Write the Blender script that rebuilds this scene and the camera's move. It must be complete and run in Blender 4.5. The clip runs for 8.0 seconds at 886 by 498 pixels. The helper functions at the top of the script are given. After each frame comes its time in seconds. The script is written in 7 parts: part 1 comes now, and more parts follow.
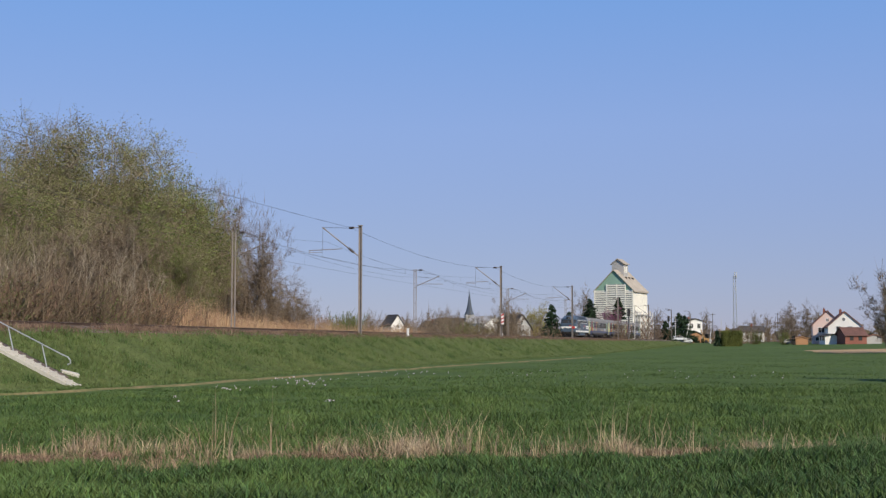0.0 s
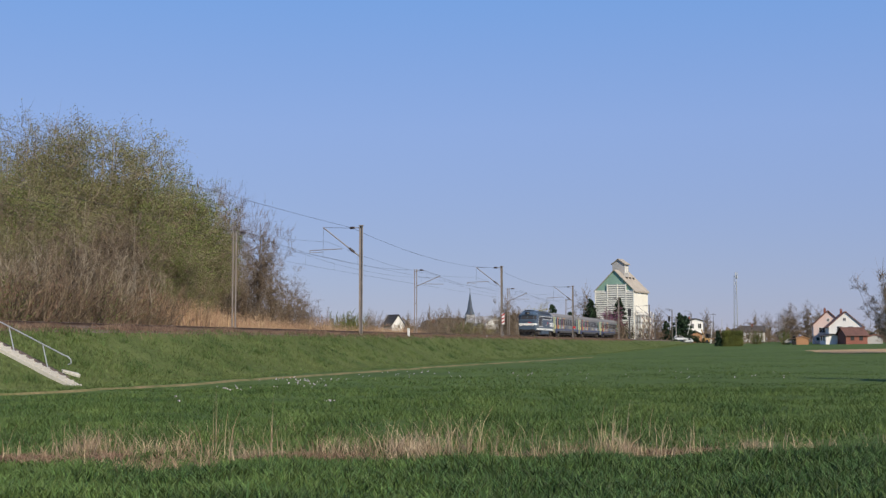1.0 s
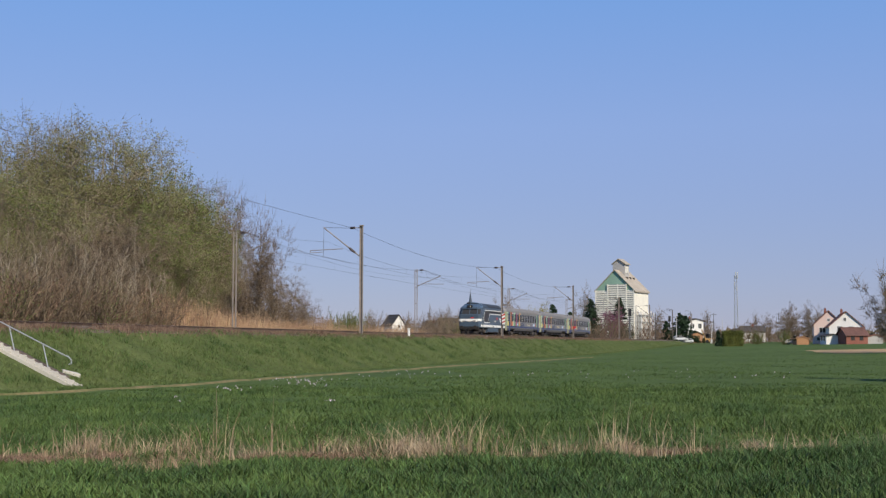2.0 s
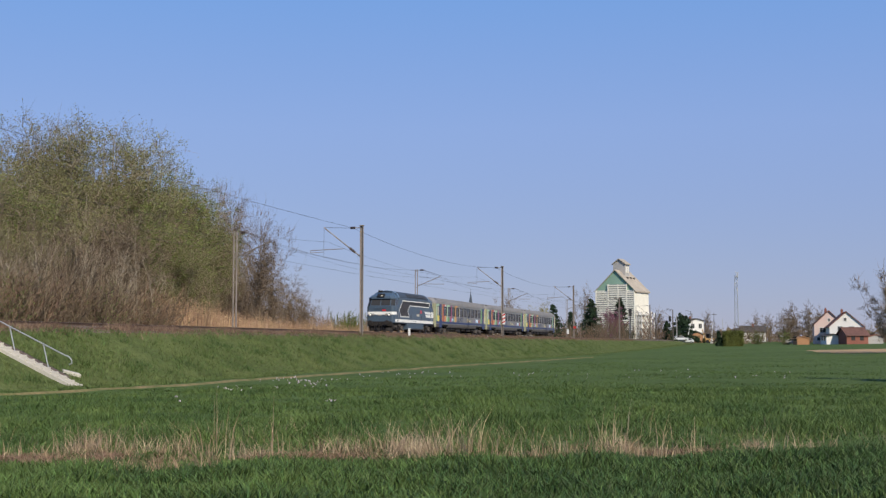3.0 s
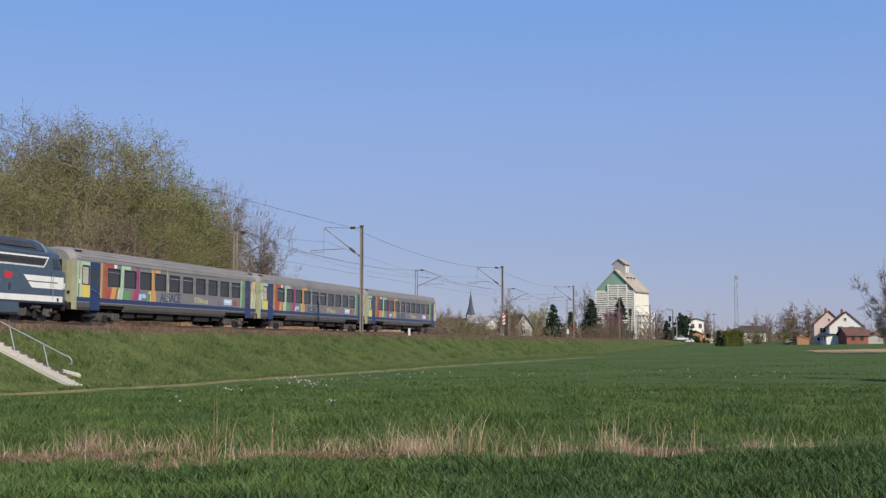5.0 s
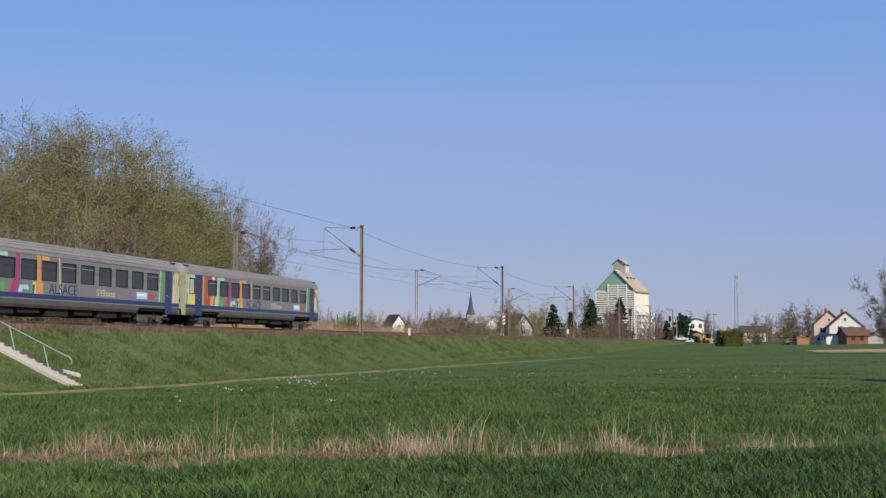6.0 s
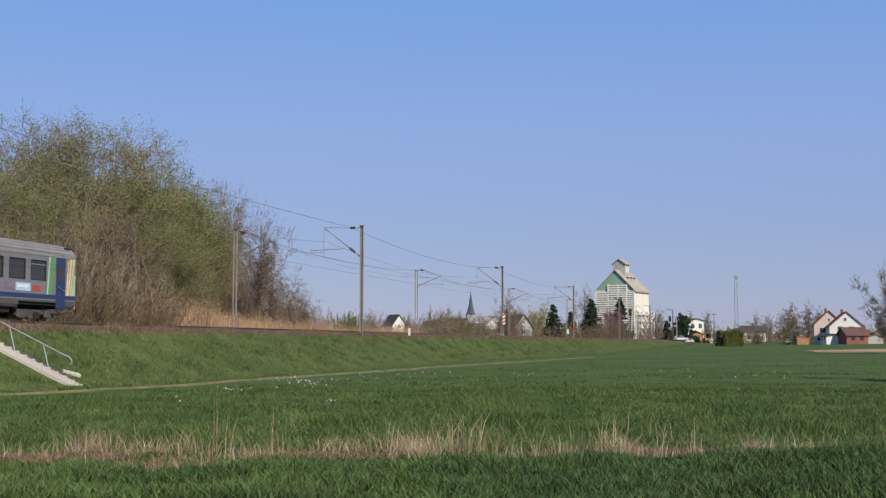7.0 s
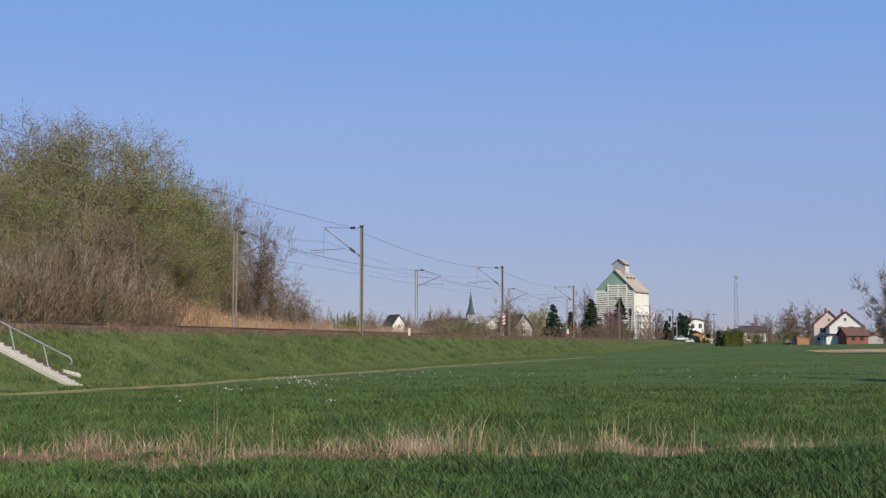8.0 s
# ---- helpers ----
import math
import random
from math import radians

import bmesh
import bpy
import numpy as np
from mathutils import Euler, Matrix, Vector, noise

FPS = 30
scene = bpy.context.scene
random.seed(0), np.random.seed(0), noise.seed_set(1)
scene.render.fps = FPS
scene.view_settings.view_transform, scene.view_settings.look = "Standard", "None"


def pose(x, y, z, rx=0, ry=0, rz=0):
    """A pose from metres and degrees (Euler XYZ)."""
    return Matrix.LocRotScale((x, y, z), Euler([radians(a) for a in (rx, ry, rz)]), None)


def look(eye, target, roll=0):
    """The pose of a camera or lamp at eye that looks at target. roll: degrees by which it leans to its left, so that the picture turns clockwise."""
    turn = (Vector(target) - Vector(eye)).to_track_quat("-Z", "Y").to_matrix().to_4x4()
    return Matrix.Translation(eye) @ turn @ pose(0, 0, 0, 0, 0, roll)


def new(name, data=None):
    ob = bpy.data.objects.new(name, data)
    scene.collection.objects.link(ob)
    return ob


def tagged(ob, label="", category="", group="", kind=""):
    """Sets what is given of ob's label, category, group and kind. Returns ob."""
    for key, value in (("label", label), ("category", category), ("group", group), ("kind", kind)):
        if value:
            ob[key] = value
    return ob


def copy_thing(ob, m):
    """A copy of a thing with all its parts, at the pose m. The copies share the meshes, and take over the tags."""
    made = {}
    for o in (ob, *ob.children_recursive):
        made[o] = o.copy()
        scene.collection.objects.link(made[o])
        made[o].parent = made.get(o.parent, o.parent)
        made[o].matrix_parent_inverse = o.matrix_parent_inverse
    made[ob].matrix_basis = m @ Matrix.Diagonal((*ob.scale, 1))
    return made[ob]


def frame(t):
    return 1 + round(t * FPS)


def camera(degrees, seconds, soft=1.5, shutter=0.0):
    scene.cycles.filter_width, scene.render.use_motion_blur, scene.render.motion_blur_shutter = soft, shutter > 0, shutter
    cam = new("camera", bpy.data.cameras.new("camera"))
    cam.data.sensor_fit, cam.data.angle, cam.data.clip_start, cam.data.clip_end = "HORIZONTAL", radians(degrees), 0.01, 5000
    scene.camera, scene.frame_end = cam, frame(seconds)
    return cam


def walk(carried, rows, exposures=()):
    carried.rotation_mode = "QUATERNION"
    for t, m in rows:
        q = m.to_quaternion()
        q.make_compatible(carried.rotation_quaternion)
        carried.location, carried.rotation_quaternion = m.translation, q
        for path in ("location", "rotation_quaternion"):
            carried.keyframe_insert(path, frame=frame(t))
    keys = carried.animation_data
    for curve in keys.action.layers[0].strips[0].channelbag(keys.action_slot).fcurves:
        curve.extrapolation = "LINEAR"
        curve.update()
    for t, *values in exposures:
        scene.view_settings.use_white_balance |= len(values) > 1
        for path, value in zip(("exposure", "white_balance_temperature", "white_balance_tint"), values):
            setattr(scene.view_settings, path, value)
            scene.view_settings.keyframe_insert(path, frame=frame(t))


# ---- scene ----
EYE = 1.65                      # eye height above the near field
cam = camera(38.28, 8.0, soft=1.35)
PITCH = 4.22


def cam_pose(yaw):
    return pose(0, 0, EYE, 90 + PITCH, 0, yaw)


# the tripod settles by a fraction of a degree
walk(cam, [(0.0, cam_pose(-0.060)), (0.5, cam_pose(-0.040)), (1.5, cam_pose(-0.025)),
           (3.0, cam_pose(0.0)), (4.5, cam_pose(0.0)), (6.0, cam_pose(0.0)), (8.0, cam_pose(0.0))])

# ---- light ----
SUN_AZ, SUN_EL = radians(148), radians(38)
world = bpy.data.worlds.new("sky")
scene.world = world
world.use_nodes = True
wn = world.node_tree.nodes
wn.clear()
sky = wn.new("ShaderNodeTexSky")
sky.sky_type = 'NISHITA'
sky.sun_disc = False
sky.sun_elevation = SUN_EL
sky.sun_rotation = SUN_AZ
sky.altitude = 100
sky.air_density, sky.dust_density, sky.ozone_density = 1.0, 0.1, 4.0
bg = wn.new("ShaderNodeBackground")
bg.inputs["Strength"].default_value = 0.12
wo = wn.new("ShaderNodeOutputWorld")
# spring haze: a lavender veil near the horizon, clearer blue above
wl = world.node_tree.links.new
geo = wn.new("ShaderNodeTexCoord")
sep = wn.new("ShaderNodeSeparateXYZ")
wl(geo.outputs["Generated"], sep.inputs[0])
rise = wn.new("ShaderNodeMapRange")
rise.inputs[1].default_value, rise.inputs[2].default_value = 0.0, 0.166
wl(sep.outputs[2], rise.inputs[0])
veil = wn.new("ShaderNodeMix")
veil.data_type = 'RGBA'
veil.inputs[6].default_value, veil.inputs[7].default_value = (2.36, 2.50, 4.1, 1), (2.15, 3.09, 5.9, 1)
wl(rise.outputs[0], veil.inputs[0])
climb = wn.new("ShaderNodeMapRange")
climb.inputs[1].default_value, climb.inputs[2].default_value = 0.166, 0.34
wl(sep.outputs[2], climb.inputs[0])
clear = wn.new("ShaderNodeMix")
clear.data_type = 'RGBA'
clear.inputs[7].default_value = (1.05, 2.92, 6.75, 1)
wl(climb.outputs[0], clear.inputs[0])
wl(veil.outputs[2], clear.inputs[6])
high = wn.new("ShaderNodeMapRange")
high.inputs[1].default_value, high.inputs[2].default_value = 0.32, 0.85
wl(sep.outputs[2], high.inputs[0])
zenith = wn.new("ShaderNodeMix")
zenith.data_type = 'RGBA'
zenith.inputs[7].default_value = (0.5, 1.3, 3.6, 1)
wl(high.outputs[0], zenith.inputs[0])
wl(clear.outputs[2], zenith.inputs[6])
haze = wn.new("ShaderNodeMix")
haze.data_type = 'RGBA'
haze.inputs[0].default_value = 0.8
wl(sky.outputs[0], haze.inputs[6])
wl(zenith.outputs[2], haze.inputs[7])
wl(haze.outputs[2], bg.inputs[0])
world.node_tree.links.new(bg.outputs[0], wo.inputs[0])
to_sun = Vector((math.sin(SUN_AZ) * math.cos(SUN_EL), math.cos(SUN_AZ) * math.cos(SUN_EL), math.sin(SUN_EL)))
sun = new("sun", bpy.data.lights.new("sun", 'SUN'))
sun.data.energy, sun.data.angle, sun.data.color = 4.9, radians(0.55), (1.0, 0.91, 0.76)
sun.matrix_world = look(to_sun * 50, (0, 0, 0))
scene.view_settings.exposure = 0.0


# ---- materials ----
def surface(name, base, rough=0.8, metal=0.0, var=0.25, scale=2.0, fine=30.0, bump=0.3, tint=None, island=0.0,
            rand=0.0, spec=0.4, streak=None, coat=0.0):
    """Colour that varies at two scales, with a fine relief. tint: a second colour in large patches; island, rand: spread per piece."""
    m = bpy.data.materials.new(name)
    m.use_nodes = True
    nt = m.node_tree
    n, ln = nt.nodes, nt.links.new
    n.clear()
    out, bsdf = n.new("ShaderNodeOutputMaterial"), n.new("ShaderNodeBsdfPrincipled")
    ln(bsdf.outputs[0], out.inputs[0])
    co = n.new("ShaderNodeTexCoord")
    vec = co.outputs["Object"]
    if streak:
        mp = n.new("ShaderNodeMapping")
        mp.inputs["Scale"].default_value = streak
        ln(vec, mp.inputs[0])
        vec = mp.outputs[0]
    big, small = n.new("ShaderNodeTexNoise"), n.new("ShaderNodeTexNoise")
    for node, sc, det in ((big, scale, 4.0), (small, fine, 3.0)):
        node.inputs["Scale"].default_value = sc
        node.inputs["Detail"].default_value = det
        ln(vec, node.inputs["Vector"])
    tone = n.new("ShaderNodeMapRange")
    tone.inputs[1].default_value, tone.inputs[2].default_value = 0.3, 0.7
    tone.inputs[3].default_value, tone.inputs[4].default_value = 0.0, 1.0
    ln(big.outputs[0], tone.inputs[0])
    mix = n.new("ShaderNodeMix")
    mix.data_type = 'RGBA'
    low = tint if tint else tuple(c * (1 - var) for c in base)
    mix.inputs[6].default_value, mix.inputs[7].default_value = (*low, 1), (*base, 1)
    ln(tone.outputs[0], mix.inputs[0])
    hsv = n.new("ShaderNodeHueSaturation")
    ln(mix.outputs[2], hsv.inputs["Color"])
    grain = n.new("ShaderNodeMapRange")
    grain.inputs[1].default_value, grain.inputs[2].default_value = 0.25, 0.75
    grain.inputs[3].default_value, grain.inputs[4].default_value = 1 - var, 1 + var
    ln(small.outputs[0], grain.inputs[0])
    val = grain.outputs[0]
    for amount, kind in ((island, "g"), (rand, "o")):
        if not amount:
            continue
        src = n.new("ShaderNodeNewGeometry").outputs["Random Per Island"] if kind == "g" else n.new("ShaderNodeObjectInfo").outputs["Random"]
        mr = n.new("ShaderNodeMapRange")
        mr.inputs[3].default_value, mr.inputs[4].default_value = 1 - amount, 1 + amount
        ln(src, mr.inputs[0])
        mul = n.new("ShaderNodeMath")
        mul.operation = 'MULTIPLY'
        ln(val, mul.inputs[0])
        ln(mr.outputs[0], mul.inputs[1])
        val = mul.outputs[0]
        hue = n.new("ShaderNodeMapRange")
        hue.inputs[3].default_value, hue.inputs[4].default_value = 0.5 - amount * 0.05, 0.5 + amount * 0.05
        ln(src, hue.inputs[0])
        ln(hue.outputs[0], hsv.inputs["Hue"])
    ln(val, hsv.inputs["Value"])
    ln(hsv.outputs[0], bsdf.inputs["Base Color"])
    bsdf.inputs["Roughness"].default_value = rough
    bsdf.inputs["Metallic"].default_value = metal
    bsdf.inputs["Specular IOR Level"].default_value = spec
    if coat:
        bsdf.inputs["Coat Weight"].default_value = coat
        bsdf.inputs["Coat Roughness"].default_value = 0.15
    if bump:
        bp = n.new("ShaderNodeBump")
        bp.inputs["Strength"].default_value = bump
        bp.inputs["Distance"].default_value = 0.02
        ln(small.outputs[0], bp.inputs["Height"])
        ln(bp.outputs[0], bsdf.inputs["Normal"])
    return m


def lamp_glow(name, colour, strength):
    m = surface(name, colour, 0.3)
    b = [x for x in m.node_tree.nodes if x.type == 'BSDF_PRINCIPLED'][0]
    b.inputs["Emission Color"].default_value = (*colour, 1)
    b.inputs["Emission Strength"].default_value = strength
    return m


# vegetation and ground
M_FIELD = surface("meadow_soil", (0.082, 0.118, 0.032), 0.95, tint=(0.054, 0.084, 0.022), scale=0.12, fine=3.0, var=0.3, bump=0.6, spec=0.1)
M_BANK = surface("bank_turf", (0.105, 0.125, 0.042), 0.95, tint=(0.068, 0.088, 0.028), scale=0.35, fine=5.0, var=0.3, bump=0.6, spec=0.1)
M_BALLAST = surface("ballast", (0.16, 0.12, 0.10), 0.95, tint=(0.10, 0.075, 0.06), scale=0.6, fine=14, var=0.45, bump=0.9, spec=0.1)
M_PATH = surface("dirt_path", (0.25, 0.185, 0.095), 0.95, tint=(0.12, 0.125, 0.045), scale=0.9, fine=9, var=0.3, bump=0.5, spec=0.1)
M_SOIL = surface("ploughed_soil", (0.42, 0.28, 0.155), 0.95, tint=(0.33, 0.22, 0.12), scale=0.3, fine=4, var=0.25, bump=0.6, spec=0.1)
M_GRASS = surface("grass_blades", (0.104, 0.148, 0.04), 0.6, tint=(0.042, 0.078, 0.021), scale=0.45, fine=4, var=0.3, bump=0, island=0.28, spec=0.2)
# lighter crop tone, for where little of its own shade shows
M_LITCROP = surface("lit_crop", (0.105, 0.158, 0.042), 0.6, tint=(0.066, 0.108, 0.03), scale=1.2, fine=4, var=0.3, bump=0, island=0.35, spec=0.2)
# brown crop soil, darkened in colour for the shade between the blades
M_CROPSOIL = surface("shaded_crop_soil", (0.060, 0.055, 0.034), 0.95, tint=(0.036, 0.034, 0.022), scale=0.8, fine=8, var=0.3, bump=0.6, spec=0.1)
M_THATCH = surface("russet_dead_thatch", (0.30, 0.195, 0.135), 0.85, tint=(0.17, 0.105, 0.07), scale=2.0, fine=9, var=0.3, bump=0, island=0.4, spec=0.15)
# darker crop tone, with the blades' own shade put into the colour
M_SHADECROP = surface("shaded_crop", (0.064, 0.105, 0.031), 0.6, tint=(0.037, 0.069, 0.02), scale=1.6, fine=4, var=0.35, bump=0, island=0.5, spec=0.2)
M_TURF = surface("bank_blades", (0.140, 0.168, 0.058), 0.7, tint=(0.066, 0.102, 0.030), scale=0.45, fine=3, var=0.3, bump=0, island=0.32, spec=0.2)
M_STRAW = surface("dry_straw", (0.45, 0.35, 0.235), 0.8, tint=(0.23, 0.15, 0.092), scale=1.5, fine=9, var=0.3, bump=0, island=0.35, spec=0.2)
M_VERGE = surface("dead_verge_stalks", (0.22, 0.145, 0.105), 0.9, tint=(0.15, 0.10, 0.07), scale=0.8, fine=6, var=0.35, bump=0, island=0.4, spec=0.1)
M_REED = surface("golden_reed", (0.50, 0.335, 0.205), 0.8, tint=(0.33, 0.20, 0.12), scale=0.25, fine=3, var=0.25, bump=0, island=0.3, spec=0.2)
M_PETAL = surface("pale_lilac_petals", (0.75, 0.60, 0.72), 0.7, var=0.1, bump=0, island=0.2)
M_BARK = surface("grey_brown_bark", (0.25, 0.195, 0.14), 0.95, tint=(0.16, 0.125, 0.09), scale=1.0, fine=14, var=0.3, bump=0.6, spec=0.1)
M_PALEBARK = surface("pale_bark", (0.37, 0.31, 0.23), 0.95, tint=(0.22, 0.18, 0.13), scale=1.0, fine=14, var=0.3, bump=0.5, spec=0.1)
M_TWIG = surface("brown_twigs", (0.225, 0.17, 0.12), 0.9, tint=(0.16, 0.12, 0.082), scale=0.3, fine=4, var=0.3, bump=0, island=0.35, rand=0.15, spec=0.1)
M_REDTWIG = surface("russet_twigs", (0.24, 0.155, 0.105), 0.9, tint=(0.175, 0.12, 0.08), scale=0.3, fine=4, var=0.3, bump=0, island=0.35, rand=0.15, spec=0.1)
M_LEAF = surface("young_leaves", (0.215, 0.215, 0.088), 0.7, tint=(0.165, 0.162, 0.066), scale=0.35, fine=3, var=0.15, bump=0, island=0.14, rand=0.2, spec=0.1)
M_FRESH = surface("fresh_leaves", (0.16, 0.195, 0.05), 0.7, tint=(0.12, 0.15, 0.04), scale=0.4, fine=3, var=0.2, bump=0, island=0.18, rand=0.15, spec=0.2)
M_NEEDLE = surface("conifer_needles", (0.034, 0.058, 0.028), 0.8, tint=(0.02, 0.036, 0.018), scale=0.6, fine=5, var=0.3, bump=0, island=0.4, spec=0.2)
M_YELLOW = surface("yellow_catkin_leaves", (0.34, 0.30, 0.07), 0.8, tint=(0.25, 0.22, 0.06), scale=0.5, fine=4, var=0.3, bump=0, island=0.3, spec=0.1)
M_PINK = surface("pink_blossom", (0.30, 0.13, 0.20), 0.8, tint=(0.22, 0.09, 0.15), scale=0.5, fine=4, var=0.3, bump=0, island=0.3, spec=0.1)
M_HEDGE = surface("olive_hedge_leaves", (0.135, 0.145, 0.04), 0.8, tint=(0.09, 0.10, 0.03), scale=0.5, fine=4, var=0.3, bump=0, island=0.3, spec=0.1)
# built things
M_CONCRETE = surface("weathered_concrete", (0.55, 0.51, 0.44), 0.9, scale=0.8, fine=16, var=0.16, bump=0.4, spec=0.2)
M_GALV = surface("galvanised_steel", (0.46, 0.47, 0.47), 0.5, 0.6, scale=2, fine=25, var=0.12, bump=0.1)
M_MAST = surface("weathered_mast_steel", (0.29, 0.245, 0.21), 0.8, 0.0, scale=1.2, fine=16, var=0.3, bump=0.2)
M_WIRE = surface("copper_wire_dark", (0.10, 0.09, 0.085), 0.6, 0.5, var=0.1, bump=0)
M_INSUL = surface("brown_insulator", (0.06, 0.04, 0.035), 0.3, var=0.1, bump=0)
M_RAIL = surface("rusty_rail", (0.11, 0.07, 0.05), 0.7, 0.4, scale=1.0, fine=20, var=0.3, bump=0.2)
M_RAILTOP = surface("worn_rail_head", (0.5, 0.48, 0.46), 0.3, 0.9, var=0.1, bump=0)
M_SLEEPER = surface("grey_sleeper", (0.24, 0.22, 0.2), 0.9, scale=2, fine=15, var=0.2, bump=0.3)
M_WHITE = surface("white_paint", (0.78, 0.77, 0.74), 0.6, scale=1.5, fine=18, var=0.08, bump=0.1)
M_REDPAINT = surface("red_sign_paint", (0.55, 0.05, 0.04), 0.5, var=0.1, bump=0)
M_BLACK = surface("black_paint", (0.02, 0.02, 0.022), 0.5, var=0.2, bump=0.05)


# ---- building tools ----
def part(name, bm, material, parent=None, label="", smooth=False):
    me = bpy.data.meshes.new(name)
    bmesh.ops.recalc_face_normals(bm, faces=bm.faces[:])
    bm.to_mesh(me)
    bm.free()
    if smooth:
        me.shade_smooth()
    me.materials.append(material)
    ob = new(name, me)
    if parent:
        ob.parent = parent
    if label:
        tagged(ob, label)
    return ob


def raw(name, verts, faces, material, parent=None, label=""):
    """A mesh from arrays of vertices and of faces that all have the same number of corners."""
    v, q = np.asarray(verts, dtype=np.float32), np.asarray(faces, dtype=np.int32)
    me = bpy.data.meshes.new(name)
    me.vertices.add(len(v))
    me.vertices.foreach_set("co", v.ravel())
    me.loops.add(q.size)
    me.loops.foreach_set("vertex_index", q.ravel())
    me.polygons.add(len(q))
    me.polygons.foreach_set("loop_start", np.arange(0, q.size, q.shape[1], dtype=np.int32))
    me.update(calc_edges=True)
    me.materials.append(material)
    ob = new(name, me)
    if parent:
        ob.parent = parent
    if label:
        tagged(ob, label)
    return ob


def root(name, label, category, group="", kind=""):
    return tagged(new(name), label, category, group, kind)


def box(bm, x0, x1, y0, y1, z0, z1, bevel=0.0):
    m = Matrix.LocRotScale(((x0 + x1) / 2, (y0 + y1) / 2, (z0 + z1) / 2), None, (abs(x1 - x0), abs(y1 - y0), abs(z1 - z0)))
    vs = bmesh.ops.create_cube(bm, size=1, matrix=m)["verts"]
    if bevel:
        es = list({e for v in vs for e in v.link_edges})
        bmesh.ops.bevel(bm, geom=es, offset=bevel, segments=2, affect='EDGES', profile=0.6)
    return bm


def slab(x0, x1, y0, y1, z0, z1, bevel=0.0):
    return box(bmesh.new(), x0, x1, y0, y1, z0, z1, bevel)


def tube(bm, a, b, r0, r1=None, sides=8):
    a, b = Vector(a), Vector(b)
    d = b - a
    r1 = r0 if r1 is None else r1
    m = Matrix.Translation((a + b) / 2) @ d.to_track_quat('Z', 'Y').to_matrix().to_4x4()
    bmesh.ops.create_cone(bm, cap_ends=True, segments=sides, radius1=r0, radius2=r1, depth=d.length, matrix=m)
    return bm


def rod(a, b, r0, r1=None, sides=8):
    return tube(bmesh.new(), a, b, r0, r1, sides)


def prism(bm, outline, axis, lo, hi):
    """An outline of (a, b) extruded along an axis: x takes (y, z), y takes (x, z), z takes (x, y)."""
    put = {"x": lambda a, b, c: (c, a, b), "y": lambda a, b, c: (a, c, b), "z": lambda a, b, c: (a, b, c)}[axis]
    low = [bm.verts.new(put(a, b, lo)) for a, b in outline]
    top = [bm.verts.new(put(a, b, hi)) for a, b in outline]
    n = len(outline)
    for i in range(n):
        bm.faces.new((low[i], low[(i + 1) % n], top[(i + 1) % n], top[i]))
    bm.faces.new(low)
    bm.faces.new(top)
    return bm


def loft(bm, rings, caps=True):
    rows = [[bm.verts.new(p) for p in ring] for ring in rings]
    n = len(rows[0])
    for a, b in zip(rows, rows[1:]):
        for i in range(n):
            bm.faces.new((a[i], a[(i + 1) % n], b[(i + 1) % n], b[i]))
    if caps:
        bm.faces.new(rows[0])
        bm.faces.new(rows[-1])
    return bm


# ---- the line of the railway ----
TURN, BEND = 0.224318, 1.97306e-4
FAR_TRACK, NEAR_TRACK = 36.30, 32.40
RAIL_Z = EYE + 1.0


def drift(s):
    return BEND * s * s / 2 if s < 700 else BEND * 700 * (s - 350)


def on_line(s, u):
    """The place at s metres along the line and u metres to the far side of the camera."""
    lat = -u + drift(s)
    return s * math.sin(TURN) + lat * math.cos(TURN), s * math.cos(TURN) - lat * math.sin(TURN)


def heading(s):
    """The way along the line, away from the camera, as an angle."""
    k = BEND * min(s, 700)
    return math.atan2(math.cos(TURN) - k * math.sin(TURN), math.sin(TURN) + k * math.cos(TURN))


def line_coords(x, y):
    s = x * math.sin(TURN) + y * math.cos(TURN)
    return s, drift(s) - (x * math.cos(TURN) - y * math.sin(TURN))


def smooth(a, b, x):
    t = min(1.0, max(0.0, (x - a) / (b - a)))
    return t * t * (3 - 2 * t)


BANK = ((-4000, 0.0), (20.0, 0.0), (23.2, 0.02), (24.4, 0.08), (25.2, 0.40), (28.6, 1.98), (29.0, 2.2), (29.3, 2.30), (30.2, 2.32), (30.6, 2.46), (38.2, 2.46),
        (39.0, 2.3), (40.0, 2.15), (43.0, 0.9), (45, 0.7), (9000, 0.7))


def ground_z(x, y):
    s, u = line_coords(x, y)
    w = smooth(-60, 10, u)
    base = w * 2.25 * smooth(160, 500, s) + (1 - w) * 1.95 * smooth(120, 330, s)
    for (a, za), (b, zb) in zip(BANK, BANK[1:]):
        if a <= u < b:
            z = za + (zb - za) * (u - a) / (b - a)
            break
    if 20 < u < 45:
        return max(z, min(base, 2.3)) + 0.05 * noise.noise((x * 0.35, y * 0.35, 0)) * (1 if u < 29 or u > 40 else 0.2)
    z = max(z, base)
    near = 1 - smooth(60, 200, math.hypot(x, y))
    return z + 0.07 * noise.noise((x * 0.18, y * 0.18, 3)) * (0.3 + 0.7 * near) + 0.03 * noise.noise((x * 0.9, y * 0.9, 7)) * near


def standing(x, y, rz=0.0, sink=0.0):
    return pose(x, y, ground_z(x, y) - sink, 0, 0, rz)



def edge_of_crop(x):
    """Distance at which the crop ends and the dead strip begins."""
    return float(np.interp(x, (-7, -4.6, -3.4, -2.5, 0, 2.5, 6, 9), (16.9, 16.8, 16.3, 17.6, 17.9, 18.7, 19.6, 20.3))) + 0.14 * math.sin(x * 2.3 + 1) + 0.3 * noise.noise((x * 0.9, 0, 17))


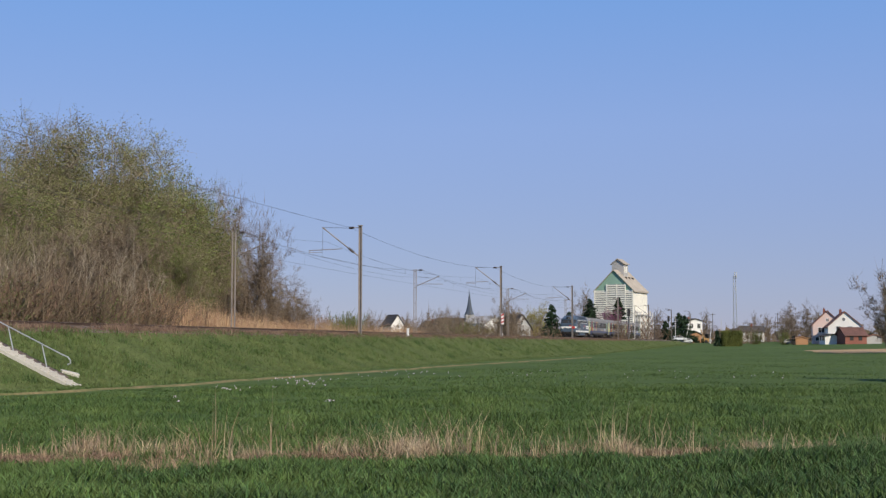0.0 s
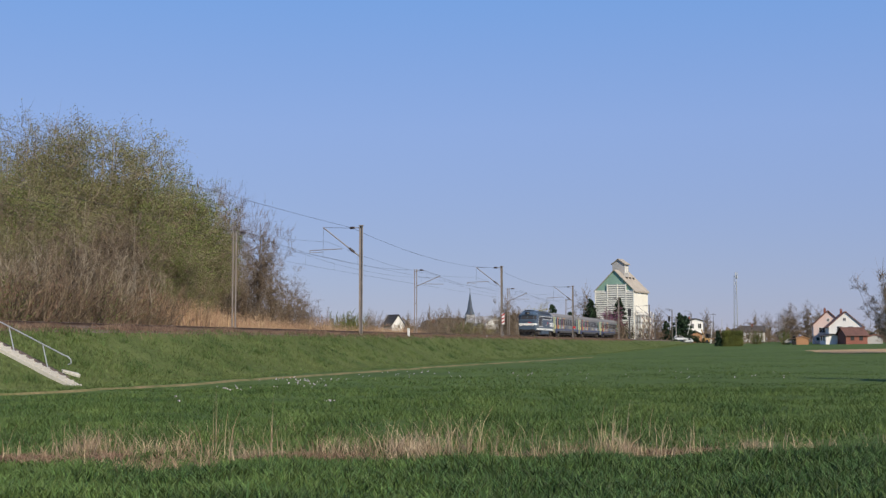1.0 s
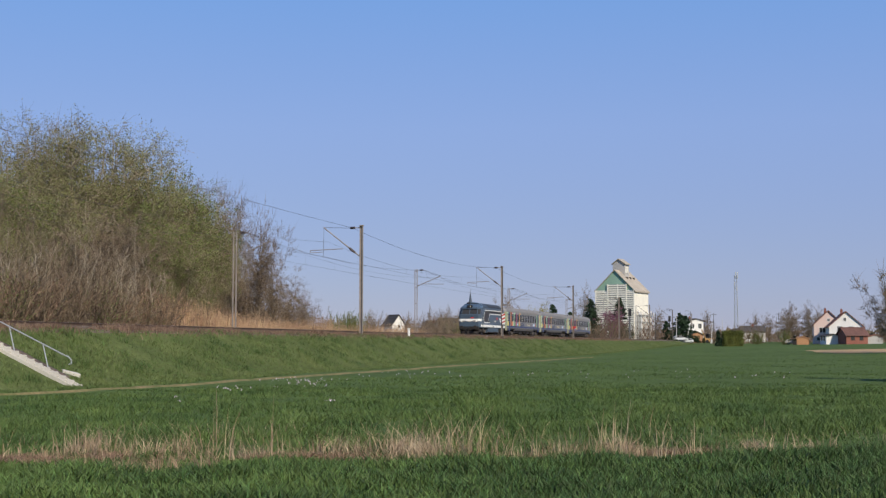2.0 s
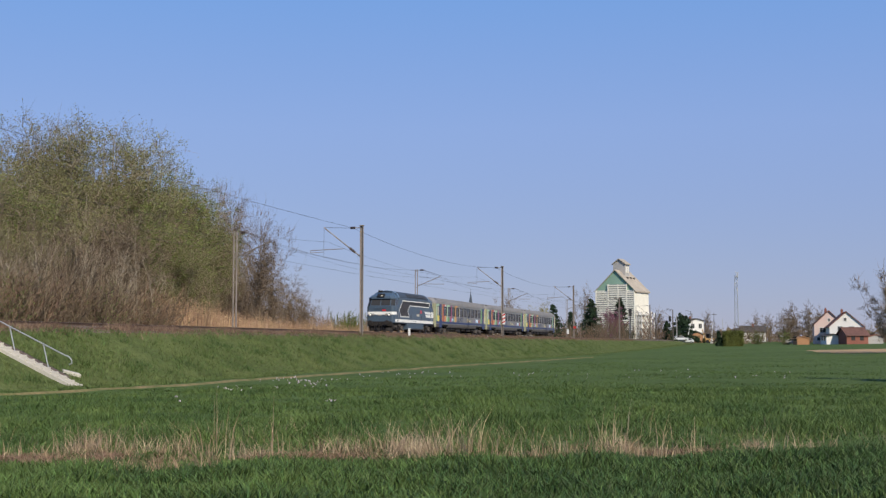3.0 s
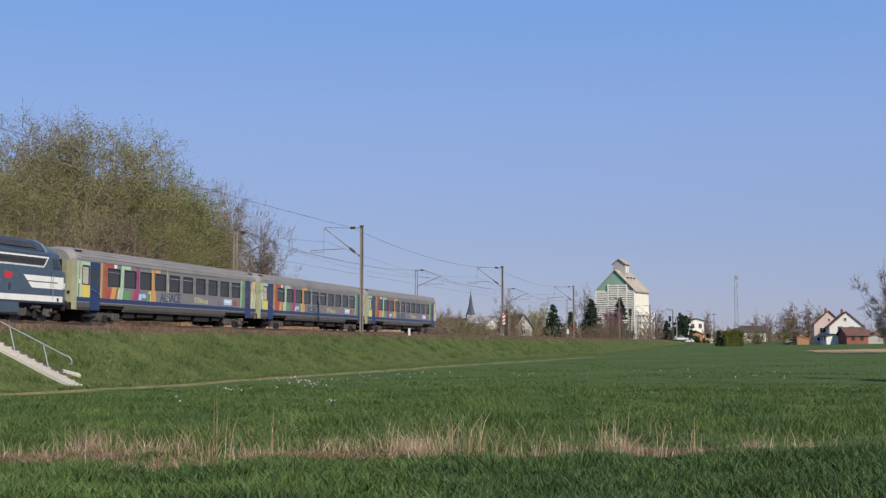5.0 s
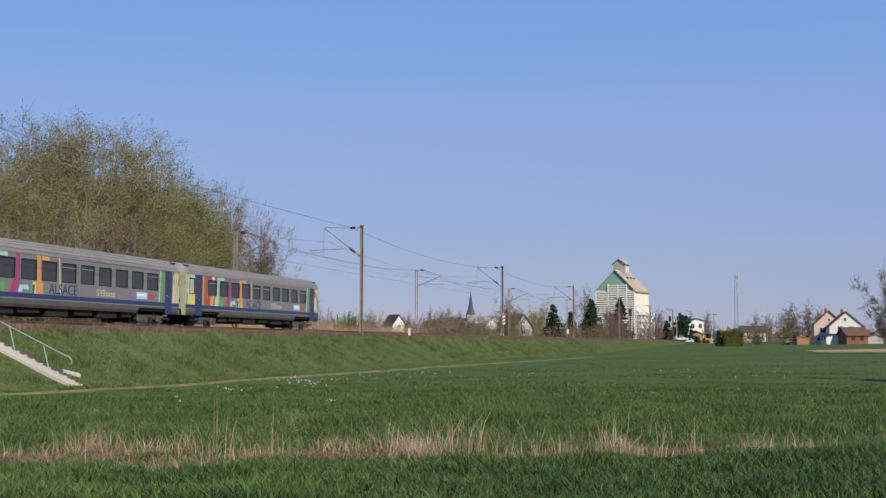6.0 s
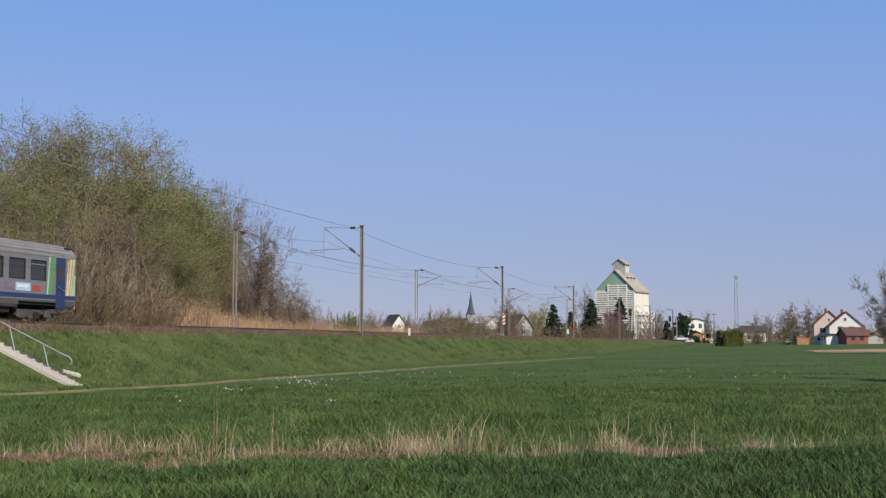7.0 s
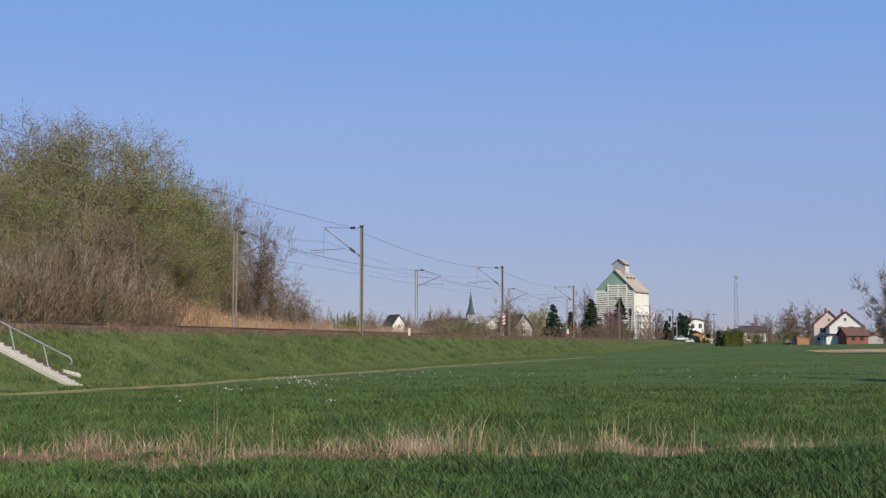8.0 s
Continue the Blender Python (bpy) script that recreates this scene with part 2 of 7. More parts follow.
# patches of dead growth: bearing, distance, half length, half depth, stalks, whether pale
DEAD = ((-0.335, 18.0, 0.85, 0.75, 5200, 0), (-0.300, 17.6, 0.6, 0.6, 2400, 0), (-0.276, 19.5, 0.55, 0.6, 1500, 1), (-0.262, 18.7, 0.45, 0.4, 1600, 0), (-0.225, 16.75, 0.8, 0.18, 1700, 1), (-0.243, 19.6, 0.5, 0.7, 900, 1),
        (-0.198, 19.6, 0.4, 0.7, 1100, 1), (-0.212, 18.3, 0.8, 0.7, 900, 0), (-0.135, 18.8, 0.45, 0.5, 1500, 0), (-0.160, 18.6, 0.5, 0.4, 700, 1), (-0.100, 18.7, 0.6, 0.4, 2000, 0), (-0.064, 18.6, 0.5, 0.4, 2400, 0),
        (-0.078, 19.3, 0.5, 0.4, 900, 1), (-0.028, 19.4, 0.42, 0.6, 2600, 1), (-0.012, 18.9, 0.4, 0.4, 1500, 1), (0.018, 18.9, 0.14, 0.2, 500, 1), (0.044, 18.9, 0.35, 0.25, 500, 0), (0.078, 19.0, 0.38, 0.3, 1300, 0),
        (0.098, 19.1, 0.3, 0.3, 500, 1), (0.117, 19.2, 0.3, 0.3, 600, 0), (0.148, 19.6, 0.45, 0.28, 1700, 1), (0.176, 19.8, 0.5, 0.26, 1600, 0), (0.205, 20.0, 0.35, 0.25, 900, 0), (0.244, 20.2, 0.25, 0.3, 700, 1), (0.286, 20.4, 0.22, 0.2, 450, 1))


def bare_of_grass(x, y):
    """How far dead growth has taken over at a place, 0 to 1."""
    return max(math.exp(-((x - b * d) / (1.1 * a)) ** 2 - ((y - d) / (1.1 * c)) ** 2) * min(1, n / (a * c * 9000)) * (0.45 if pale else 1) for b, d, a, c, n, pale in DEAD)


# ---- the ground and the railway ----
def build_ground():
    ss = np.concatenate([np.arange(-160, 0, 8), np.arange(0, 60, 0.8), np.arange(60, 160, 1.6), np.arange(160, 520, 8), np.geomspace(520, 4200, 24)])
    us = np.concatenate([-np.geomspace(2600, 62, 16), np.arange(-60, -10, 2.5), np.arange(-10, 22, 0.8), np.arange(22, 31, 0.3), np.arange(31, 46, 0.75),
                         np.arange(46, 80, 4), np.geomspace(80, 2600, 18)])
    verts = np.empty((len(ss), len(us), 3))
    for i, s in enumerate(ss):
        for j, u in enumerate(us):
            x, y = on_line(float(s), float(u))
            verts[i, j] = (x, y, ground_z(x, y))
    nu = len(us)
    i, j = np.meshgrid(np.arange(len(ss) - 1), np.arange(nu - 1), indexing="ij")
    a = (i * nu + j).ravel()
    faces = np.stack([a, a + 1, a + nu + 1, a + nu], 1)
    ob = raw("ground", verts.reshape(-1, 3), faces, M_FIELD)
    ob.data.materials.append(M_BANK)
    ob.data.materials.append(M_BALLAST)
    mid = (us[:-1] + us[1:]) / 2
    kind = np.where((mid > 29.0) & (mid < 40), 2, np.where((mid > 23.6) & (mid < 29.0), 1, 0))
    kind = np.tile(kind, len(ss) - 1)
    ob.data.materials.append(M_CROPSOIL)
    flat = verts.reshape(-1, 3)[faces].mean(1)
    for k in np.flatnonzero((flat[:, 1] > -20) & (flat[:, 1] < 22) & (np.abs(flat[:, 0]) < 20)):
        if flat[k, 1] < edge_of_crop(flat[k, 0]):
            kind[k] = 3
    ob.data.polygons.foreach_set("material_index", kind.astype(np.int32))
    ob.data.shade_smooth()
    tagged(ob, "green spring meadow with a grassy railway embankment", "ground", kind="structure")
    me = ob.data
    me.update()


def strip_along(name, points, material, lift, label, category, parts=1):
    """A band over the ground from (s, u, half width) points."""
    verts, faces = [], []
    ss = np.arange(points[0][0], points[-1][0], 1.0)
    pu = np.interp(ss, [p[0] for p in points], [p[1] for p in points])
    pw = np.interp(ss, [p[0] for p in points], [p[2] for p in points])
    for k, (s, u, w) in enumerate(zip(ss, pu, pw)):
        wob = 0.18 * noise.noise((s * 0.25, 0, 0))
        for e in (-1, -0.33, 0.33, 1):
            x, y = on_line(float(s), float(u + wob + e * w * (1 + 0.3 * noise.noise((s * 0.6, e, 4)))))
            verts.append((x, y, ground_z(x, y) + (lift if abs(e) < 0.9 else -0.02)))
        if k:
            b = 4 * k
            for q in range(3):
                faces.append((b - 4 + q, b - 3 + q, b + 1 + q, b + q))
    ob = raw(name, verts, faces, material)
    return tagged(ob, label, category, kind="structure")


def rail_sweep(name, u, parent):
    """One rail: foot, web and head, with a worn running surface on top."""
    prof = [(-0.07, 0), (0.07, 0), (0.07, 0.02), (0.012, 0.04), (0.012, 0.125), (0.036, 0.135), (0.036, 0.17), (-0.036, 0.17), (-0.036, 0.135), (-0.012, 0.125),
            (-0.012, 0.04), (-0.07, 0.02)]
    ss = list(range(-150, 160, 10)) + list(range(160, 720, 20))
    bm = bmesh.new()
    rings = [[(*on_line(s, u + a), RAIL_Z - 0.17 + b) for a, b in prof] for s in ss]
    loft(bm, rings)
    ob = part(name, bm, M_RAIL, parent)
    top = bmesh.new()
    loft(top, [[(*on_line(s, u + a), RAIL_Z + b) for a, b in ((-0.03, -0.004), (0.03, -0.004), (0.03, 0.004), (-0.03, 0.004))] for s in ss])
    part("running_surface", top, M_RAILTOP, ob, "bright worn steel strip")


def build_track(u, label):
    tr = root("railway_track", label, "railway track", "tracks of the line", "structure")
    for side in (-0.7525, 0.7525):
        rail_sweep("rail", u + side, tr)
    verts, faces = [], []
    for k, s in enumerate(np.arange(-60, 420, 0.62)):
        h = heading(s)
        t, n = Vector((math.cos(h), math.sin(h), 0)), Vector((math.sin(h), -math.cos(h), 0))
        c = Vector((*on_line(s, u), RAIL_Z - 0.24))
        b = len(verts)
        for dx, dy, dz in ((-.13, -1.25, -.1), (.13, -1.25, -.1), (.13, 1.25, -.1), (-.13, 1.25, -.1), (-.11, -1.25, .07), (.11, -1.25, .07), (.11, 1.25, .07), (-.11, 1.25, .07)):
            verts.append(c + t * dx + n * dy + Vector((0, 0, dz)))
        faces += [(b + i, b + j, b + k2, b + l) for i, j, k2, l in ((4, 5, 6, 7), (0, 1, 5, 4), (1, 2, 6, 5), (2, 3, 7, 6), (3, 0, 4, 7))]
    tagged(raw("sleepers", verts, faces, M_SLEEPER, tr), kind="stuff")
    return tr


PATH = ((26, 24.2, 0.16), (36, 22.9, 0.16), (40, 21.75, 0.3), (57, 21.1, 0.33), (89, 20.5, 0.33), (120, 19.2, 0.3), (150, 18.2, 0.06))


def path_u(s):
    return np.interp(s, [q[0] for q in PATH], [q[1] for q in PATH])


build_ground()
strip_along("dirt_path", PATH, M_PATH, 0.06,
            "worn dirt footpath along the foot of the embankment", "path")
build_track(NEAR_TRACK, "near rusty railway track on brown ballast")
build_track(FAR_TRACK, "far rusty railway track on brown ballast")


# ---- things along the line ----
def build_stairs():
    s0, n, rise, going, wide = 43.62, 13, 0.155, 0.335, 0.52
    h = heading(s0)
    st = root("embankment_stairs", "pale concrete stairs climbing the grassy railway embankment", "stairs")
    x, y = on_line(s0, 24.05)
    st.matrix_basis = pose(x, y, -0.03, 0, 0, math.degrees(h) - 90)
    # local: -x climbs towards the track, y along the line
    for i in range(n):
        bm = bmesh.new()
        box(bm, -(i + 1) * going - 0.03, -i * going, -wide / 2, wide / 2, i * rise - 0.12, (i + 1) * rise, 0.012)
        part("step", bm, M_CONCRETE, st)
    for e in (-1, 1):
        bm = bmesh.new()
        y0, y1 = e * (wide / 2 + 0.004), e * (wide / 2 + 0.07)
        prism(bm, [(0.06, -0.15), (0.06, 0.05), (-n * going, n * rise + 0.02), (-n * going, n * rise - 0.5)], "y", min(y0, y1), max(y0, y1))
        part("stringer", bm, M_CONCRETE, st)
    rail = root("handrail", "galvanised tubular steel handrail beside the concrete stairs", "handrail")
    rail.matrix_basis = st.matrix_basis @ Matrix.Translation((-0.5, 0, 0.23))
    yy = wide / 2 + 0.20
    slope = rise / going
    for k in (0.95, 2.4, 3.9):
        part("post", rod((-k, yy, k * slope - 0.35), (-k - 0.34, yy, k * slope + 0.95), 0.024), M_GALV, rail)
    bm = bmesh.new()
    pts = [(-5.4 + dx, yy, 5.4 * slope + 0.82 + dz) for dx, dz in ((0, 0), (5.0, -5.0 * slope), (5.2, -5.2 * slope + 0.02), (5.31, -5.31 * slope - 0.06), (5.31, -5.31 * slope - 0.17), (5.2, -5.31 * slope - 0.22))]
    for a, b in zip(pts, pts[1:]):
        tube(bm, a, b, 0.026)
    part("grab_rail", bm, M_GALV, rail)
    # trodden soil between the stairs and the handrail
    verts, faces = [], []
    rows, cols = 16, 5
    for i in range(rows + 1):
        for j in range(cols + 1):
            u = 24.9 + 3.8 * i / rows
            x, y = on_line(43.95 + (0.9 + 0.25 * noise.noise((u * 0.9, 0, 6))) * j / cols, u)
            verts.append((x, y, ground_z(x, y) + (0.05 if 0 < j < cols and 0 < i < rows else -0.04) + 0.02 * noise.noise((x * 3, y * 3, 1))))
    for i in range(rows):
        for j in range(cols):
            a = i * (cols + 1) + j
            faces.append((a, a + 1, a + cols + 2, a + cols + 1))
    tagged(raw("bare_soil", verts, faces, M_BALLAST), "brown trodden soil beside the embankment stairs", "soil", kind="structure")
    slabx, slaby = on_line(s0 + 1.6, 25.3)
    sl = part("concrete_slab", slab(-0.35, 0.35, -0.2, 0.2, -0.1, 0.09, 0.03), M_CONCRETE)
    sl.matrix_basis = pose(slabx, slaby, ground_z(slabx, slaby), 8, 14, 30)
    tagged(sl, "broken pale concrete slab lying in the turf", "concrete slab")


def near_mast():
    """H-section steel mast with a cantilever that reaches over the near track (local -x)."""
    m = root("catenary_mast", "weathered steel catenary mast with cantilever arm", "catenary mast", "masts of the overhead line")
    bm = bmesh.new()
    for x0, x1, y0, y1 in ((-0.12, -0.105, -0.11, 0.11), (0.105, 0.12, -0.11, 0.11), (-0.105, 0.105, -0.008, 0.008)):
        box(bm, x0, x1, y0, y1, -0.6, 8.55)
    part("pole", bm, M_MAST, m)
    part("footing", slab(-0.35, 0.35, -0.35, 0.35, -0.6, -0.04, 0.03), M_CONCRETE, m)
    part("cap", slab(-0.16, 0.16, -0.14, 0.14, 8.55, 8.62, 0.01), M_MAST, m)
    part("top_bracket", rod((-0.1, 0, 8.42), (-0.95, 0, 8.42), 0.035), M_MAST, m)
    bm = bmesh.new()
    for i in range(4):
        tube(bm, (-0.55 - i * 0.1, 0, 8.42), (-0.62 - i * 0.1, 0, 8.42), 0.1, sides=10)
    part("insulator", bm, M_INSUL, m)
    part("strut", rod((-0.12, 0, 6.15), (-3.15, 0, 8.5), 0.045), M_MAST, m)
    bm = bmesh.new()
    for i in range(5):
        k = 0.14 + i * 0.03
        tube(bm, (-0.12 - 3.03 * k, 0, 6.15 + 2.35 * k), (-0.12 - 3.03 * (k + 0.02), 0, 6.15 + 2.35 * (k + 0.02)), 0.1, sides=10)
    part("strut_insulator", bm, M_INSUL, m)
    part("stay_wire", rod((-0.95, 0, 8.42), (-3.15, 0, 8.5), 0.015), M_WIRE, m)
    bm = bmesh.new()
    tube(bm, (-1.55, 0, 6.78), (-4.25, 0, 6.68), 0.03)
    tube(bm, (-4.25, 0, 6.68), (-4.25, 0, 6.5), 0.025)
    tube(bm, (-4.25, 0, 6.5), (-3.2, 0, 6.55), 0.02)
    part("registration_arm", bm, M_MAST, m)
    part("dropper_rod", rod((-3.13, 0, 8.46), (-3.16, 0, 6.1), 0.012, sides=5), M_WIRE, m)
    return m


def far_mast():
    """Twin-channel mast beyond the far track; its arm reaches towards the camera side (local +x)."""
    m = root("catenary_mast", "pale weathered catenary mast beyond the tracks", "catenary mast", "masts of the overhead line")
    for e in (-1, 1):
        bm = bmesh.new()
        box(bm, e * 0.13 - 0.03, e * 0.13 + 0.03, -0.09, 0.09, -0.6, 8.2)
        part("channel", bm, M_MAST, m)
    for i in range(5):
        part("batten_plate", slab(-0.1, 0.1, -0.085, -0.075, 0.3 + i * 1.9, 0.36 + i * 1.9), M_MAST, m)
    part("footing", slab(-0.4, 0.4, -0.35, 0.35, -0.6, -0.04, 0.03), M_CONCRETE, m)
    part("top_bracket", rod((0, 0, 8.1), (1.0, 0, 8.1), 0.035), M_MAST, m)
    bm = bmesh.new()
    for i in range(4):
        tube(bm, (0.5 + i * 0.1, 0, 8.1), (0.57 + i * 0.1, 0, 8.1), 0.1, sides=10)
    part("insulator", bm, M_INSUL, m)
    part("strut", rod((0.16, 0, 6.2), (3.0, 0, 7.35), 0.045), M_MAST, m)
    part("registration_arm", rod((0.9, 0, 6.45), (3.4, 0, 6.4), 0.03), M_MAST, m)
    part("stay_wire", rod((1.0, 0, 8.1), (3.0, 0, 7.4), 0.012), M_WIRE, m)
    return m


NEAR_MASTS = (41.5, 96.3, 151.3, 205.5, 260.5, 311.5, 359.5, 408)
FAR_MASTS = (40.5, 94.4, 148.2, 202.1, 255.6, 309.0, 385.5, 437)
NEAR_U, FAR_U = 29.45, 39.25


def build_masts():
    for kind, ss, u, base in ((near_mast, NEAR_MASTS, NEAR_U, EYE + 0.66), (far_mast, FAR_MASTS, FAR_U, EYE + 0.62)):
        first = None
        for s in ss:
            m = Matrix.Translation((*on_line(s, u), base)) @ pose(0, 0, 0, 0, 0, math.degrees(heading(s)) - 90)
            if first is None:
                first = kind()
                first.matrix_basis = m
            else:
                copy_thing(first, m)
    # warning board with slanting red bars on one mast, small plates on others
    for s, u, w, z0, z1 in ((151.3, NEAR_U - 0.2, 0.34, 3.0, 4.3),):
        b = root("warning_board", "white board with slanting red bars on a mast", "sign")
        b.matrix_basis = Matrix.Translation((*on_line(s - 0.16, u), EYE - 0.75)) @ pose(0, 0, 0, 0, 0, math.degrees(heading(s)) - 90)
        part("board", slab(-w / 2, w / 2, -0.02, 0.0, z0, z1), M_WHITE, b)
        for k in range(3):
            zz = z0 + 0.12 + k * 0.42
            bm = bmesh.new()
            prism(bm, [(-w / 2, zz), (w / 2, zz + 0.16), (w / 2, zz + 0.34), (-w / 2, zz + 0.18)], "y", -0.026, -0.022)
            part("bar", bm, M_REDPAINT, b, "red slanting bar")
    for s, u, z, h in ((255.6, FAR_U - 0.2, 1.2, 0.9), (309, FAR_U - 0.2, 1.3, 1.0), (205.5, NEAR_U - 0.2, 1.7, 0.35)):
        p = part("mast_plate", slab(-0.22, 0.22, -0.02, 0, z, z + h), M_WHITE if h > 0.5 else M_REDPAINT)
        p.matrix_basis = Matrix.Translation((*on_line(s - 0.16, u), EYE + 0.66)) @ pose(0, 0, 0, 0, 0, math.degrees(heading(s)) - 90)
        tagged(p, "small enamel plate fixed to a catenary mast" if h > 0.5 else "small red number plate on a catenary mast", "sign")
    for s, u, w, h in ((109.4, 29.2, 0.18, 0.6), (196.0, 38.9, 0.2, 0.85), (146.5, 30.2, 0.22, 0.16)):
        x, y = on_line(s, u)
        p = root("marker_post", "short white-painted concrete marker post beside the track", "marker post", "trackside markers")
        p.matrix_basis = pose(x, y, EYE + 0.66, 0, 0, math.degrees(heading(s)) - 90)
        part("post", slab(-w / 2, w / 2, -w / 2, w / 2, -0.3, h, 0.02), M_WHITE, p)
        part("cap", slab(-w / 2 - 0.03, w / 2 + 0.03, -w / 2 - 0.03, w / 2 + 0.03, h, h + 0.05, 0.01), M_WHITE, p)


def sag_wire(bm, s0, s1, u0, u1, z0, z1, sag, r, n=10):
    pts = []
    for i in range(n + 1):
        t = i / n
        s = s0 + (s1 - s0) * t
        pts.append((*on_line(s, u0 + (u1 - u0) * t), z0 + (z1 - z0) * t - 4 * sag * t * (1 - t)))
    loft(bm, [[(x + r * math.cos(a), y, z + r * math.sin(a)) for a in (0.5, 2.6, 4.7)] for x, y, z in pts])
    return pts


def build_wires():
    drop = rod((0, 0, 0), (0, 0, 1), 0.005, sides=3)
    drop_me = bpy.data.meshes.new("dropper")
    drop.to_mesh(drop_me)
    drop.free()
    drop_me.materials.append(M_WIRE)
    for u, masts, zm, zc, label in ((NEAR_TRACK, NEAR_MASTS, EYE + 8.0, EYE + 6.75, "overhead contact line above the near track"),
                                    (FAR_TRACK, FAR_MASTS, EYE + 7.85, EYE + 6.6, "overhead contact line above the far track")):
        o = root("overhead_line", label, "overhead line", "wires of the line")
        stops = (-15, *masts)
        for k, (a, b) in enumerate(zip(stops, stops[1:])):
            sw = 0.2 if k % 2 else -0.2
            mw, cw = bmesh.new(), bmesh.new()
            sag_wire(mw, a, b, u + sw, u - sw, zm, zm, 0.85, 0.0085, 12)
            sag_wire(cw, a, b, u + sw, u - sw, zc, zc, 0.03, 0.0095, 6)
            part("messenger_wire", mw, M_WIRE, o)
            part("contact_wire", cw, M_WIRE, o)
            for q in range(1, 7):
                t = q / 7
                s = a + (b - a) * t
                d = new("dropper", drop_me)
                d.parent = o
                d.location = (*on_line(s, u + sw - 2 * sw * t), zc - 0.02)
                d.scale = (1, 1, max(0.15, zm - 3.4 * t * (1 - t) - zc + 0.02))
    for u, masts, z, label in ((NEAR_U + 0.75, NEAR_MASTS, EYE + 9.08, "return wire on the near mast tops"), (FAR_U - 0.8, FAR_MASTS, EYE + 8.72, "return wire on the far mast tops")):
        o = root("return_line", label, "overhead line", "wires of the line")
        stops = (-15, *masts)
        for a, b in zip(stops, stops[1:]):
            f = bmesh.new()
            sag_wire(f, a, b, u, u, z, z, 0.15 if b < 100 else 0.8, 0.0125, 14)
            part("return_wire", f, M_WIRE, o)


build_stairs()
build_masts()
build_wires()


# ---- the train ----
M_LBLUE = surface("faded_loco_blue", (0.068, 0.10, 0.138), 0.45, scale=0.7, fine=12, var=0.16, bump=0.05, coat=0.2, streak=(1, 1, 0.3))
M_LLIGHT = surface("light_blue_trim", (0.17, 0.245, 0.34), 0.4, scale=0.8, fine=12, var=0.1, bump=0.03, coat=0.2)
M_LROOF = surface("sooty_blue_roof", (0.05, 0.065, 0.09), 0.65, scale=0.8, fine=10, var=0.3, bump=0.1)
M_LWHITE = surface("cream_white_band", (0.84, 0.82, 0.76), 0.45, scale=0.9, fine=14, var=0.1, bump=0.03)
M_LBROWN = surface("dark_brown_panel", (0.055, 0.045, 0.042), 0.5, scale=1.0, fine=14, var=0.2, bump=0.05)
M_GRILLE = surface("dark_grille", (0.045, 0.045, 0.05), 0.7, scale=2, fine=30, var=0.3, bump=0.2)
M_GLASS = surface("tinted_window_glass", (0.045, 0.043, 0.041), 0.15, var=0.1, bump=0, spec=0.35)
M_FROST = surface("frosted_pane", (0.5, 0.46, 0.38), 0.5, var=0.08, bump=0)
M_UNDER = surface("grimy_running_gear", (0.024, 0.02, 0.018), 0.85, scale=2, fine=14, var=0.35, bump=0.3)
M_GRIME = surface("dusty_bogie_steel", (0.115, 0.10, 0.09), 0.8, 0.2, scale=2, fine=14, var=0.35, bump=0.3)
M_WHEEL = surface("worn_wheel_steel", (0.12, 0.10, 0.09), 0.5, 0.6, var=0.2, bump=0.1)
M_LOGO = surface("red_badge", (0.55, 0.035, 0.04), 0.4, var=0.05, bump=0)
M_LAMP = lamp_glow("headlamp_glass", (0.9, 0.86, 0.76), 0.25)
M_CSIDE = surface("silver_grey_coach_side", (0.215, 0.205, 0.20), 0.45, 0.1, scale=0.8, fine=14, var=0.1, bump=0.03, streak=(0.5, 1, 1))
M_CROOF = surface("dusty_grey_roof", (0.25, 0.235, 0.228), 0.65, 0.0, scale=0.6, fine=12, var=0.18, bump=0.06)
M_CLOW = surface("grimy_lower_panel", (0.11, 0.10, 0.092), 0.6, scale=0.8, fine=12, var=0.25, bump=0.06)
M_CBLUE = surface("royal_blue_band", (0.026, 0.045, 0.128), 0.4, scale=1, fine=12, var=0.12, bump=0.02)
M_FRAME = surface("black_window_rubber", (0.02, 0.02, 0.022), 0.7, var=0.1, bump=0)
PAINTS = {n: surface("livery_" + n, c, 0.45, scale=1.2, fine=12, var=0.12, bump=0.02) for n, c in (
    ("red", (0.43, 0.075, 0.05)), ("orange", (0.62, 0.32, 0.10)), ("rust", (0.33, 0.14, 0.07)), ("mint", (0.42, 0.58, 0.40)), ("green", (0.12, 0.33, 0.10)),
    ("magenta", (0.34, 0.06, 0.15)), ("yellow", (0.70, 0.55, 0.12)), ("cream", (0.66, 0.57, 0.36)), ("sky", (0.42, 0.60, 0.78)), ("pale", (0.29, 0.285, 0.18)),
    ("violet", (0.22, 0.13, 0.26)), ("white", (0.8, 0.8, 0.78)))}


def wheelset(parent, x, r):
    for e in (-1, 1):
        bm = bmesh.new()
        tube(bm, (x, e * 0.70, r), (x, e * 0.82, r), r, sides=28)
        tube(bm, (x, e * 0.67, r), (x, e * 0.70, r), r + 0.03, sides=28)
        tube(bm, (x, e * 0.82, r), (x, e * 0.86, r), 0.2, sides=14)
        part("wheel", bm, M_WHEEL, parent, smooth=False)
    part("axle", rod((x, -0.7, r), (x, 0.7, r), 0.09), M_UNDER, parent)


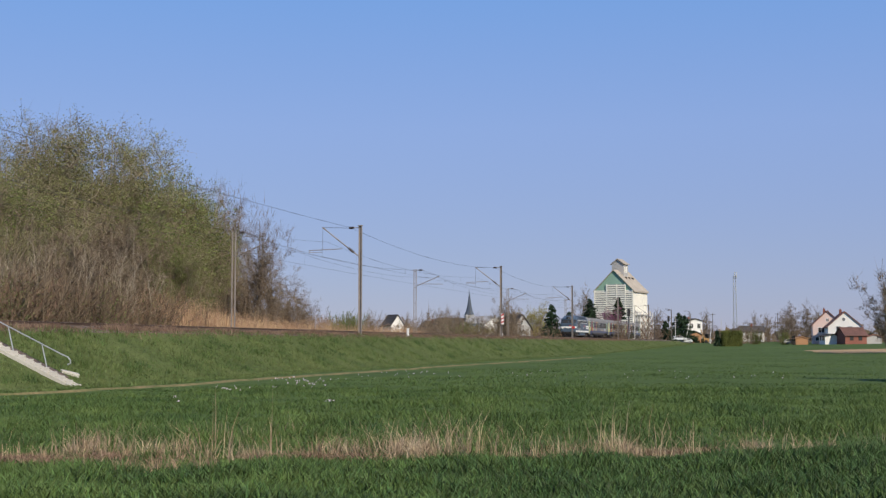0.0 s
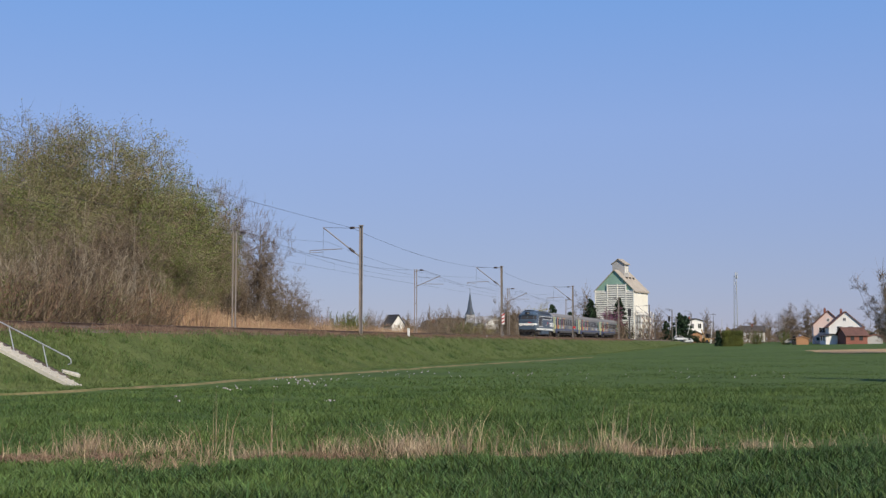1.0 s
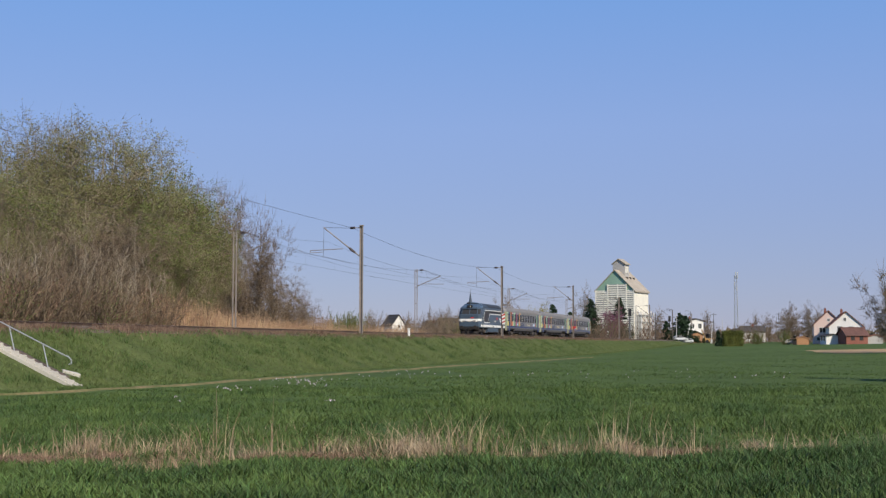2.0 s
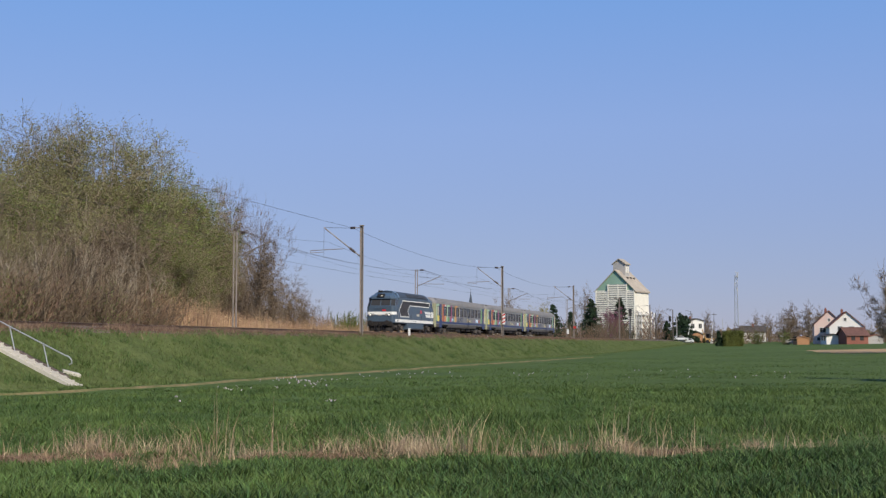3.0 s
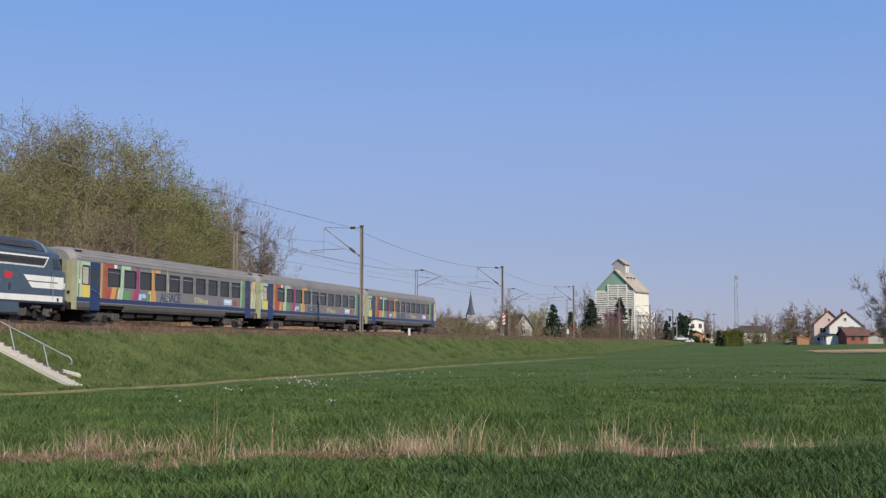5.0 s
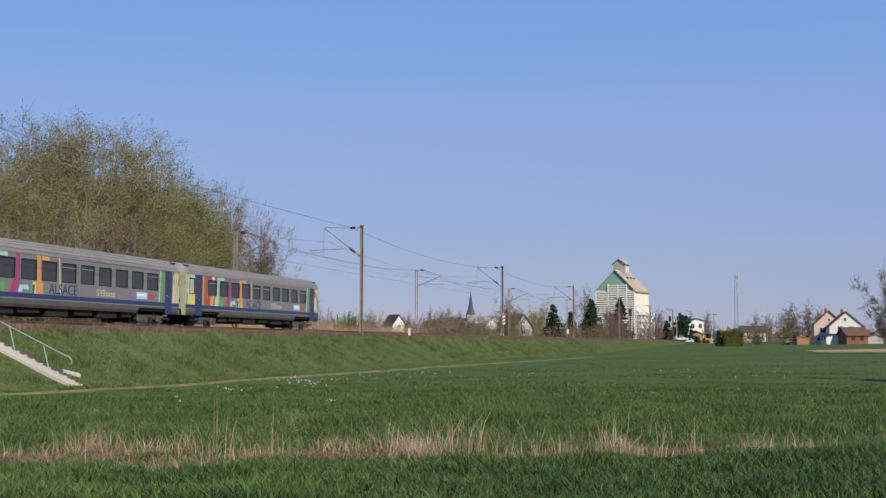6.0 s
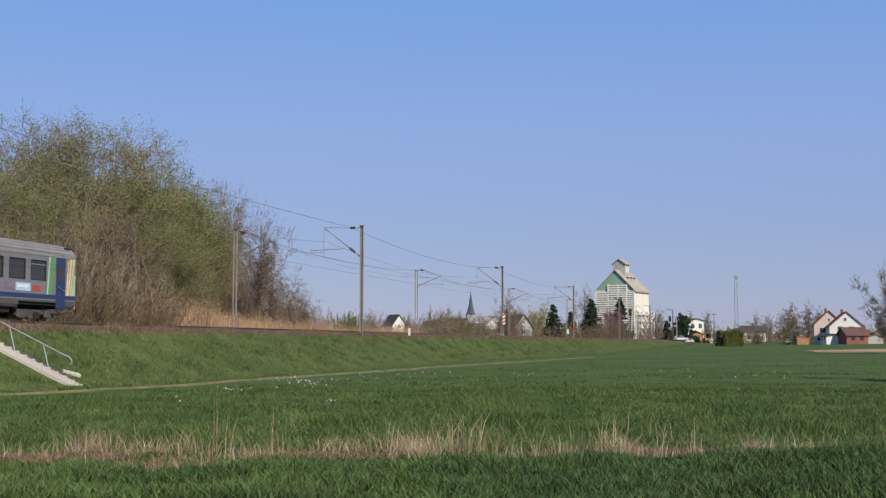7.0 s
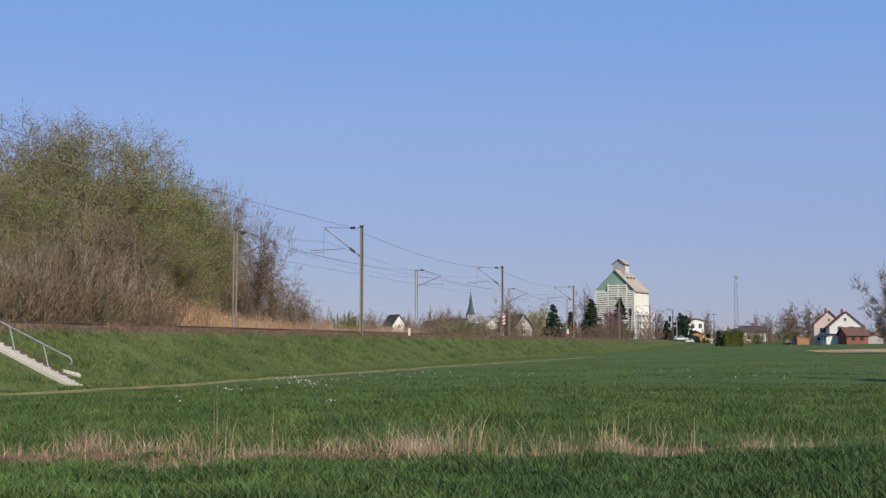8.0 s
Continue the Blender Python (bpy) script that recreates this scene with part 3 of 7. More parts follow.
def bogie(name, parent, xc, base, r, loco):
    """A bogie frame with its axle boxes, springs, dampers and wheels."""
    bm = bmesh.new()
    half = base / 2 + (0.55 if loco else 0.45)
    for e in (-1, 1):
        y0, y1 = e * 0.93, e * 1.07
        prism(bm, [(xc - half, r - 0.02), (xc - half + 0.1, r + 0.28), (xc + half - 0.1, r + 0.28), (xc + half, r - 0.02), (xc + base / 4, r + 0.02), (xc + base / 5, r - 0.18),
                   (xc - base / 5, r - 0.18), (xc - base / 4, r + 0.02)], "y", min(y0, y1), max(y0, y1))
    box(bm, xc - 0.3, xc + 0.3, -0.95, 0.95, r - 0.1, r + 0.15)
    b = part(name, bm, M_GRIME if not loco else M_UNDER, parent)
    for k in (-1, 1):
        wheelset(b, xc + k * base / 2, r)
        for e in (-1, 1):
            part("axle_box", slab(xc + k * base / 2 - 0.2, xc + k * base / 2 + 0.2, e * 1.07, e * 1.27, r - 0.2, r + 0.2, 0.05), M_GRIME, b)
            for q in (-0.32, 0.32):
                part("coil_spring", rod((xc + k * base / 2 + q, e * 1.15, r - 0.12), (xc + k * base / 2 + q, e * 1.15, r + 0.24), 0.09, sides=10), M_GRIME, b)
    for e in (-1, 1):
        part("damper", rod((xc - 0.5, e * 1.2, r + 0.05), (xc + 0.15, e * 1.2, r + 0.2), 0.05), M_GRIME, b)
        part("brake_hanger", slab(xc - 0.12, xc + 0.12, e * 1.1, e * 1.2, r - 0.3, r + 0.1, 0.03), M_UNDER, b)
    return b


def buffers(parent, xe, sgn, y=0.875, z=1.05, out=0.55):
    for e in (-1, 1):
        bm = bmesh.new()
        tube(bm, (xe, e * y, z), (xe + sgn * (out - 0.1), e * y, z), 0.12, 0.1, 14)
        tube(bm, (xe + sgn * (out - 0.1), e * y, z), (xe + sgn * out, e * y, z), 0.25, 0.22, 20)
        part("buffer", bm, M_UNDER, parent)


def decal(name, pts, y, material, parent, side=1, label="", thick=0.006):
    """A flat painted panel on the side, from (x, z) corners."""
    a, b = side * y, side * (y + thick)
    bm = bmesh.new()
    prism(bm, pts, "y", min(a, b), max(a, b))
    return part(name, bm, material, parent, label)


def outline_band(pts, w):
    """Quads of width w just inside a closed outline."""
    quads, n = [], len(pts)
    inner = []
    area = sum(pts[i][0] * pts[(i + 1) % n][1] - pts[(i + 1) % n][0] * pts[i][1] for i in range(n))
    sg = 1 if area > 0 else -1
    for i in range(n):
        p0, p1, p2 = (Vector(pts[(i + d) % n]) for d in (-1, 0, 1))
        d1, d2 = (p1 - p0).normalized(), (p2 - p1).normalized()
        n1, n2 = Vector((-d1.y, d1.x)) * sg, Vector((-d2.y, d2.x)) * sg
        bis = (n1 + n2).normalized()
        inner.append(p1 + bis * (w / max(0.35, bis.dot(n1))))
    for i in range(n):
        j = (i + 1) % n
        quads.append([tuple(pts[i]), tuple(pts[j]), tuple(inner[j]), tuple(inner[i])])
    return quads, [tuple(p) for p in inner]


def build_loco():
    lo = root("diesel_locomotive", "blue and white four-axle diesel locomotive running on the far track", "locomotive")
    W, E0 = 1.46, 7.98
    # lower body and full-height engine room
    def ring(x, w):
        return [(x, -w + 0.05, 1.02), (x, -w, 1.12), (x, -w, 2.72), (x, w, 2.72), (x, w, 1.12), (x, w - 0.05, 1.02)]
    bm = bmesh.new()
    loft(bm, [ring(-E0, 1.22), ring(-E0 + 0.10, 1.36), ring(-E0 + 0.5, W), ring(E0 - 0.5, W), ring(E0 - 0.10, 1.36), ring(E0, 1.22)])
    part("lower_body", bm, M_LBLUE, lo)
    bm = bmesh.new()
    loft(bm, [[(x, -W, 2.72), (x, -W, 3.50), (x, -1.40, 3.64), (x, 1.40, 3.64), (x, W, 3.50), (x, W, 2.72)] for x in (-6.25, 6.25)])
    part("engine_room", bm, M_LBLUE, lo)
    for sg in (-1, 1):
        # cab: raked wrap-round windows under a visor roof
        cabin = bmesh.new()
        b0, t0 = E0 - 0.12, E0 - 0.50
        loft(cabin, [[(sg * 6.25, -W, 2.72), (sg * (b0 - 0.42), -W, 2.72), (sg * b0, -1.05, 2.72), (sg * b0, 1.05, 2.72), (sg * (b0 - 0.42), W, 2.72), (sg * 6.25, W, 2.72)],
                     [(sg * 6.25, -W + .02, 3.46), (sg * (t0 - 0.40), -W + .06, 3.46), (sg * t0, -1.0, 3.46), (sg * t0, 1.0, 3.46), (sg * (t0 - 0.40), W - .06, 3.46), (sg * 6.25, W - .02, 3.46)]])
        cab = part("cab", cabin, M_LBLUE, lo)

        def pane(name, a0, a1, c0, c1, off):
            """A pane from lower and upper edge ends, set proud along off."""
            bm2 = bmesh.new()
            o = Vector(off)
            pts = [Vector(p) for p in (a0, a1, c1, c0)]
            loft(bm2, [[p - o * 0.02 for p in pts], [p + o * 0.012 for p in pts]])
            part(name, bm2, M_GLASS, cab, "dark tinted cab window")
        for y0, y1 in ((-1.0, -0.04), (0.04, 1.0)):
            pane("windscreen", (sg * (b0 - 0.03), y0, 2.79), (sg * (b0 - 0.03), y1, 2.79), (sg * (t0 + 0.04), y0 * 0.97, 3.40), (sg * (t0 + 0.04), y1 * 0.97, 3.40), (sg, 0, 0.5))
        for e in (-1, 1):
            pane("corner_window", (sg * (b0 - 0.06), e * 1.09, 2.79), (sg * (b0 - 0.40), e * 1.43, 2.79), (sg * (t0 - 0.01), e * 1.05, 3.40), (sg * (t0 - 0.36), e * 1.385, 3.40), (sg * 0.7, e * 0.7, 0.2))
            pane("side_window", (sg * 7.28, e * W, 2.82), (sg * 6.55, e * W, 2.82), (sg * 6.98, e * (W - 0.05), 3.38), (sg * 6.42, e * (W - 0.03), 3.38), (0, e, 0.05))
        ws = bmesh.new()
        loft(ws, [[(sg * (b0 + 0.004), -1.07, 2.745), (sg * (b0 + 0.004), 1.07, 2.745), (sg * (t0 + 0.02), 1.02, 3.45), (sg * (t0 + 0.02), -1.02, 3.45)],
                  [(sg * (b0 - 0.06), -1.07, 2.745), (sg * (b0 - 0.06), 1.07, 2.745), (sg * (t0 - 0.06), 1.02, 3.45), (sg * (t0 - 0.06), -1.02, 3.45)]])
        part("windscreen_surround", ws, M_LBLUE, cab, "blue-grey windscreen surround")
        for y in (-0.5, 0.5):
            part("wiper", rod((sg * (b0 + 0.02), y, 2.78), (sg * (b0 - 0.16), y * 0.4, 3.2), 0.012, sides=5), M_BLACK, cab)
        vis = bmesh.new()
        loft(vis, [[(sg * 5.9, -1.44, 3.46), (sg * 7.12, -1.43, 3.46), (sg * 7.66, -1.02, 3.46), (sg * 7.66, 1.02, 3.46), (sg * 7.12, 1.43, 3.46), (sg * 5.9, 1.44, 3.46)],
                   [(sg * 5.9, -1.43, 3.60), (sg * 7.10, -1.42, 3.60), (sg * 7.66, -1.0, 3.58), (sg * 7.66, 1.0, 3.58), (sg * 7.10, 1.42, 3.60), (sg * 5.9, 1.43, 3.60)],
                   [(sg * 5.9, -1.30, 3.80), (sg * 7.0, -1.20, 3.80), (sg * 7.5, -0.9, 3.76), (sg * 7.5, 0.9, 3.76), (sg * 7.0, 1.20, 3.80), (sg * 5.9, 1.30, 3.80)],
                   [(sg * 5.9, -0.9, 4.18), (sg * 6.4, -0.8, 4.12), (sg * 6.8, -0.6, 3.98), (sg * 6.8, 0.6, 3.98), (sg * 6.4, 0.8, 4.12), (sg * 5.9, 0.9, 4.18)]])
        part("cab_roof", vis, M_LBLUE, lo)
        # headlamp housing and horns
        hb = part("headlamp_box", slab(sg * 7.25, sg * 7.72, -0.36, 0.36, 3.60, 3.97, 0.03), M_BLACK, lo)
        for y in (-0.13, 0.13):
            part("headlamp", rod((sg * 7.71, y, 3.78), (sg * 7.74, y, 3.78), 0.085, sides=14), M_FROST if y > 0 else M_GLASS, hb)
        part("horn", rod((sg * 6.3, -0.4, 4.22), (sg * 6.8, -0.45, 4.30), 0.05, 0.10, 10), M_UNDER, lo)
        part("horn", rod((sg * 6.3, -0.2, 4.22), (sg * 6.75, -0.2, 4.28), 0.04, 0.09, 10), M_UNDER, lo)
        # nose: cream band, lamps, handrails, badge
        nb = bmesh.new()
        loft(nb, [[(sg * 6.95, -W - .012, z), (sg * (E0 - 0.5), -W - .012, z), (sg * (E0 - 0.09), -1.37, z), (sg * (E0 + .012), -1.225, z), (sg * (E0 + .012), 1.225, z), (sg * (E0 - 0.09), 1.37, z),
                   (sg * (E0 - 0.5), W + .012, z), (sg * 6.95, W + .012, z), (sg * 7.2, W - 0.1, z), (sg * 7.2, -W + 0.1, z)] for z in (1.87, 2.16)])
        part("nose_band", nb, M_LWHITE, lo, "cream white band round the cab nose")
        for y in (-0.98, -0.66, 0.66, 0.98):
            lampb = bmesh.new()
            tube(lampb, (sg * E0, y, 1.86), (sg * (E0 + 0.07), y, 1.86), 0.15 if abs(y) > 0.8 else 0.11, sides=18)
            lp = part("lamp_housing", lampb, M_BLACK, lo)
            part("lamp_lens", rod((sg * (E0 + 0.071), y, 1.86), (sg * (E0 + 0.085), y, 1.86), 0.11 if abs(y) > 0.8 else 0.08, sides=16),
                 M_LAMP if (sg > 0 and abs(y) > 0.8) else M_FROST, lp)
        part("number_plate", slab(sg * E0, sg * (E0 + 0.02), -0.22, 0.22, 1.78, 1.88), M_FROST, lo)
        part("badge", slab(sg * E0, sg * (E0 + 0.02), -0.02 + 0.25, 0.62, 2.22, 2.38), M_LOGO, lo, "red nose badge")
        part("hand_rail", rod((sg * (E0 + 0.06), -0.6, 2.50), (sg * (E0 + 0.06), 0.6, 2.50), 0.02), M_LBLUE, lo)
        part("buffer_beam", slab(sg * (E0 - 0.1), sg * (E0 + 0.05), -1.3, 1.3, 0.72, 1.18, 0.02), M_UNDER, lo)
        buffers(lo, sg * E0, sg)
        hk = bmesh.new()
        tube(hk, (sg * E0, 0, 0.98), (sg * (E0 + 0.4), 0, 0.98), 0.06)
        tube(hk, (sg * (E0 + 0.35), 0, 1.0), (sg * (E0 + 0.35), 0, 0.5), 0.045)
        tube(hk, (sg * (E0 + 0.4), 0, 0.98), (sg * (E0 + 0.42), 0, 1.12), 0.05)
        part("coupling_hook", hk, M_UNDER, lo)
        for y in (-0.5, -0.3, 0.3, 0.5):
            hz = bmesh.new()
            pts = [(sg * (E0 + 0.03), y, 0.8), (sg * (E0 + 0.25), y * 0.95, 0.7), (sg * (E0 + 0.28), y * 0.9, 0.45), (sg * (E0 + 0.12), y * 0.85, 0.35)]
            for a, b in zip(pts, pts[1:]):
                tube(hz, a, b, 0.03, sides=6)
            part("brake_hose", hz, M_BLACK, lo)
        pl = bmesh.new()
        loft(pl, [[(sg * (E0 - 0.2), -1.2, 0.22), (sg * (E0 + 0.1), -0.9, 0.22), (sg * (E0 + 0.1), 0.9, 0.22), (sg * (E0 - 0.2), 1.2, 0.22)],
                  [(sg * (E0 - 0.25), -1.2, 0.55), (sg * (E0 - 0.05), -0.9, 0.55), (sg * (E0 - 0.05), 0.9, 0.55), (sg * (E0 - 0.25), 1.2, 0.55)]])
        part("rail_guard", pl, M_UNDER, lo)
        # cab door and steps
        for e in (-1, 1):
            part("cab_step", slab(sg * 6.5, sg * 7.0, e * 1.25, e * 1.46, 0.55, 0.62), M_UNDER, lo)
            part("cab_door", slab(sg * 6.30, sg * 6.34, e * W, e * (W + 0.008), 1.45, 2.7), M_LROOF, lo, "dark door joint")
            part("grab_pole", rod((sg * 6.45, e * (W + 0.05), 1.3), (sg * 6.45, e * (W + 0.05), 2.5), 0.016), M_GALV, lo)
    # raised roof hood between the cabs, its light rims, grilles
    hood = bmesh.new()
    prof = [(-1.40, 3.62), (-1.36, 3.78), (-1.10, 4.10), (-0.70, 4.30), (0, 4.38), (0.70, 4.30), (1.10, 4.10), (1.36, 3.78), (1.40, 3.62)]
    loft(hood, [[(x, y, z) for y, z in prof] for x in (-5.95, 5.95)])
    part("roof_hood", hood, M_LROOF, lo, "sooty dark blue roof hood")
    for sg in (-1, 1):
        rim = bmesh.new()
        for (y0, z0), (y1, z1) in zip(prof, prof[1:]):
            loft(rim, [[(sg * xx, y, z + dz) for y, z in ((y0, z0), (y1, z1))] + [(sg * xx, y, z + dz - 0.05) for y, z in ((y1, z1), (y0, z0))] for xx, dz in ((5.80, 0.03), (6.02, 0.015))])
        part("roof_rim", rim, M_LLIGHT, lo, "light blue rim of the roof hood")
    for e in (-1, 1):
        part("gutter_band", slab(-6.2, 6.2, e * 1.405, e * 1.475, 3.50, 3.64, 0.015), M_LBLUE, lo)
        g = bmesh.new()
        loft(g, [[(x, e * 1.375, 3.80), (x, e * 1.135, 4.09), (x, e * 1.165, 4.105), (x, e * 1.40, 3.815)] for x in (-4.9, 2.6)])
        gr = part("roof_grille", g, M_GRILLE, lo, "dark ventilation grille")
        for k in range(10):
            xx = -4.9 + k * 0.83
            gb = bmesh.new()
            loft(gb, [[(x, e * 1.385, 3.81), (x, e * 1.15, 4.10), (x, e * 1.18, 4.115), (x, e * 1.415, 3.825)] for x in (xx - 0.02, xx + 0.02)])
            part("grille_bar", gb, M_LROOF, gr)
        # brown angular panel with its cream outline
        poly = [(4.88, 3.39), (-6.1, 3.43), (-5.62, 2.86), (2.16, 2.86), (2.82, 2.30), (2.23, 1.68), (5.56, 1.66), (6.03, 2.32)]
        quads, inner = outline_band(poly, 0.085)
        ob = bmesh.new()
        for qd in quads:
            prism(ob, qd, "y", *sorted((e * (W + 0.002), e * (W + 0.010))))
        part("panel_outline", ob, M_LWHITE, lo, "cream outline of the brown panel")
        decal("side_panel", inner, W, M_LBROWN, lo, e, "dark brown angular side panel")
        for k in range(9):
            x0 = 1.7 - k * 0.82
            decal("louvre", [(x0, 3.05), (x0 - 0.70, 3.05), (x0 - 0.70, 3.25), (x0, 3.25)], W + 0.006, M_GRILLE, lo, e)
        # rear stripes, sill band, badge, plates
        decal("side_stripe", [(-3.72, 2.43), (-7.55, 2.43), (-7.55, 2.15), (-4.08, 2.15)], W, M_LWHITE, lo, e, "cream stripe")
        decal("side_stripe", [(-4.14, 2.09), (-7.55, 2.09), (-7.55, 1.80), (-4.52, 1.80)], W, M_LWHITE, lo, e, "cream stripe")
        decal("sill_band", [(7.48, 1.13), (7.48, 1.43), (-7.48, 1.43), (-7.48, 1.13)], W, M_LWHITE, lo, e, "cream band along the sill")
        decal("badge", [(-2.05, 2.18), (-2.05, 2.52), (-2.75, 2.48), (-2.65, 2.18)], W, M_LOGO, lo, e, "red side badge")
        decal("maker_plate", [(-0.6, 1.85), (-0.6, 2.08), (-1.65, 2.08), (-1.65, 1.85)], W, M_FROST, lo, e, "pale number plate")
        for x in (1.6, -2.5):
            decal("filler_cap", [(x - 0.1, 1.6), (x - 0.1, 1.95), (x + 0.1, 1.95), (x + 0.1, 1.6)], W, M_GRILLE, lo, e)
        for x in (0.5, -0.15, -7.0, 6.6):
            decal("jacking_point", [(x - 0.09, 1.16), (x - 0.09, 1.34), (x + 0.09, 1.34), (x + 0.09, 1.16)], W + 0.006, M_BLACK, lo, e)
        part("air_tank", rod((-2.9, e * 1.1, 0.55), (2.4, e * 1.1, 0.55), 0.2, sides=14), M_UNDER, lo)
    tank = bmesh.new()
    loft(tank, [[(x, -1.40, 0.52), (x, -1.42, 1.04), (x, 1.42, 1.04), (x, 1.40, 0.52), (x, 1.2, 0.40), (x, -1.2, 0.40)] for x in (-3.45, 3.0)])
    part("fuel_tank", tank, M_LBLUE, lo, "blue fuel tank skirt")
    for xc in (5.3, -5.3):
        bogie("bogie", lo, xc, 2.45, 0.56, True)
    part("underframe", slab(-7.8, 7.8, -1.25, 1.25, 0.85, 1.03), M_UNDER, lo)
    for xc in (5.3, -5.3):
        part("traction_motor", slab(xc - 1.9, xc + 1.9, -0.6, 0.6, 0.22, 0.9, 0.08), M_UNDER, lo)
        for e in (-1, 1):
            part("sand_box", slab(xc + 1.85, xc + 2.25, *sorted((e * 0.95, e * 1.3)), 0.45, 0.9, 0.04), M_UNDER, lo)
            part("brake_cylinder", rod((xc - 0.35, e * 1.18, 0.85), (xc + 0.45, e * 1.18, 0.85), 0.13, sides=12), M_GRIME, lo)
            part("sand_pipe", rod((xc + 2.0, e * 1.05, 0.5), (xc + 1.85, e * 0.78, 0.12), 0.03, sides=6), M_UNDER, lo)
    return lo


def coach_windows():
    xs = []
    for k in range(10):
        x1 = 9.27 - k * 1.955
        xs.append((x1 - 1.40, x1))
    return xs


def lettering(text, length, x, z, tall, material, label, parent, e, W):
    """Raised letters on a coach side, starting at x when read from that side."""
    cu = bpy.data.curves.new("lettering", 'FONT')
    cu.body, cu.size, cu.extrude = text, 0.92, 0.004
    tmp = bpy.data.objects.new("lettering", cu)
    me = bpy.data.meshes.new_from_object(tmp)
    bpy.data.objects.remove(tmp)
    me.materials.append(material)
    xs = [v.co.x for v in me.vertices]
    le = new("lettering", me)
    le.parent = parent
    start = pose(x, W + 0.010, z, 90, 0, 180) if e > 0 else pose(x - length, -W - 0.010, z, 90, 0, 0)
    le.matrix_basis = start @ Matrix.Diagonal((length / (max(xs) - min(xs)), tall, 1, 1))
    tagged(le, label)


def build_coach():
    co = root("passenger_coach", "silver-grey passenger coach with multicoloured stripes and a blue band", "railway coach", "coaches of the train")
    W, E0 = 1.41, 13.05
    wins = coach_windows() + [(11.40, 12.10)]
    doors = [(10.20, 11.28), (-11.65, -10.72)]
    cuts = sorted({-E0 + 0.35, E0 - 0.35, *[v for w in wins for v in w]})
    rows = [1.20, 2.22, 3.20, 3.48]
    for e in (-1, 1):
        bm = bmesh.new()
        for a, b in zip(cuts, cuts[1:]):
            for z0, z1 in zip(rows, rows[1:]):
                if z0 == 2.22 and any(abs(a - w[0]) < 1e-6 for w in wins):
                    # reveal round the opening
                    for p, q in (((a, 2.22), (b, 2.22)), ((b, 2.22), (b, 3.20)), ((b, 3.20), (a, 3.20)), ((a, 3.20), (a, 2.22))):
                        bm.faces.new([bm.verts.new((px, y, pz)) for (px, pz), y in ((p, e * W), (q, e * W), (q, e * (W - 0.07)), (p, e * (W - 0.07)))])
                    continue
                bm.faces.new([bm.verts.new(v) for v in ((a, e * W, z0), (b, e * W, z0), (b, e * W, z1), (a, e * W, z1))])
        bmesh.ops.remove_doubles(bm, verts=bm.verts[:], dist=1e-5)
        part("side_wall", bm, M_CSIDE, co)
        for k, (a, b) in enumerate(wins):
            g = part("window", slab(a, b, *sorted((e * (W - 0.065), e * (W - 0.035))), 2.22, 3.20), M_FROST if k == 10 else M_GLASS, co,
                     "frosted lavatory window" if k == 10 else "dark tinted coach window")
            fr = bmesh.new()
            for x0, x1, z0, z1 in ((a - .03, b + .03, 2.19, 2.235), (a - .03, b + .03, 3.185, 3.23), (a - .03, a + .02, 2.235, 3.185), (b - .02, b + .03, 2.235, 3.185)):
                box(fr, x0, x1, *sorted((e * (W - 0.03), e * (W + 0.008))), z0, z1)
            part("window_frame", fr, M_FRAME, g)
            if k in (0, 4, 5, 9):
                part("vent_bar", slab(a, b, *sorted((e * (W - 0.034), e * (W - 0.01))), 2.98, 3.02), M_GALV, g)
        # lower body, band
        for x0, x1, low in ((-E0 + 0.35, -11.25, 0.80), (-11.25, -7.25, 1.10), (-7.25, 7.25, 0.80), (7.25, 11.25, 1.10), (11.25, E0 - 0.35, 0.80)):
            lb = bmesh.new()
            if low < 1:
                loft(lb, [[(x, e * 1.32, 0.80), (x, e * 1.39, 0.95), (x, e * W, 1.22), (x, e * 1.2, 1.22), (x, e * 1.2, 0.80)] for x in (x0, x1)])
            else:
                loft(lb, [[(x, e * 1.40, 1.10), (x, e * W, 1.22), (x, e * 1.2, 1.22), (x, e * 1.2, 1.10)] for x in (x0, x1)])
            part("lower_panel", lb, M_CLOW, co, "grimy grey lower panel")
        part("blue_band", slab(-E0 + 0.35, E0 - 0.35, *sorted((e * W, e * (W + 0.006))), 1.27, 1.50), M_CBLUE, co, "royal blue band")
        for a, b in doors:
            d = part("door", slab(a, b, *sorted((e * (W - 0.02), e * (W + 0.012))), 0.80, 3.46, 0.01), M_CBLUE, co, "blue folding entrance door")
            for q in (0.14, 0.56):
                x0 = a + (b - a) * q
                part("door_pane", slab(x0, x0 + (b - a) * 0.3, *sorted((e * (W + 0.012), e * (W + 0.018))), 2.2, 3.1), M_GLASS, d)
            part("door_rail", rod((a + 0.1, e * (W + 0.05), 1.7), (b - 0.1, e * (W + 0.05), 1.95), 0.016), M_GALV, d)
        # stripes of the livery, between and below the windows
        def bar(colour, x0, x1, z0, z1, lean=0.0, lift=0.0):
            decal("stripe", [(x0, z0), (x1, z0), (x1 + lean, z1), (x0 + lean, z1)], W + lift, PAINTS[colour], co, e, colour + " livery stripe")
        bar("mint", 12.16, 12.68, 1.5, 3.47)
        bar("pale", 12.46, 12.56, 1.5, 3.47, -0.1, 0.007)
        bar("cream", 12.22, 12.27, 1.6, 3.3, 0.12, 0.007)
        bar("white", 12.36, 12.50, 2.25, 2.45, 0.0, 0.014)
        bar("green", 12.52, 12.60, 1.5, 2.4, -0.06, 0.007)
        bar("yellow", 11.30, 12.14, 1.5, 2.17)
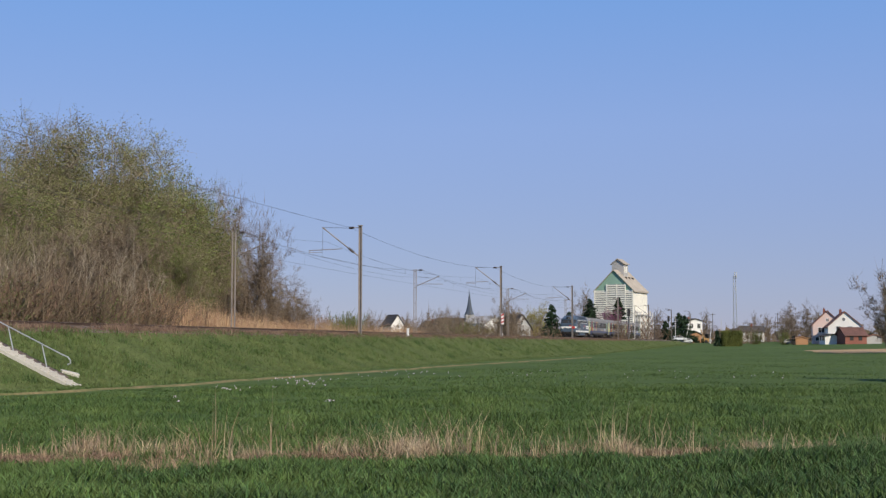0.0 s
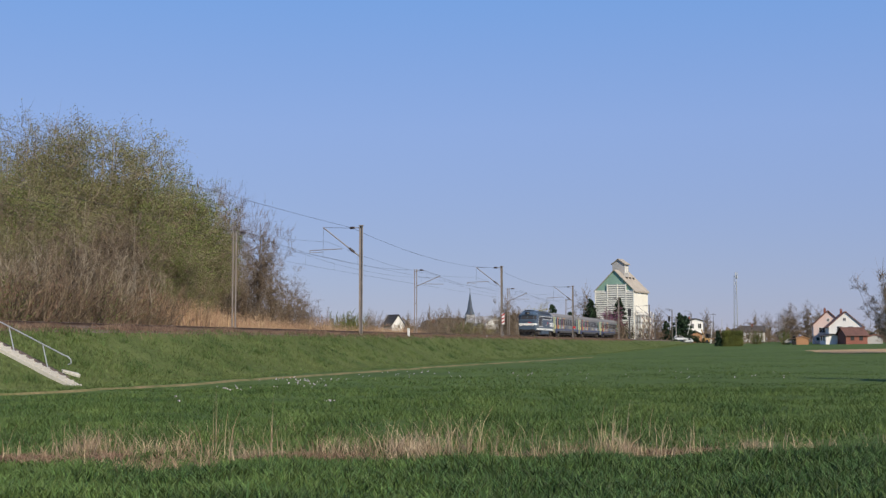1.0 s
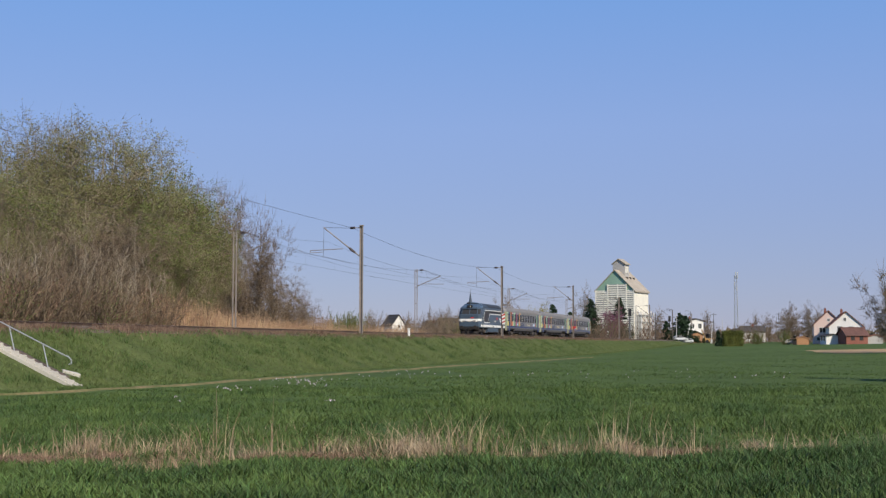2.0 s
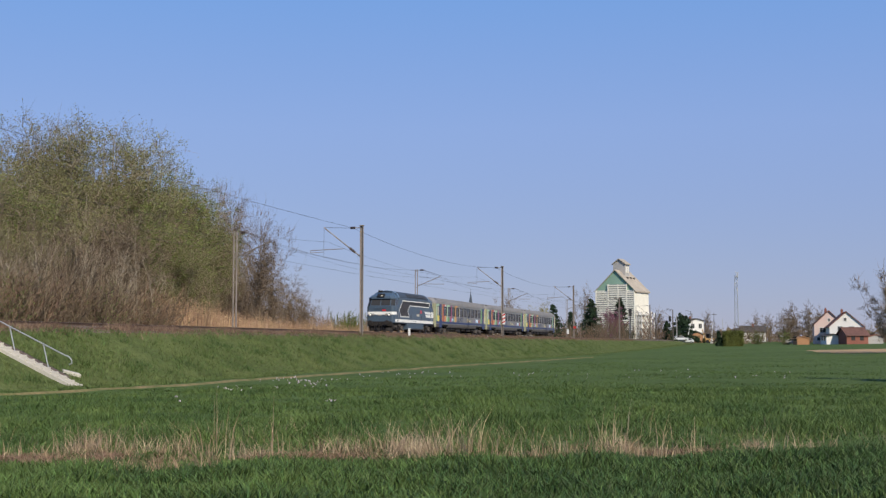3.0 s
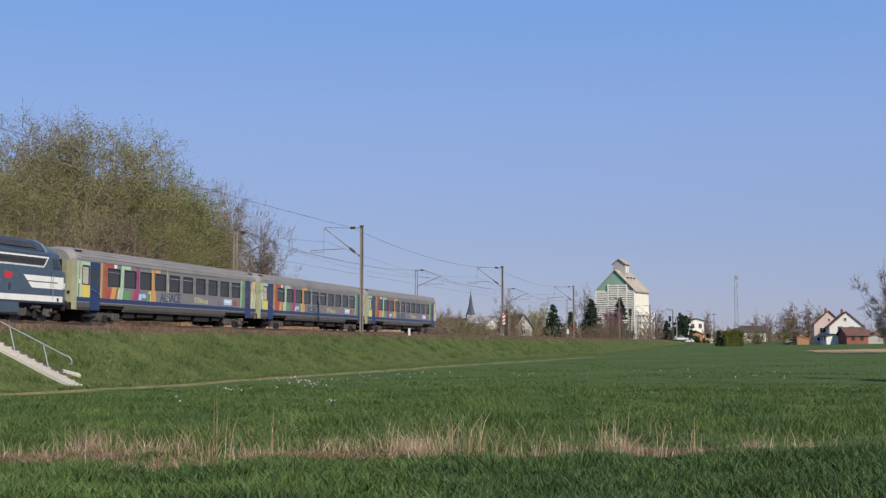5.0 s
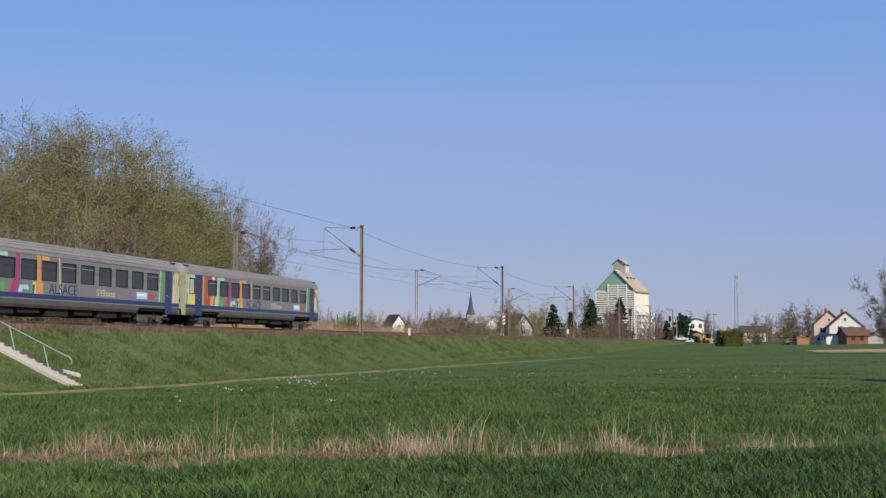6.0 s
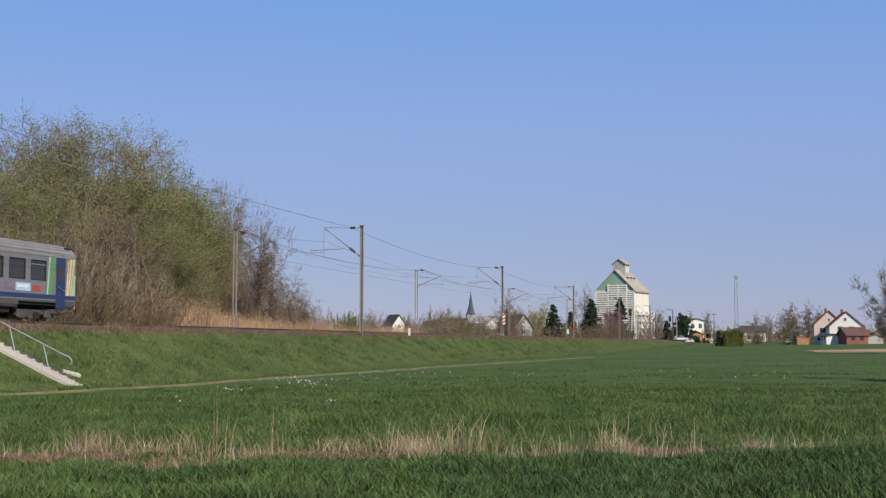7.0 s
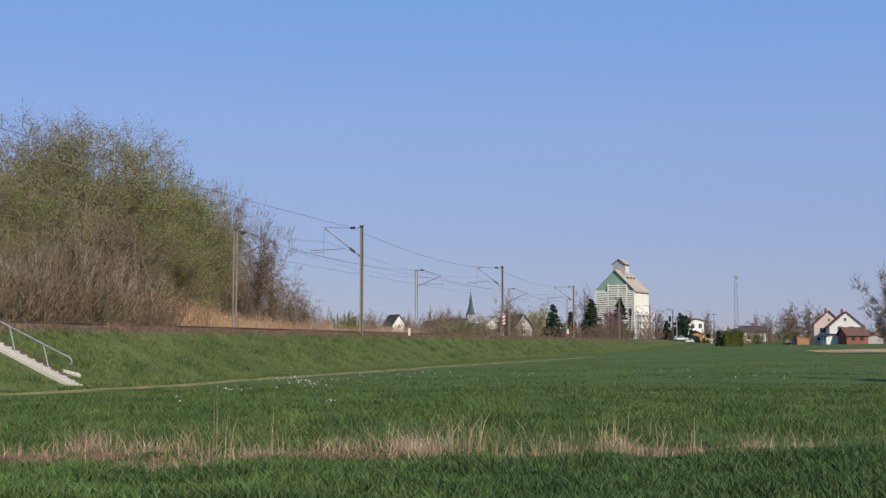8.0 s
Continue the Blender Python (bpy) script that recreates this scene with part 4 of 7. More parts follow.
        bar("mint", 11.30, 12.14, 3.25, 3.47)
        bar("orange", 9.98, 10.18, 1.5, 3.47, -0.10)
        bar("rust", 9.66, 9.96, 1.5, 3.47, -0.12)
        bar("red", 9.44, 9.64, 1.5, 3.47, -0.12)
        bar("red", 9.02, 9.42, 1.5, 2.17, -0.10)
        bar("red", 8.6, 9.30, 3.25, 3.47)
        bar("white", 8.25, 8.58, 3.25, 3.47)
        bar("orange", 8.50, 9.0, 1.5, 2.17, -0.24)
        bar("rust", 8.22, 8.46, 1.5, 2.17, -0.22)
        bar("mint", 7.50, 7.84, 2.17, 3.47, -0.13)
        bar("mint", 7.58, 8.12, 1.5, 2.165, -0.16)
        bar("green", 6.85, 7.4, 1.5, 2.0, -0.12)
        bar("sky", 5.25, 5.6, 1.55, 1.9, -0.12)
        bar("rust", 6.36, 6.5, 1.5, 2.1, -0.2)
        bar("white", 8.14, 8.19, 1.5, 2.17, -0.2)
        bar("cream", 9.06, 9.0, 2.02, 2.17)
        bar("mint", 6.6, 7.32, 3.25, 3.47)
        bar("magenta", 5.50, 5.84, 2.17, 3.47)
        bar("magenta", 5.65, 6.3, 1.5, 2.165, -0.22)
        bar("sky", 4.62, 5.1, 1.68, 1.92, 0.12)
        bar("green", 4.15, 4.5, 1.5, 1.95, -0.05)
        bar("orange", 3.52, 3.88, 2.18, 3.47, 0.08)
        bar("orange", 2.75, 3.48, 3.25, 3.47)
        bar("orange", 3.30, 3.95, 1.5, 2.17, 0.05)
        bar("cream", 3.98, 4.25, 1.5, 2.1, 0.06)
        bar("cream", 1.58, 1.66, 1.5, 3.47, 0.15)
        bar("violet", -5.9, -6.15, 1.6, 2.0, -0.1)
        bar("violet", -6.2, -6.7, 1.6, 1.75)
        bar("sky", -6.95, -8.30, 1.62, 2.02)
        bar("white", -7.1, -8.1, 1.78, 1.92, 0.0, 0.007)
        bar("red", -8.48, -9.2, 1.62, 1.95)
        bar("green", -9.98, -10.28, 1.5, 3.47, -0.38)
        bar("mint", -9.83, -9.97, 1.5, 3.47, -0.2)
        bar("orange", -11.68, -11.82, 1.5, 3.47, -0.32)
        bar("cream", -11.84, -12.22, 1.5, 3.47, -0.34)
        bar("yellow", -12.25, -12.32, 1.5, 3.47, -0.33)
        bar("mint", -12.34, -12.64, 1.5, 2.6, -0.05)
        bar("pale", -12.05, -12.12, 1.5, 3.47, -0.3, 0.007)
        bar("white", -11.8, -11.84, 1.5, 3.3, -0.08, 0.007)
        # letters on the side
        lettering("ALSACE", 2.85, 2.75, 1.55, 0.86, M_CBLUE, "dark blue capital letters", co, e, W)
        lettering("S'Elsass", 2.15, -2.15, 1.62, 0.55, PAINTS["cream"], "cream lettering", co, e, W)
    # roof with ribs, ends, gangways
    roof = bmesh.new()
    prof = [(-W, 3.48), (-1.40, 3.62), (-1.30, 3.86), (-1.05, 4.08), (-0.6, 4.22), (0, 4.27), (0.6, 4.22), (1.05, 4.08), (1.30, 3.86), (1.40, 3.62), (W, 3.48)]
    secs = [(-E0, 0.80), (-E0 + 0.35, 0.93), (-E0 + 0.8, 1), (E0 - 0.8, 1), (E0 - 0.35, 0.93), (E0, 0.80)]
    loft(roof, [[(x, y * (1 if k > 0.9 else k), 3.48 + (z - 3.48) * k) for y, z in prof] for x, k in secs])
    part("roof", roof, M_CROOF, co)
    for e in (-1, 1):
        for (y0, z0) in ((1.375, 3.70), (1.27, 3.90), (1.12, 4.03), (0.88, 4.14)):
            part("roof_rib", slab(-12.2, 12.2, *sorted((e * (y0 - 0.02), e * (y0 + 0.02))), z0 - 0.02, z0 + 0.025), M_CROOF, co)
        part("gutter", slab(-12.7, 12.7, *sorted((e * 1.40, e * 1.43)), 3.47, 3.51), M_CROOF, co)
    for sg in (-1, 1):
        endb = bmesh.new()
        for e in (-1, 1):
            loft(endb, [[(sg * (E0 - 0.35), e * W, z), (sg * (E0 - 0.08), e * 1.25, z), (sg * E0, e * 1.0, z), (sg * E0, e * 0.55, z), (sg * (E0 - 0.3), e * 0.55, z)] for z in (0.82, 1.5, 3.48)])
        part("end_wall", endb, PAINTS["pale"] if sg > 0 else PAINTS["cream"], co, "pale painted coach end" if sg > 0 else "cream painted coach end")
        part("end_door", slab(sg * (E0 - 0.12), sg * (E0 - 0.02), -0.55, 0.55, 1.1, 3.4), M_CSIDE, co)
        gw = bmesh.new()
        for y0, y1, z0, z1 in ((-0.72, -0.5, 1.05, 3.45), (0.5, 0.72, 1.05, 3.45), (-0.72, 0.72, 3.3, 3.52)):
            box(gw, sg * E0, sg * (E0 + 0.13), y0, y1, z0, z1, 0.04)
        part("gangway_rubber", gw, M_BLACK, co)
        part("end_beam", slab(sg * (E0 - 0.3), sg * (E0 + 0.01), -1.25, 1.25, 0.82, 1.2), M_UNDER, co)
        part("tail_lamp", rod((sg * (E0 - 0.02), 1.12, 1.75), (sg * (E0 + 0.03), 1.12, 1.75), 0.08, sides=12), M_BLACK, co)
        part("tail_lamp", rod((sg * (E0 - 0.02), -1.12, 1.75), (sg * (E0 + 0.03), -1.12, 1.75), 0.08, sides=12), M_BLACK, co)
        buffers(co, sg * (E0 - 0.42), sg, out=0.54)
        part("ventilator", slab(sg * 11.9, sg * 12.5, 1.02, 1.24, 3.98, 4.06, 0.02), M_BLACK, co, "dark slanted roof vent")
        bogie("bogie", co, sg * 9.2, 2.56, 0.445, False)
        part("step_box", slab(sg * 11.0 - 0.5, sg * 11.0 + 0.5, 1.1, 1.36, 0.45, 0.56), M_UNDER, co)
    # gear under the floor
    for xc in (-9.2, 9.2):
        part("bogie_bolster", slab(xc - 1.6, xc + 1.6, -0.62, 0.62, 0.28, 0.9, 0.06), M_UNDER, co)
    part("centre_sill", slab(-7.6, 7.6, -0.45, 0.45, 0.45, 0.95), M_UNDER, co)
    part("floor", slab(-12.7, 12.7, -1.3, 1.3, 0.95, 1.2), M_UNDER, co)
    for x0, x1, z0 in ((5.6, 7.0, 0.45), (3.2, 5.2, 0.52), (0.4, 2.6, 0.40), (-2.2, -0.3, 0.50), (-5.0, -2.8, 0.42), (-6.8, -5.6, 0.5)):
        part("equipment_box", slab(x0, x1, -1.18, 1.18, z0, 0.95, 0.04), M_UNDER, co)
    return co


LOCO = build_loco()
COACHES = [build_coach()]
COACHES += [copy_thing(COACHES[0], Matrix.Identity(4)) for _ in range(2)]
SPEED, FRONT_AT = 39.1675, 64.62 + 39.1675 * 4.5


# ---- the village beyond ----
M_ROOFTILE = surface("red_brown_tiles", (0.25, 0.11, 0.075), 0.85, scale=0.6, fine=5, var=0.25, bump=0.4)
M_DARKTILE = surface("dark_tiles", (0.075, 0.065, 0.06), 0.85, scale=0.6, fine=5, var=0.25, bump=0.4)
M_SLATE = surface("slate_spire", (0.07, 0.085, 0.11), 0.6, scale=0.6, fine=6, var=0.2, bump=0.2)
M_PINKWALL = surface("pale_pink_render", (0.68, 0.52, 0.46), 0.9, scale=0.4, fine=8, var=0.08, bump=0.2)
M_WHITEWALL = surface("white_render", (0.76, 0.73, 0.68), 0.9, scale=0.4, fine=8, var=0.08, bump=0.2)
M_GREYWALL = surface("grey_render", (0.42, 0.40, 0.38), 0.9, scale=0.4, fine=8, var=0.12, bump=0.2)
M_BRICKRED = surface("red_brick_shed", (0.26, 0.10, 0.07), 0.9, scale=0.5, fine=6, var=0.2, bump=0.3)
M_DARKBRICK = surface("dark_brown_tiles", (0.15, 0.075, 0.06), 0.85, scale=0.6, fine=5, var=0.3, bump=0.4)
M_TIMBER = surface("orange_timber", (0.38, 0.20, 0.10), 0.85, scale=0.8, fine=10, var=0.2, bump=0.2)
M_SILOWALL = surface("silo_cream_sheet", (0.80, 0.76, 0.66), 0.8, scale=0.3, fine=5, var=0.1, bump=0.2)
M_SILOGREEN = surface("faded_green_gable", (0.26, 0.40, 0.31), 0.8, scale=0.3, fine=4, var=0.12, bump=0.2)
M_SILOROOF = surface("lichened_grey_roof", (0.42, 0.36, 0.29), 0.9, scale=0.35, fine=4, var=0.2, bump=0.3)
M_DARKGAP = surface("shadowed_louvre_back", (0.16, 0.155, 0.15), 0.9, scale=1, fine=5, var=0.2, bump=0)
M_PALEPOLE = surface("pale_pole", (0.5, 0.48, 0.45), 0.8, scale=1, fine=8, var=0.15, bump=0.1)
M_DARKPOLE = surface("dark_pole", (0.12, 0.105, 0.09), 0.85, scale=1, fine=8, var=0.25, bump=0.1)
M_CARWHITE = surface("white_car_paint", (0.6, 0.61, 0.62), 0.3, var=0.04, bump=0, coat=0.5)
M_RUBBER = surface("tyre_rubber", (0.02, 0.02, 0.02), 0.9, var=0.1, bump=0)
M_YELLOWPAINT = surface("yellow_machine_paint", (0.42, 0.24, 0.08), 0.5, var=0.1, bump=0)


def spot(bearing, d, turn=0.0, sink=0.0):
    """A pose on the ground at a bearing (sideways per metre ahead) and a distance ahead. turn: degrees."""
    x = bearing * d
    return pose(x, d, ground_z(x, d) - sink, 0, 0, turn)


def gable_house(name, label, w, l, eave, ridge, wall, rooftile, windows=(), chimney=True, over=0.35, category="house"):
    """A gabled house; the gable faces local -y. windows: (x, z, w, h) in the gable, the long walls get a row."""
    h = root(name, label, category)
    bm = bmesh.new()
    prism(bm, [(-w / 2, -1.0), (w / 2, -1.0), (w / 2, eave), (0, ridge - 0.12), (-w / 2, eave)], "y", 0, l)
    wl = part("wall", bm, wall, h)
    slope = (ridge - eave) / (w / 2)
    for sg in (-1, 1):
        rb = bmesh.new()
        prism(rb, [(0, ridge), (0, ridge - 0.2), (sg * (w / 2 + over), eave - over * slope - 0.08), (sg * (w / 2 + over), eave - over * slope + 0.12)], "y", -over, l + over)
        rf = part("roof", rb, rooftile, h, "tiled roof slope")
        for k in range(7):
            t = (k + 0.5) / 7
            xa, za = sg * (w / 2 + over) * t, ridge - (ridge - (eave - over * slope)) * t + 0.02
            part("tile_course", slab(xa - 0.03, xa + 0.03, -over, l + over, za - 0.02, za + 0.05), rooftile, rf)
    for x, z, ww, wh in windows:
        win = part("window", slab(x - ww / 2, x + ww / 2, -0.03, 0.06, z, z + wh), M_GLASS, h, "dark window pane")
        fb = bmesh.new()
        for x0, x1, z0, z1 in ((x - ww / 2 - .08, x + ww / 2 + .08, z - .1, z), (x - ww / 2 - .08, x + ww / 2 + .08, z + wh, z + wh + .08), (x - ww / 2 - .08, x - ww / 2, z, z + wh), (x + ww / 2, x + ww / 2 + .08, z, z + wh), (x - 0.03, x + 0.03, z, z + wh)):
            box(fb, x0, x1, -0.07, 0.02, z0, z1)
        part("window_frame", fb, M_WHITE, win)
    for sg in (-1, 1):
        for k in range(2):
            yy = l * (0.3 + 0.4 * k)
            part("window", slab(sg * w / 2 - 0.03, sg * w / 2 + 0.03, yy - 0.5, yy + 0.5, 1.0, 2.2), M_GLASS, h)
    if chimney:
        ch = part("chimney", slab(-0.9, -0.3, l * 0.45, l * 0.45 + 0.6, ridge - 1.0, ridge + 0.55, 0.02), M_BRICKRED, h)
        part("chimney_pot", rod((-0.6, l * 0.45 + 0.3, ridge + 0.55), (-0.6, l * 0.45 + 0.3, ridge + 0.8), 0.14), M_BRICKRED, ch)
    return h


def build_silo():
    si = root("grain_silo", "tall cream grain silo with louvred front and green gable", "silo")
    W, L, EV, RG = 13.7, 13.2, 17.2, 24.0
    bm = bmesh.new()
    prism(bm, [(-W, -1.5), (0, -1.5), (0, EV), (-W, EV)], "y", 0, L)
    part("wall", bm, M_SILOWALL, si)
    g = bmesh.new()
    prism(g, [(-W, EV), (0, EV), (-W / 2, RG - 0.15)], "y", -0.05, L)
    part("gable", g, M_SILOGREEN, si, "faded green gable")
    for sg in (-1, 1):
        r = bmesh.new()
        sl = (RG - EV) / (W / 2)
        prism(r, [(-W / 2, RG + 0.1), (-W / 2, RG - 0.2), (-W / 2 + sg * (W / 2 + 0.4), EV - 0.4 * sl - 0.1), (-W / 2 + sg * (W / 2 + 0.4), EV - 0.4 * sl + 0.15)], "y", -0.5, L + 0.4)
        rf = part("roof", r, M_SILOROOF, si, "lichened grey roof slope")
        if sg > 0:
            for yy, xx in ((3.5, 2.6), (6.5, 2.6), (9.6, 2.6)):
                zz = RG - xx * sl
                part("skylight", slab(-W / 2 + xx - 0.5, -W / 2 + xx + 0.5, yy, yy + 0.9, zz - 0.3, zz + 0.32), M_DARKTILE, rf)
    # louvre field: slats and dividers over a backing coloured dark as shaded gaps
    for x0, x1, z1 in ((-13.4, -9.4, EV - 0.4), (-9.2, -5.9, EV + 1.9), (-5.7, -2.9, EV + 1.9), (-2.7, -0.3, EV - 0.4)):
        part("louvre_back", slab(x0, x1, -0.14, -0.06, 1.0, z1), M_DARKGAP, si, "backing behind the louvres, coloured dark for the gaps' shade")
        n = int((z1 - 1.0) / 0.70)
        for k in range(n):
            z = 1.0 + (k + 0.18) * (z1 - 1.0) / n
            part("louvre", slab(x0 - 0.1, x1 + 0.1, -0.42, -0.14, z, z + 0.50), M_SILOWALL, si)
    for x in (-13.6, -9.3, -5.8, -2.8, -0.15):
        part("pilaster", slab(x - 0.14, x + 0.14, -0.5, -0.06, -0.5, EV + (2 if -10 < x < -2 else 0)), M_SILOWALL, si)
    # corrugation on the side wall
    for k in range(14):
        part("wall_rib", slab(0, 0.06, 0.4 + k * 0.93, 0.5 + k * 0.93, 0, EV - 0.2), M_SILOWALL, si)
    part("eave_board", slab(-0.1, 0.45, -0.3, L + 0.3, EV - 0.75, EV - 0.45), M_SILOROOF, si)
    # lantern on the ridge
    lan = bmesh.new()
    prism(lan, [(-W / 2 - 2.1, RG - 3.0), (-W / 2 + 2.1, RG - 3.0), (-W / 2 + 2.1, RG + 2.2), (-W / 2, RG + 3.7), (-W / 2 - 2.1, RG + 2.2)], "y", 3.6, 7.8)
    ln = part("lantern", lan, M_GREYWALL, si, "small gabled lantern on the ridge")
    for sg in (-1, 1):
        r = bmesh.new()
        prism(r, [(-W / 2, RG + 3.95), (-W / 2, RG + 3.7), (-W / 2 + sg * 2.5, RG + 1.9), (-W / 2 + sg * 2.5, RG + 2.15)], "y", 3.2, 8.2)
        part("lantern_roof", r, M_SILOROOF, ln)
    for yy in (4.4, 6.0):
        part("lantern_window", slab(-W / 2 + 2.08, -W / 2 + 2.16, yy, yy + 0.9, RG - 0.8, RG + 1.2), M_SILOWALL, ln)
    # tower of bins, pipes and bracing beside the side wall
    ann = root("elevator_frame", "rusty white steel elevator frame against the silo", "elevator frame")
    for x in (0.4, 1.3, 2.2):
        for y in (0.3, 4.2, 8.2, 12.2):
            part("column", slab(x - 0.13, x + 0.13, y - 0.13, y + 0.13, -1, 10.4 - 0.7 * abs(x - 1.3)), M_WHITEWALL, ann)
    for z in (2.2, 4.4, 6.6, 8.8):
        part("platform", slab(0.2, 2.4, 0.0, 12.6, z, z + 0.16), M_GREYWALL, ann)
        for y in (0.3, 4.2, 8.2):
            part("brace", rod((2.2, y, z - 2.1), (2.2, y + 3.9, z), 0.09, sides=5), M_WHITEWALL, ann)
            part("brace", rod((2.2, y + 3.9, z - 2.1), (2.2, y, z), 0.09, sides=5), M_BRICKRED, ann)
        for y in (0.2,):
            for x in (0.4, 1.3):
                part("brace", rod((x, y, z - 2.1), (x + 0.9, y, z), 0.07, sides=5), M_WHITEWALL, ann)
                part("brace", rod((x + 0.9, y, z - 2.1), (x, y, z), 0.07, sides=5), M_PALEPOLE, ann)
    for y in (3.2, 6.2, 10.2):
        part("bin", rod((1.15, y, 0.5), (1.15, y, 8.2), 0.8, sides=16), M_SILOWALL, ann)
    part("chute", rod((0.5, 0.6, 10.2), (2.4, 11.0, 1.0), 0.2), M_PALEPOLE, ann)
    m = spot(0.1503, 420.0, -29.0)
    si.matrix_basis = m
    ann.matrix_basis = m


def build_church():
    ch = root("church", "village church with a slate-blue needle spire", "church")
    part("tower", slab(-2.1, 2.1, -2.1, 2.1, -1, 13.2), M_GREYWALL, ch)
    bm = bmesh.new()
    loft(bm, [[(r * math.cos(a), r * math.sin(a), z) for a in [math.pi / 4 * k for k in range(8)]] for r, z in ((2.6, 13.0), (1.7, 14.8), (1.05, 17.6), (0.05, 24.4))])
    part("spire", bm, M_SLATE, ch, "slate-blue spire")
    part("cross", rod((0, 0, 24.3), (0, 0, 26.0), 0.07), M_DARKPOLE, ch)
    nave = bmesh.new()
    prism(nave, [(-16, -1), (-2.3, -1), (-2.3, 7.6), (-16, 7.6)], "y", -4, 4)
    part("nave_wall", nave, M_GREYWALL, ch)
    nr = bmesh.new()
    prism(nr, [(-4.6, 7.2), (4.6, 7.2), (0, 11.6)], "x", -16.5, -2.0)
    part("nave_roof", nr, M_DARKTILE, ch, "dark tiled nave roof")
    ch.matrix_basis = spot(0.0217, 620, 8)


def pole(name, bearing, d, h, material, label, category, cross=0, r=0.14, extra=None):
    p = root(name, label, category, "poles near the crossing")
    part("shaft", rod((0, 0, -0.8), (0, 0, h), r, r * 0.7, 8), material, p)
    for k in range(cross):
        part("crossarm", slab(-0.9, 0.9, -0.06, 0.06, h - 0.5 - k * 0.6, h - 0.38 - k * 0.6), material, p)
    if extra == "lamp":
        part("lamp_arm", rod((0, 0, h - 0.05), (-1.1, 0, h + 0.15), 0.05), material, p)
        part("lamp_head", slab(-1.7, -1.0, -0.12, 0.12, h + 0.08, h + 0.22, 0.03), material, p)
    if extra == "signal":
        part("signal_board", slab(-0.36, 0.36, -0.1, 0.1, h - 1.7, h, 0.06), M_BLACK, p, "black signal head")
        part("ladder", slab(-0.2, 0.2, 0.15, 0.2, 0, h - 2), M_GALV, p)
    p.matrix_basis = spot(bearing, d)
    return p


def build_radio_mast():
    d, h = 600, 31.0
    rm = root("radio_mast", "grey lattice radio mast with white antennas", "radio mast")
    w0, w1 = 1.3, 0.75
    def corner(k, z):
        w = w0 + (w1 - w0) * z / h
        return (w * math.cos(math.pi / 2 * k + 0.6), w * math.sin(math.pi / 2 * k + 0.6), z)
    for k in range(4):
        part("leg", rod(corner(k, -1), corner(k, h), 0.13, sides=5), M_GALV, rm)
    for q in range(13):
        z0, z1 = q * h / 13, (q + 1) * h / 13
        for k in range(4):
            part("brace", rod(corner(k, z0), corner((k + 1) % 4, z1), 0.07, sides=4), M_GALV, rm)
    for k, (z, hh) in enumerate(((h - 1.5, 3.0), (h - 1.0, 2.6), (h - 5.0, 1.6), (h - 7.4, 1.6))):
        a = k * 1.7
        part("antenna", slab(0.7 * math.cos(a) - 0.2, 0.7 * math.cos(a) + 0.2, -1.0, -0.7, z, z + hh, 0.05), M_GALV, rm, "pale antenna panel")
    rm.matrix_basis = spot(0.2297, d)


def build_car(bearing, d, turn, paint, label):
    c = root("car", label, "car", "vehicles at the crossing")
    bm = bmesh.new()
    prof = [(-2.1, 0.35), (2.1, 0.35), (2.15, 0.75), (1.1, 0.92), (0.55, 1.42), (-1.3, 1.45), (-2.0, 0.95), (-2.15, 0.7)]
    prism(bm, prof, "y", -0.85, 0.85)
    part("body", bm, paint, c)
    for e in (-1, 1):
        decal("side_glass", [(0.95, 0.95), (0.48, 1.36), (-1.2, 1.38), (-1.7, 0.98)], 0.85, M_GLASS, c, e, "dark side windows")
        for x in (-1.35, 1.35):
            w = part("wheel", rod((x, e * 0.68, 0.32), (x, e * 0.88, 0.32), 0.32, sides=18), M_RUBBER, c)
            part("rim", rod((x, e * 0.88, 0.32), (x, e * 0.89, 0.32), 0.2, sides=12), M_GALV, w)
    part("headlight", slab(2.08, 2.16, 0.45, 0.75, 0.62, 0.76), M_FROST, c)
    part("headlight", slab(2.08, 2.16, -0.75, -0.45, 0.62, 0.76), M_FROST, c)
    c.matrix_basis = spot(bearing, d, turn)


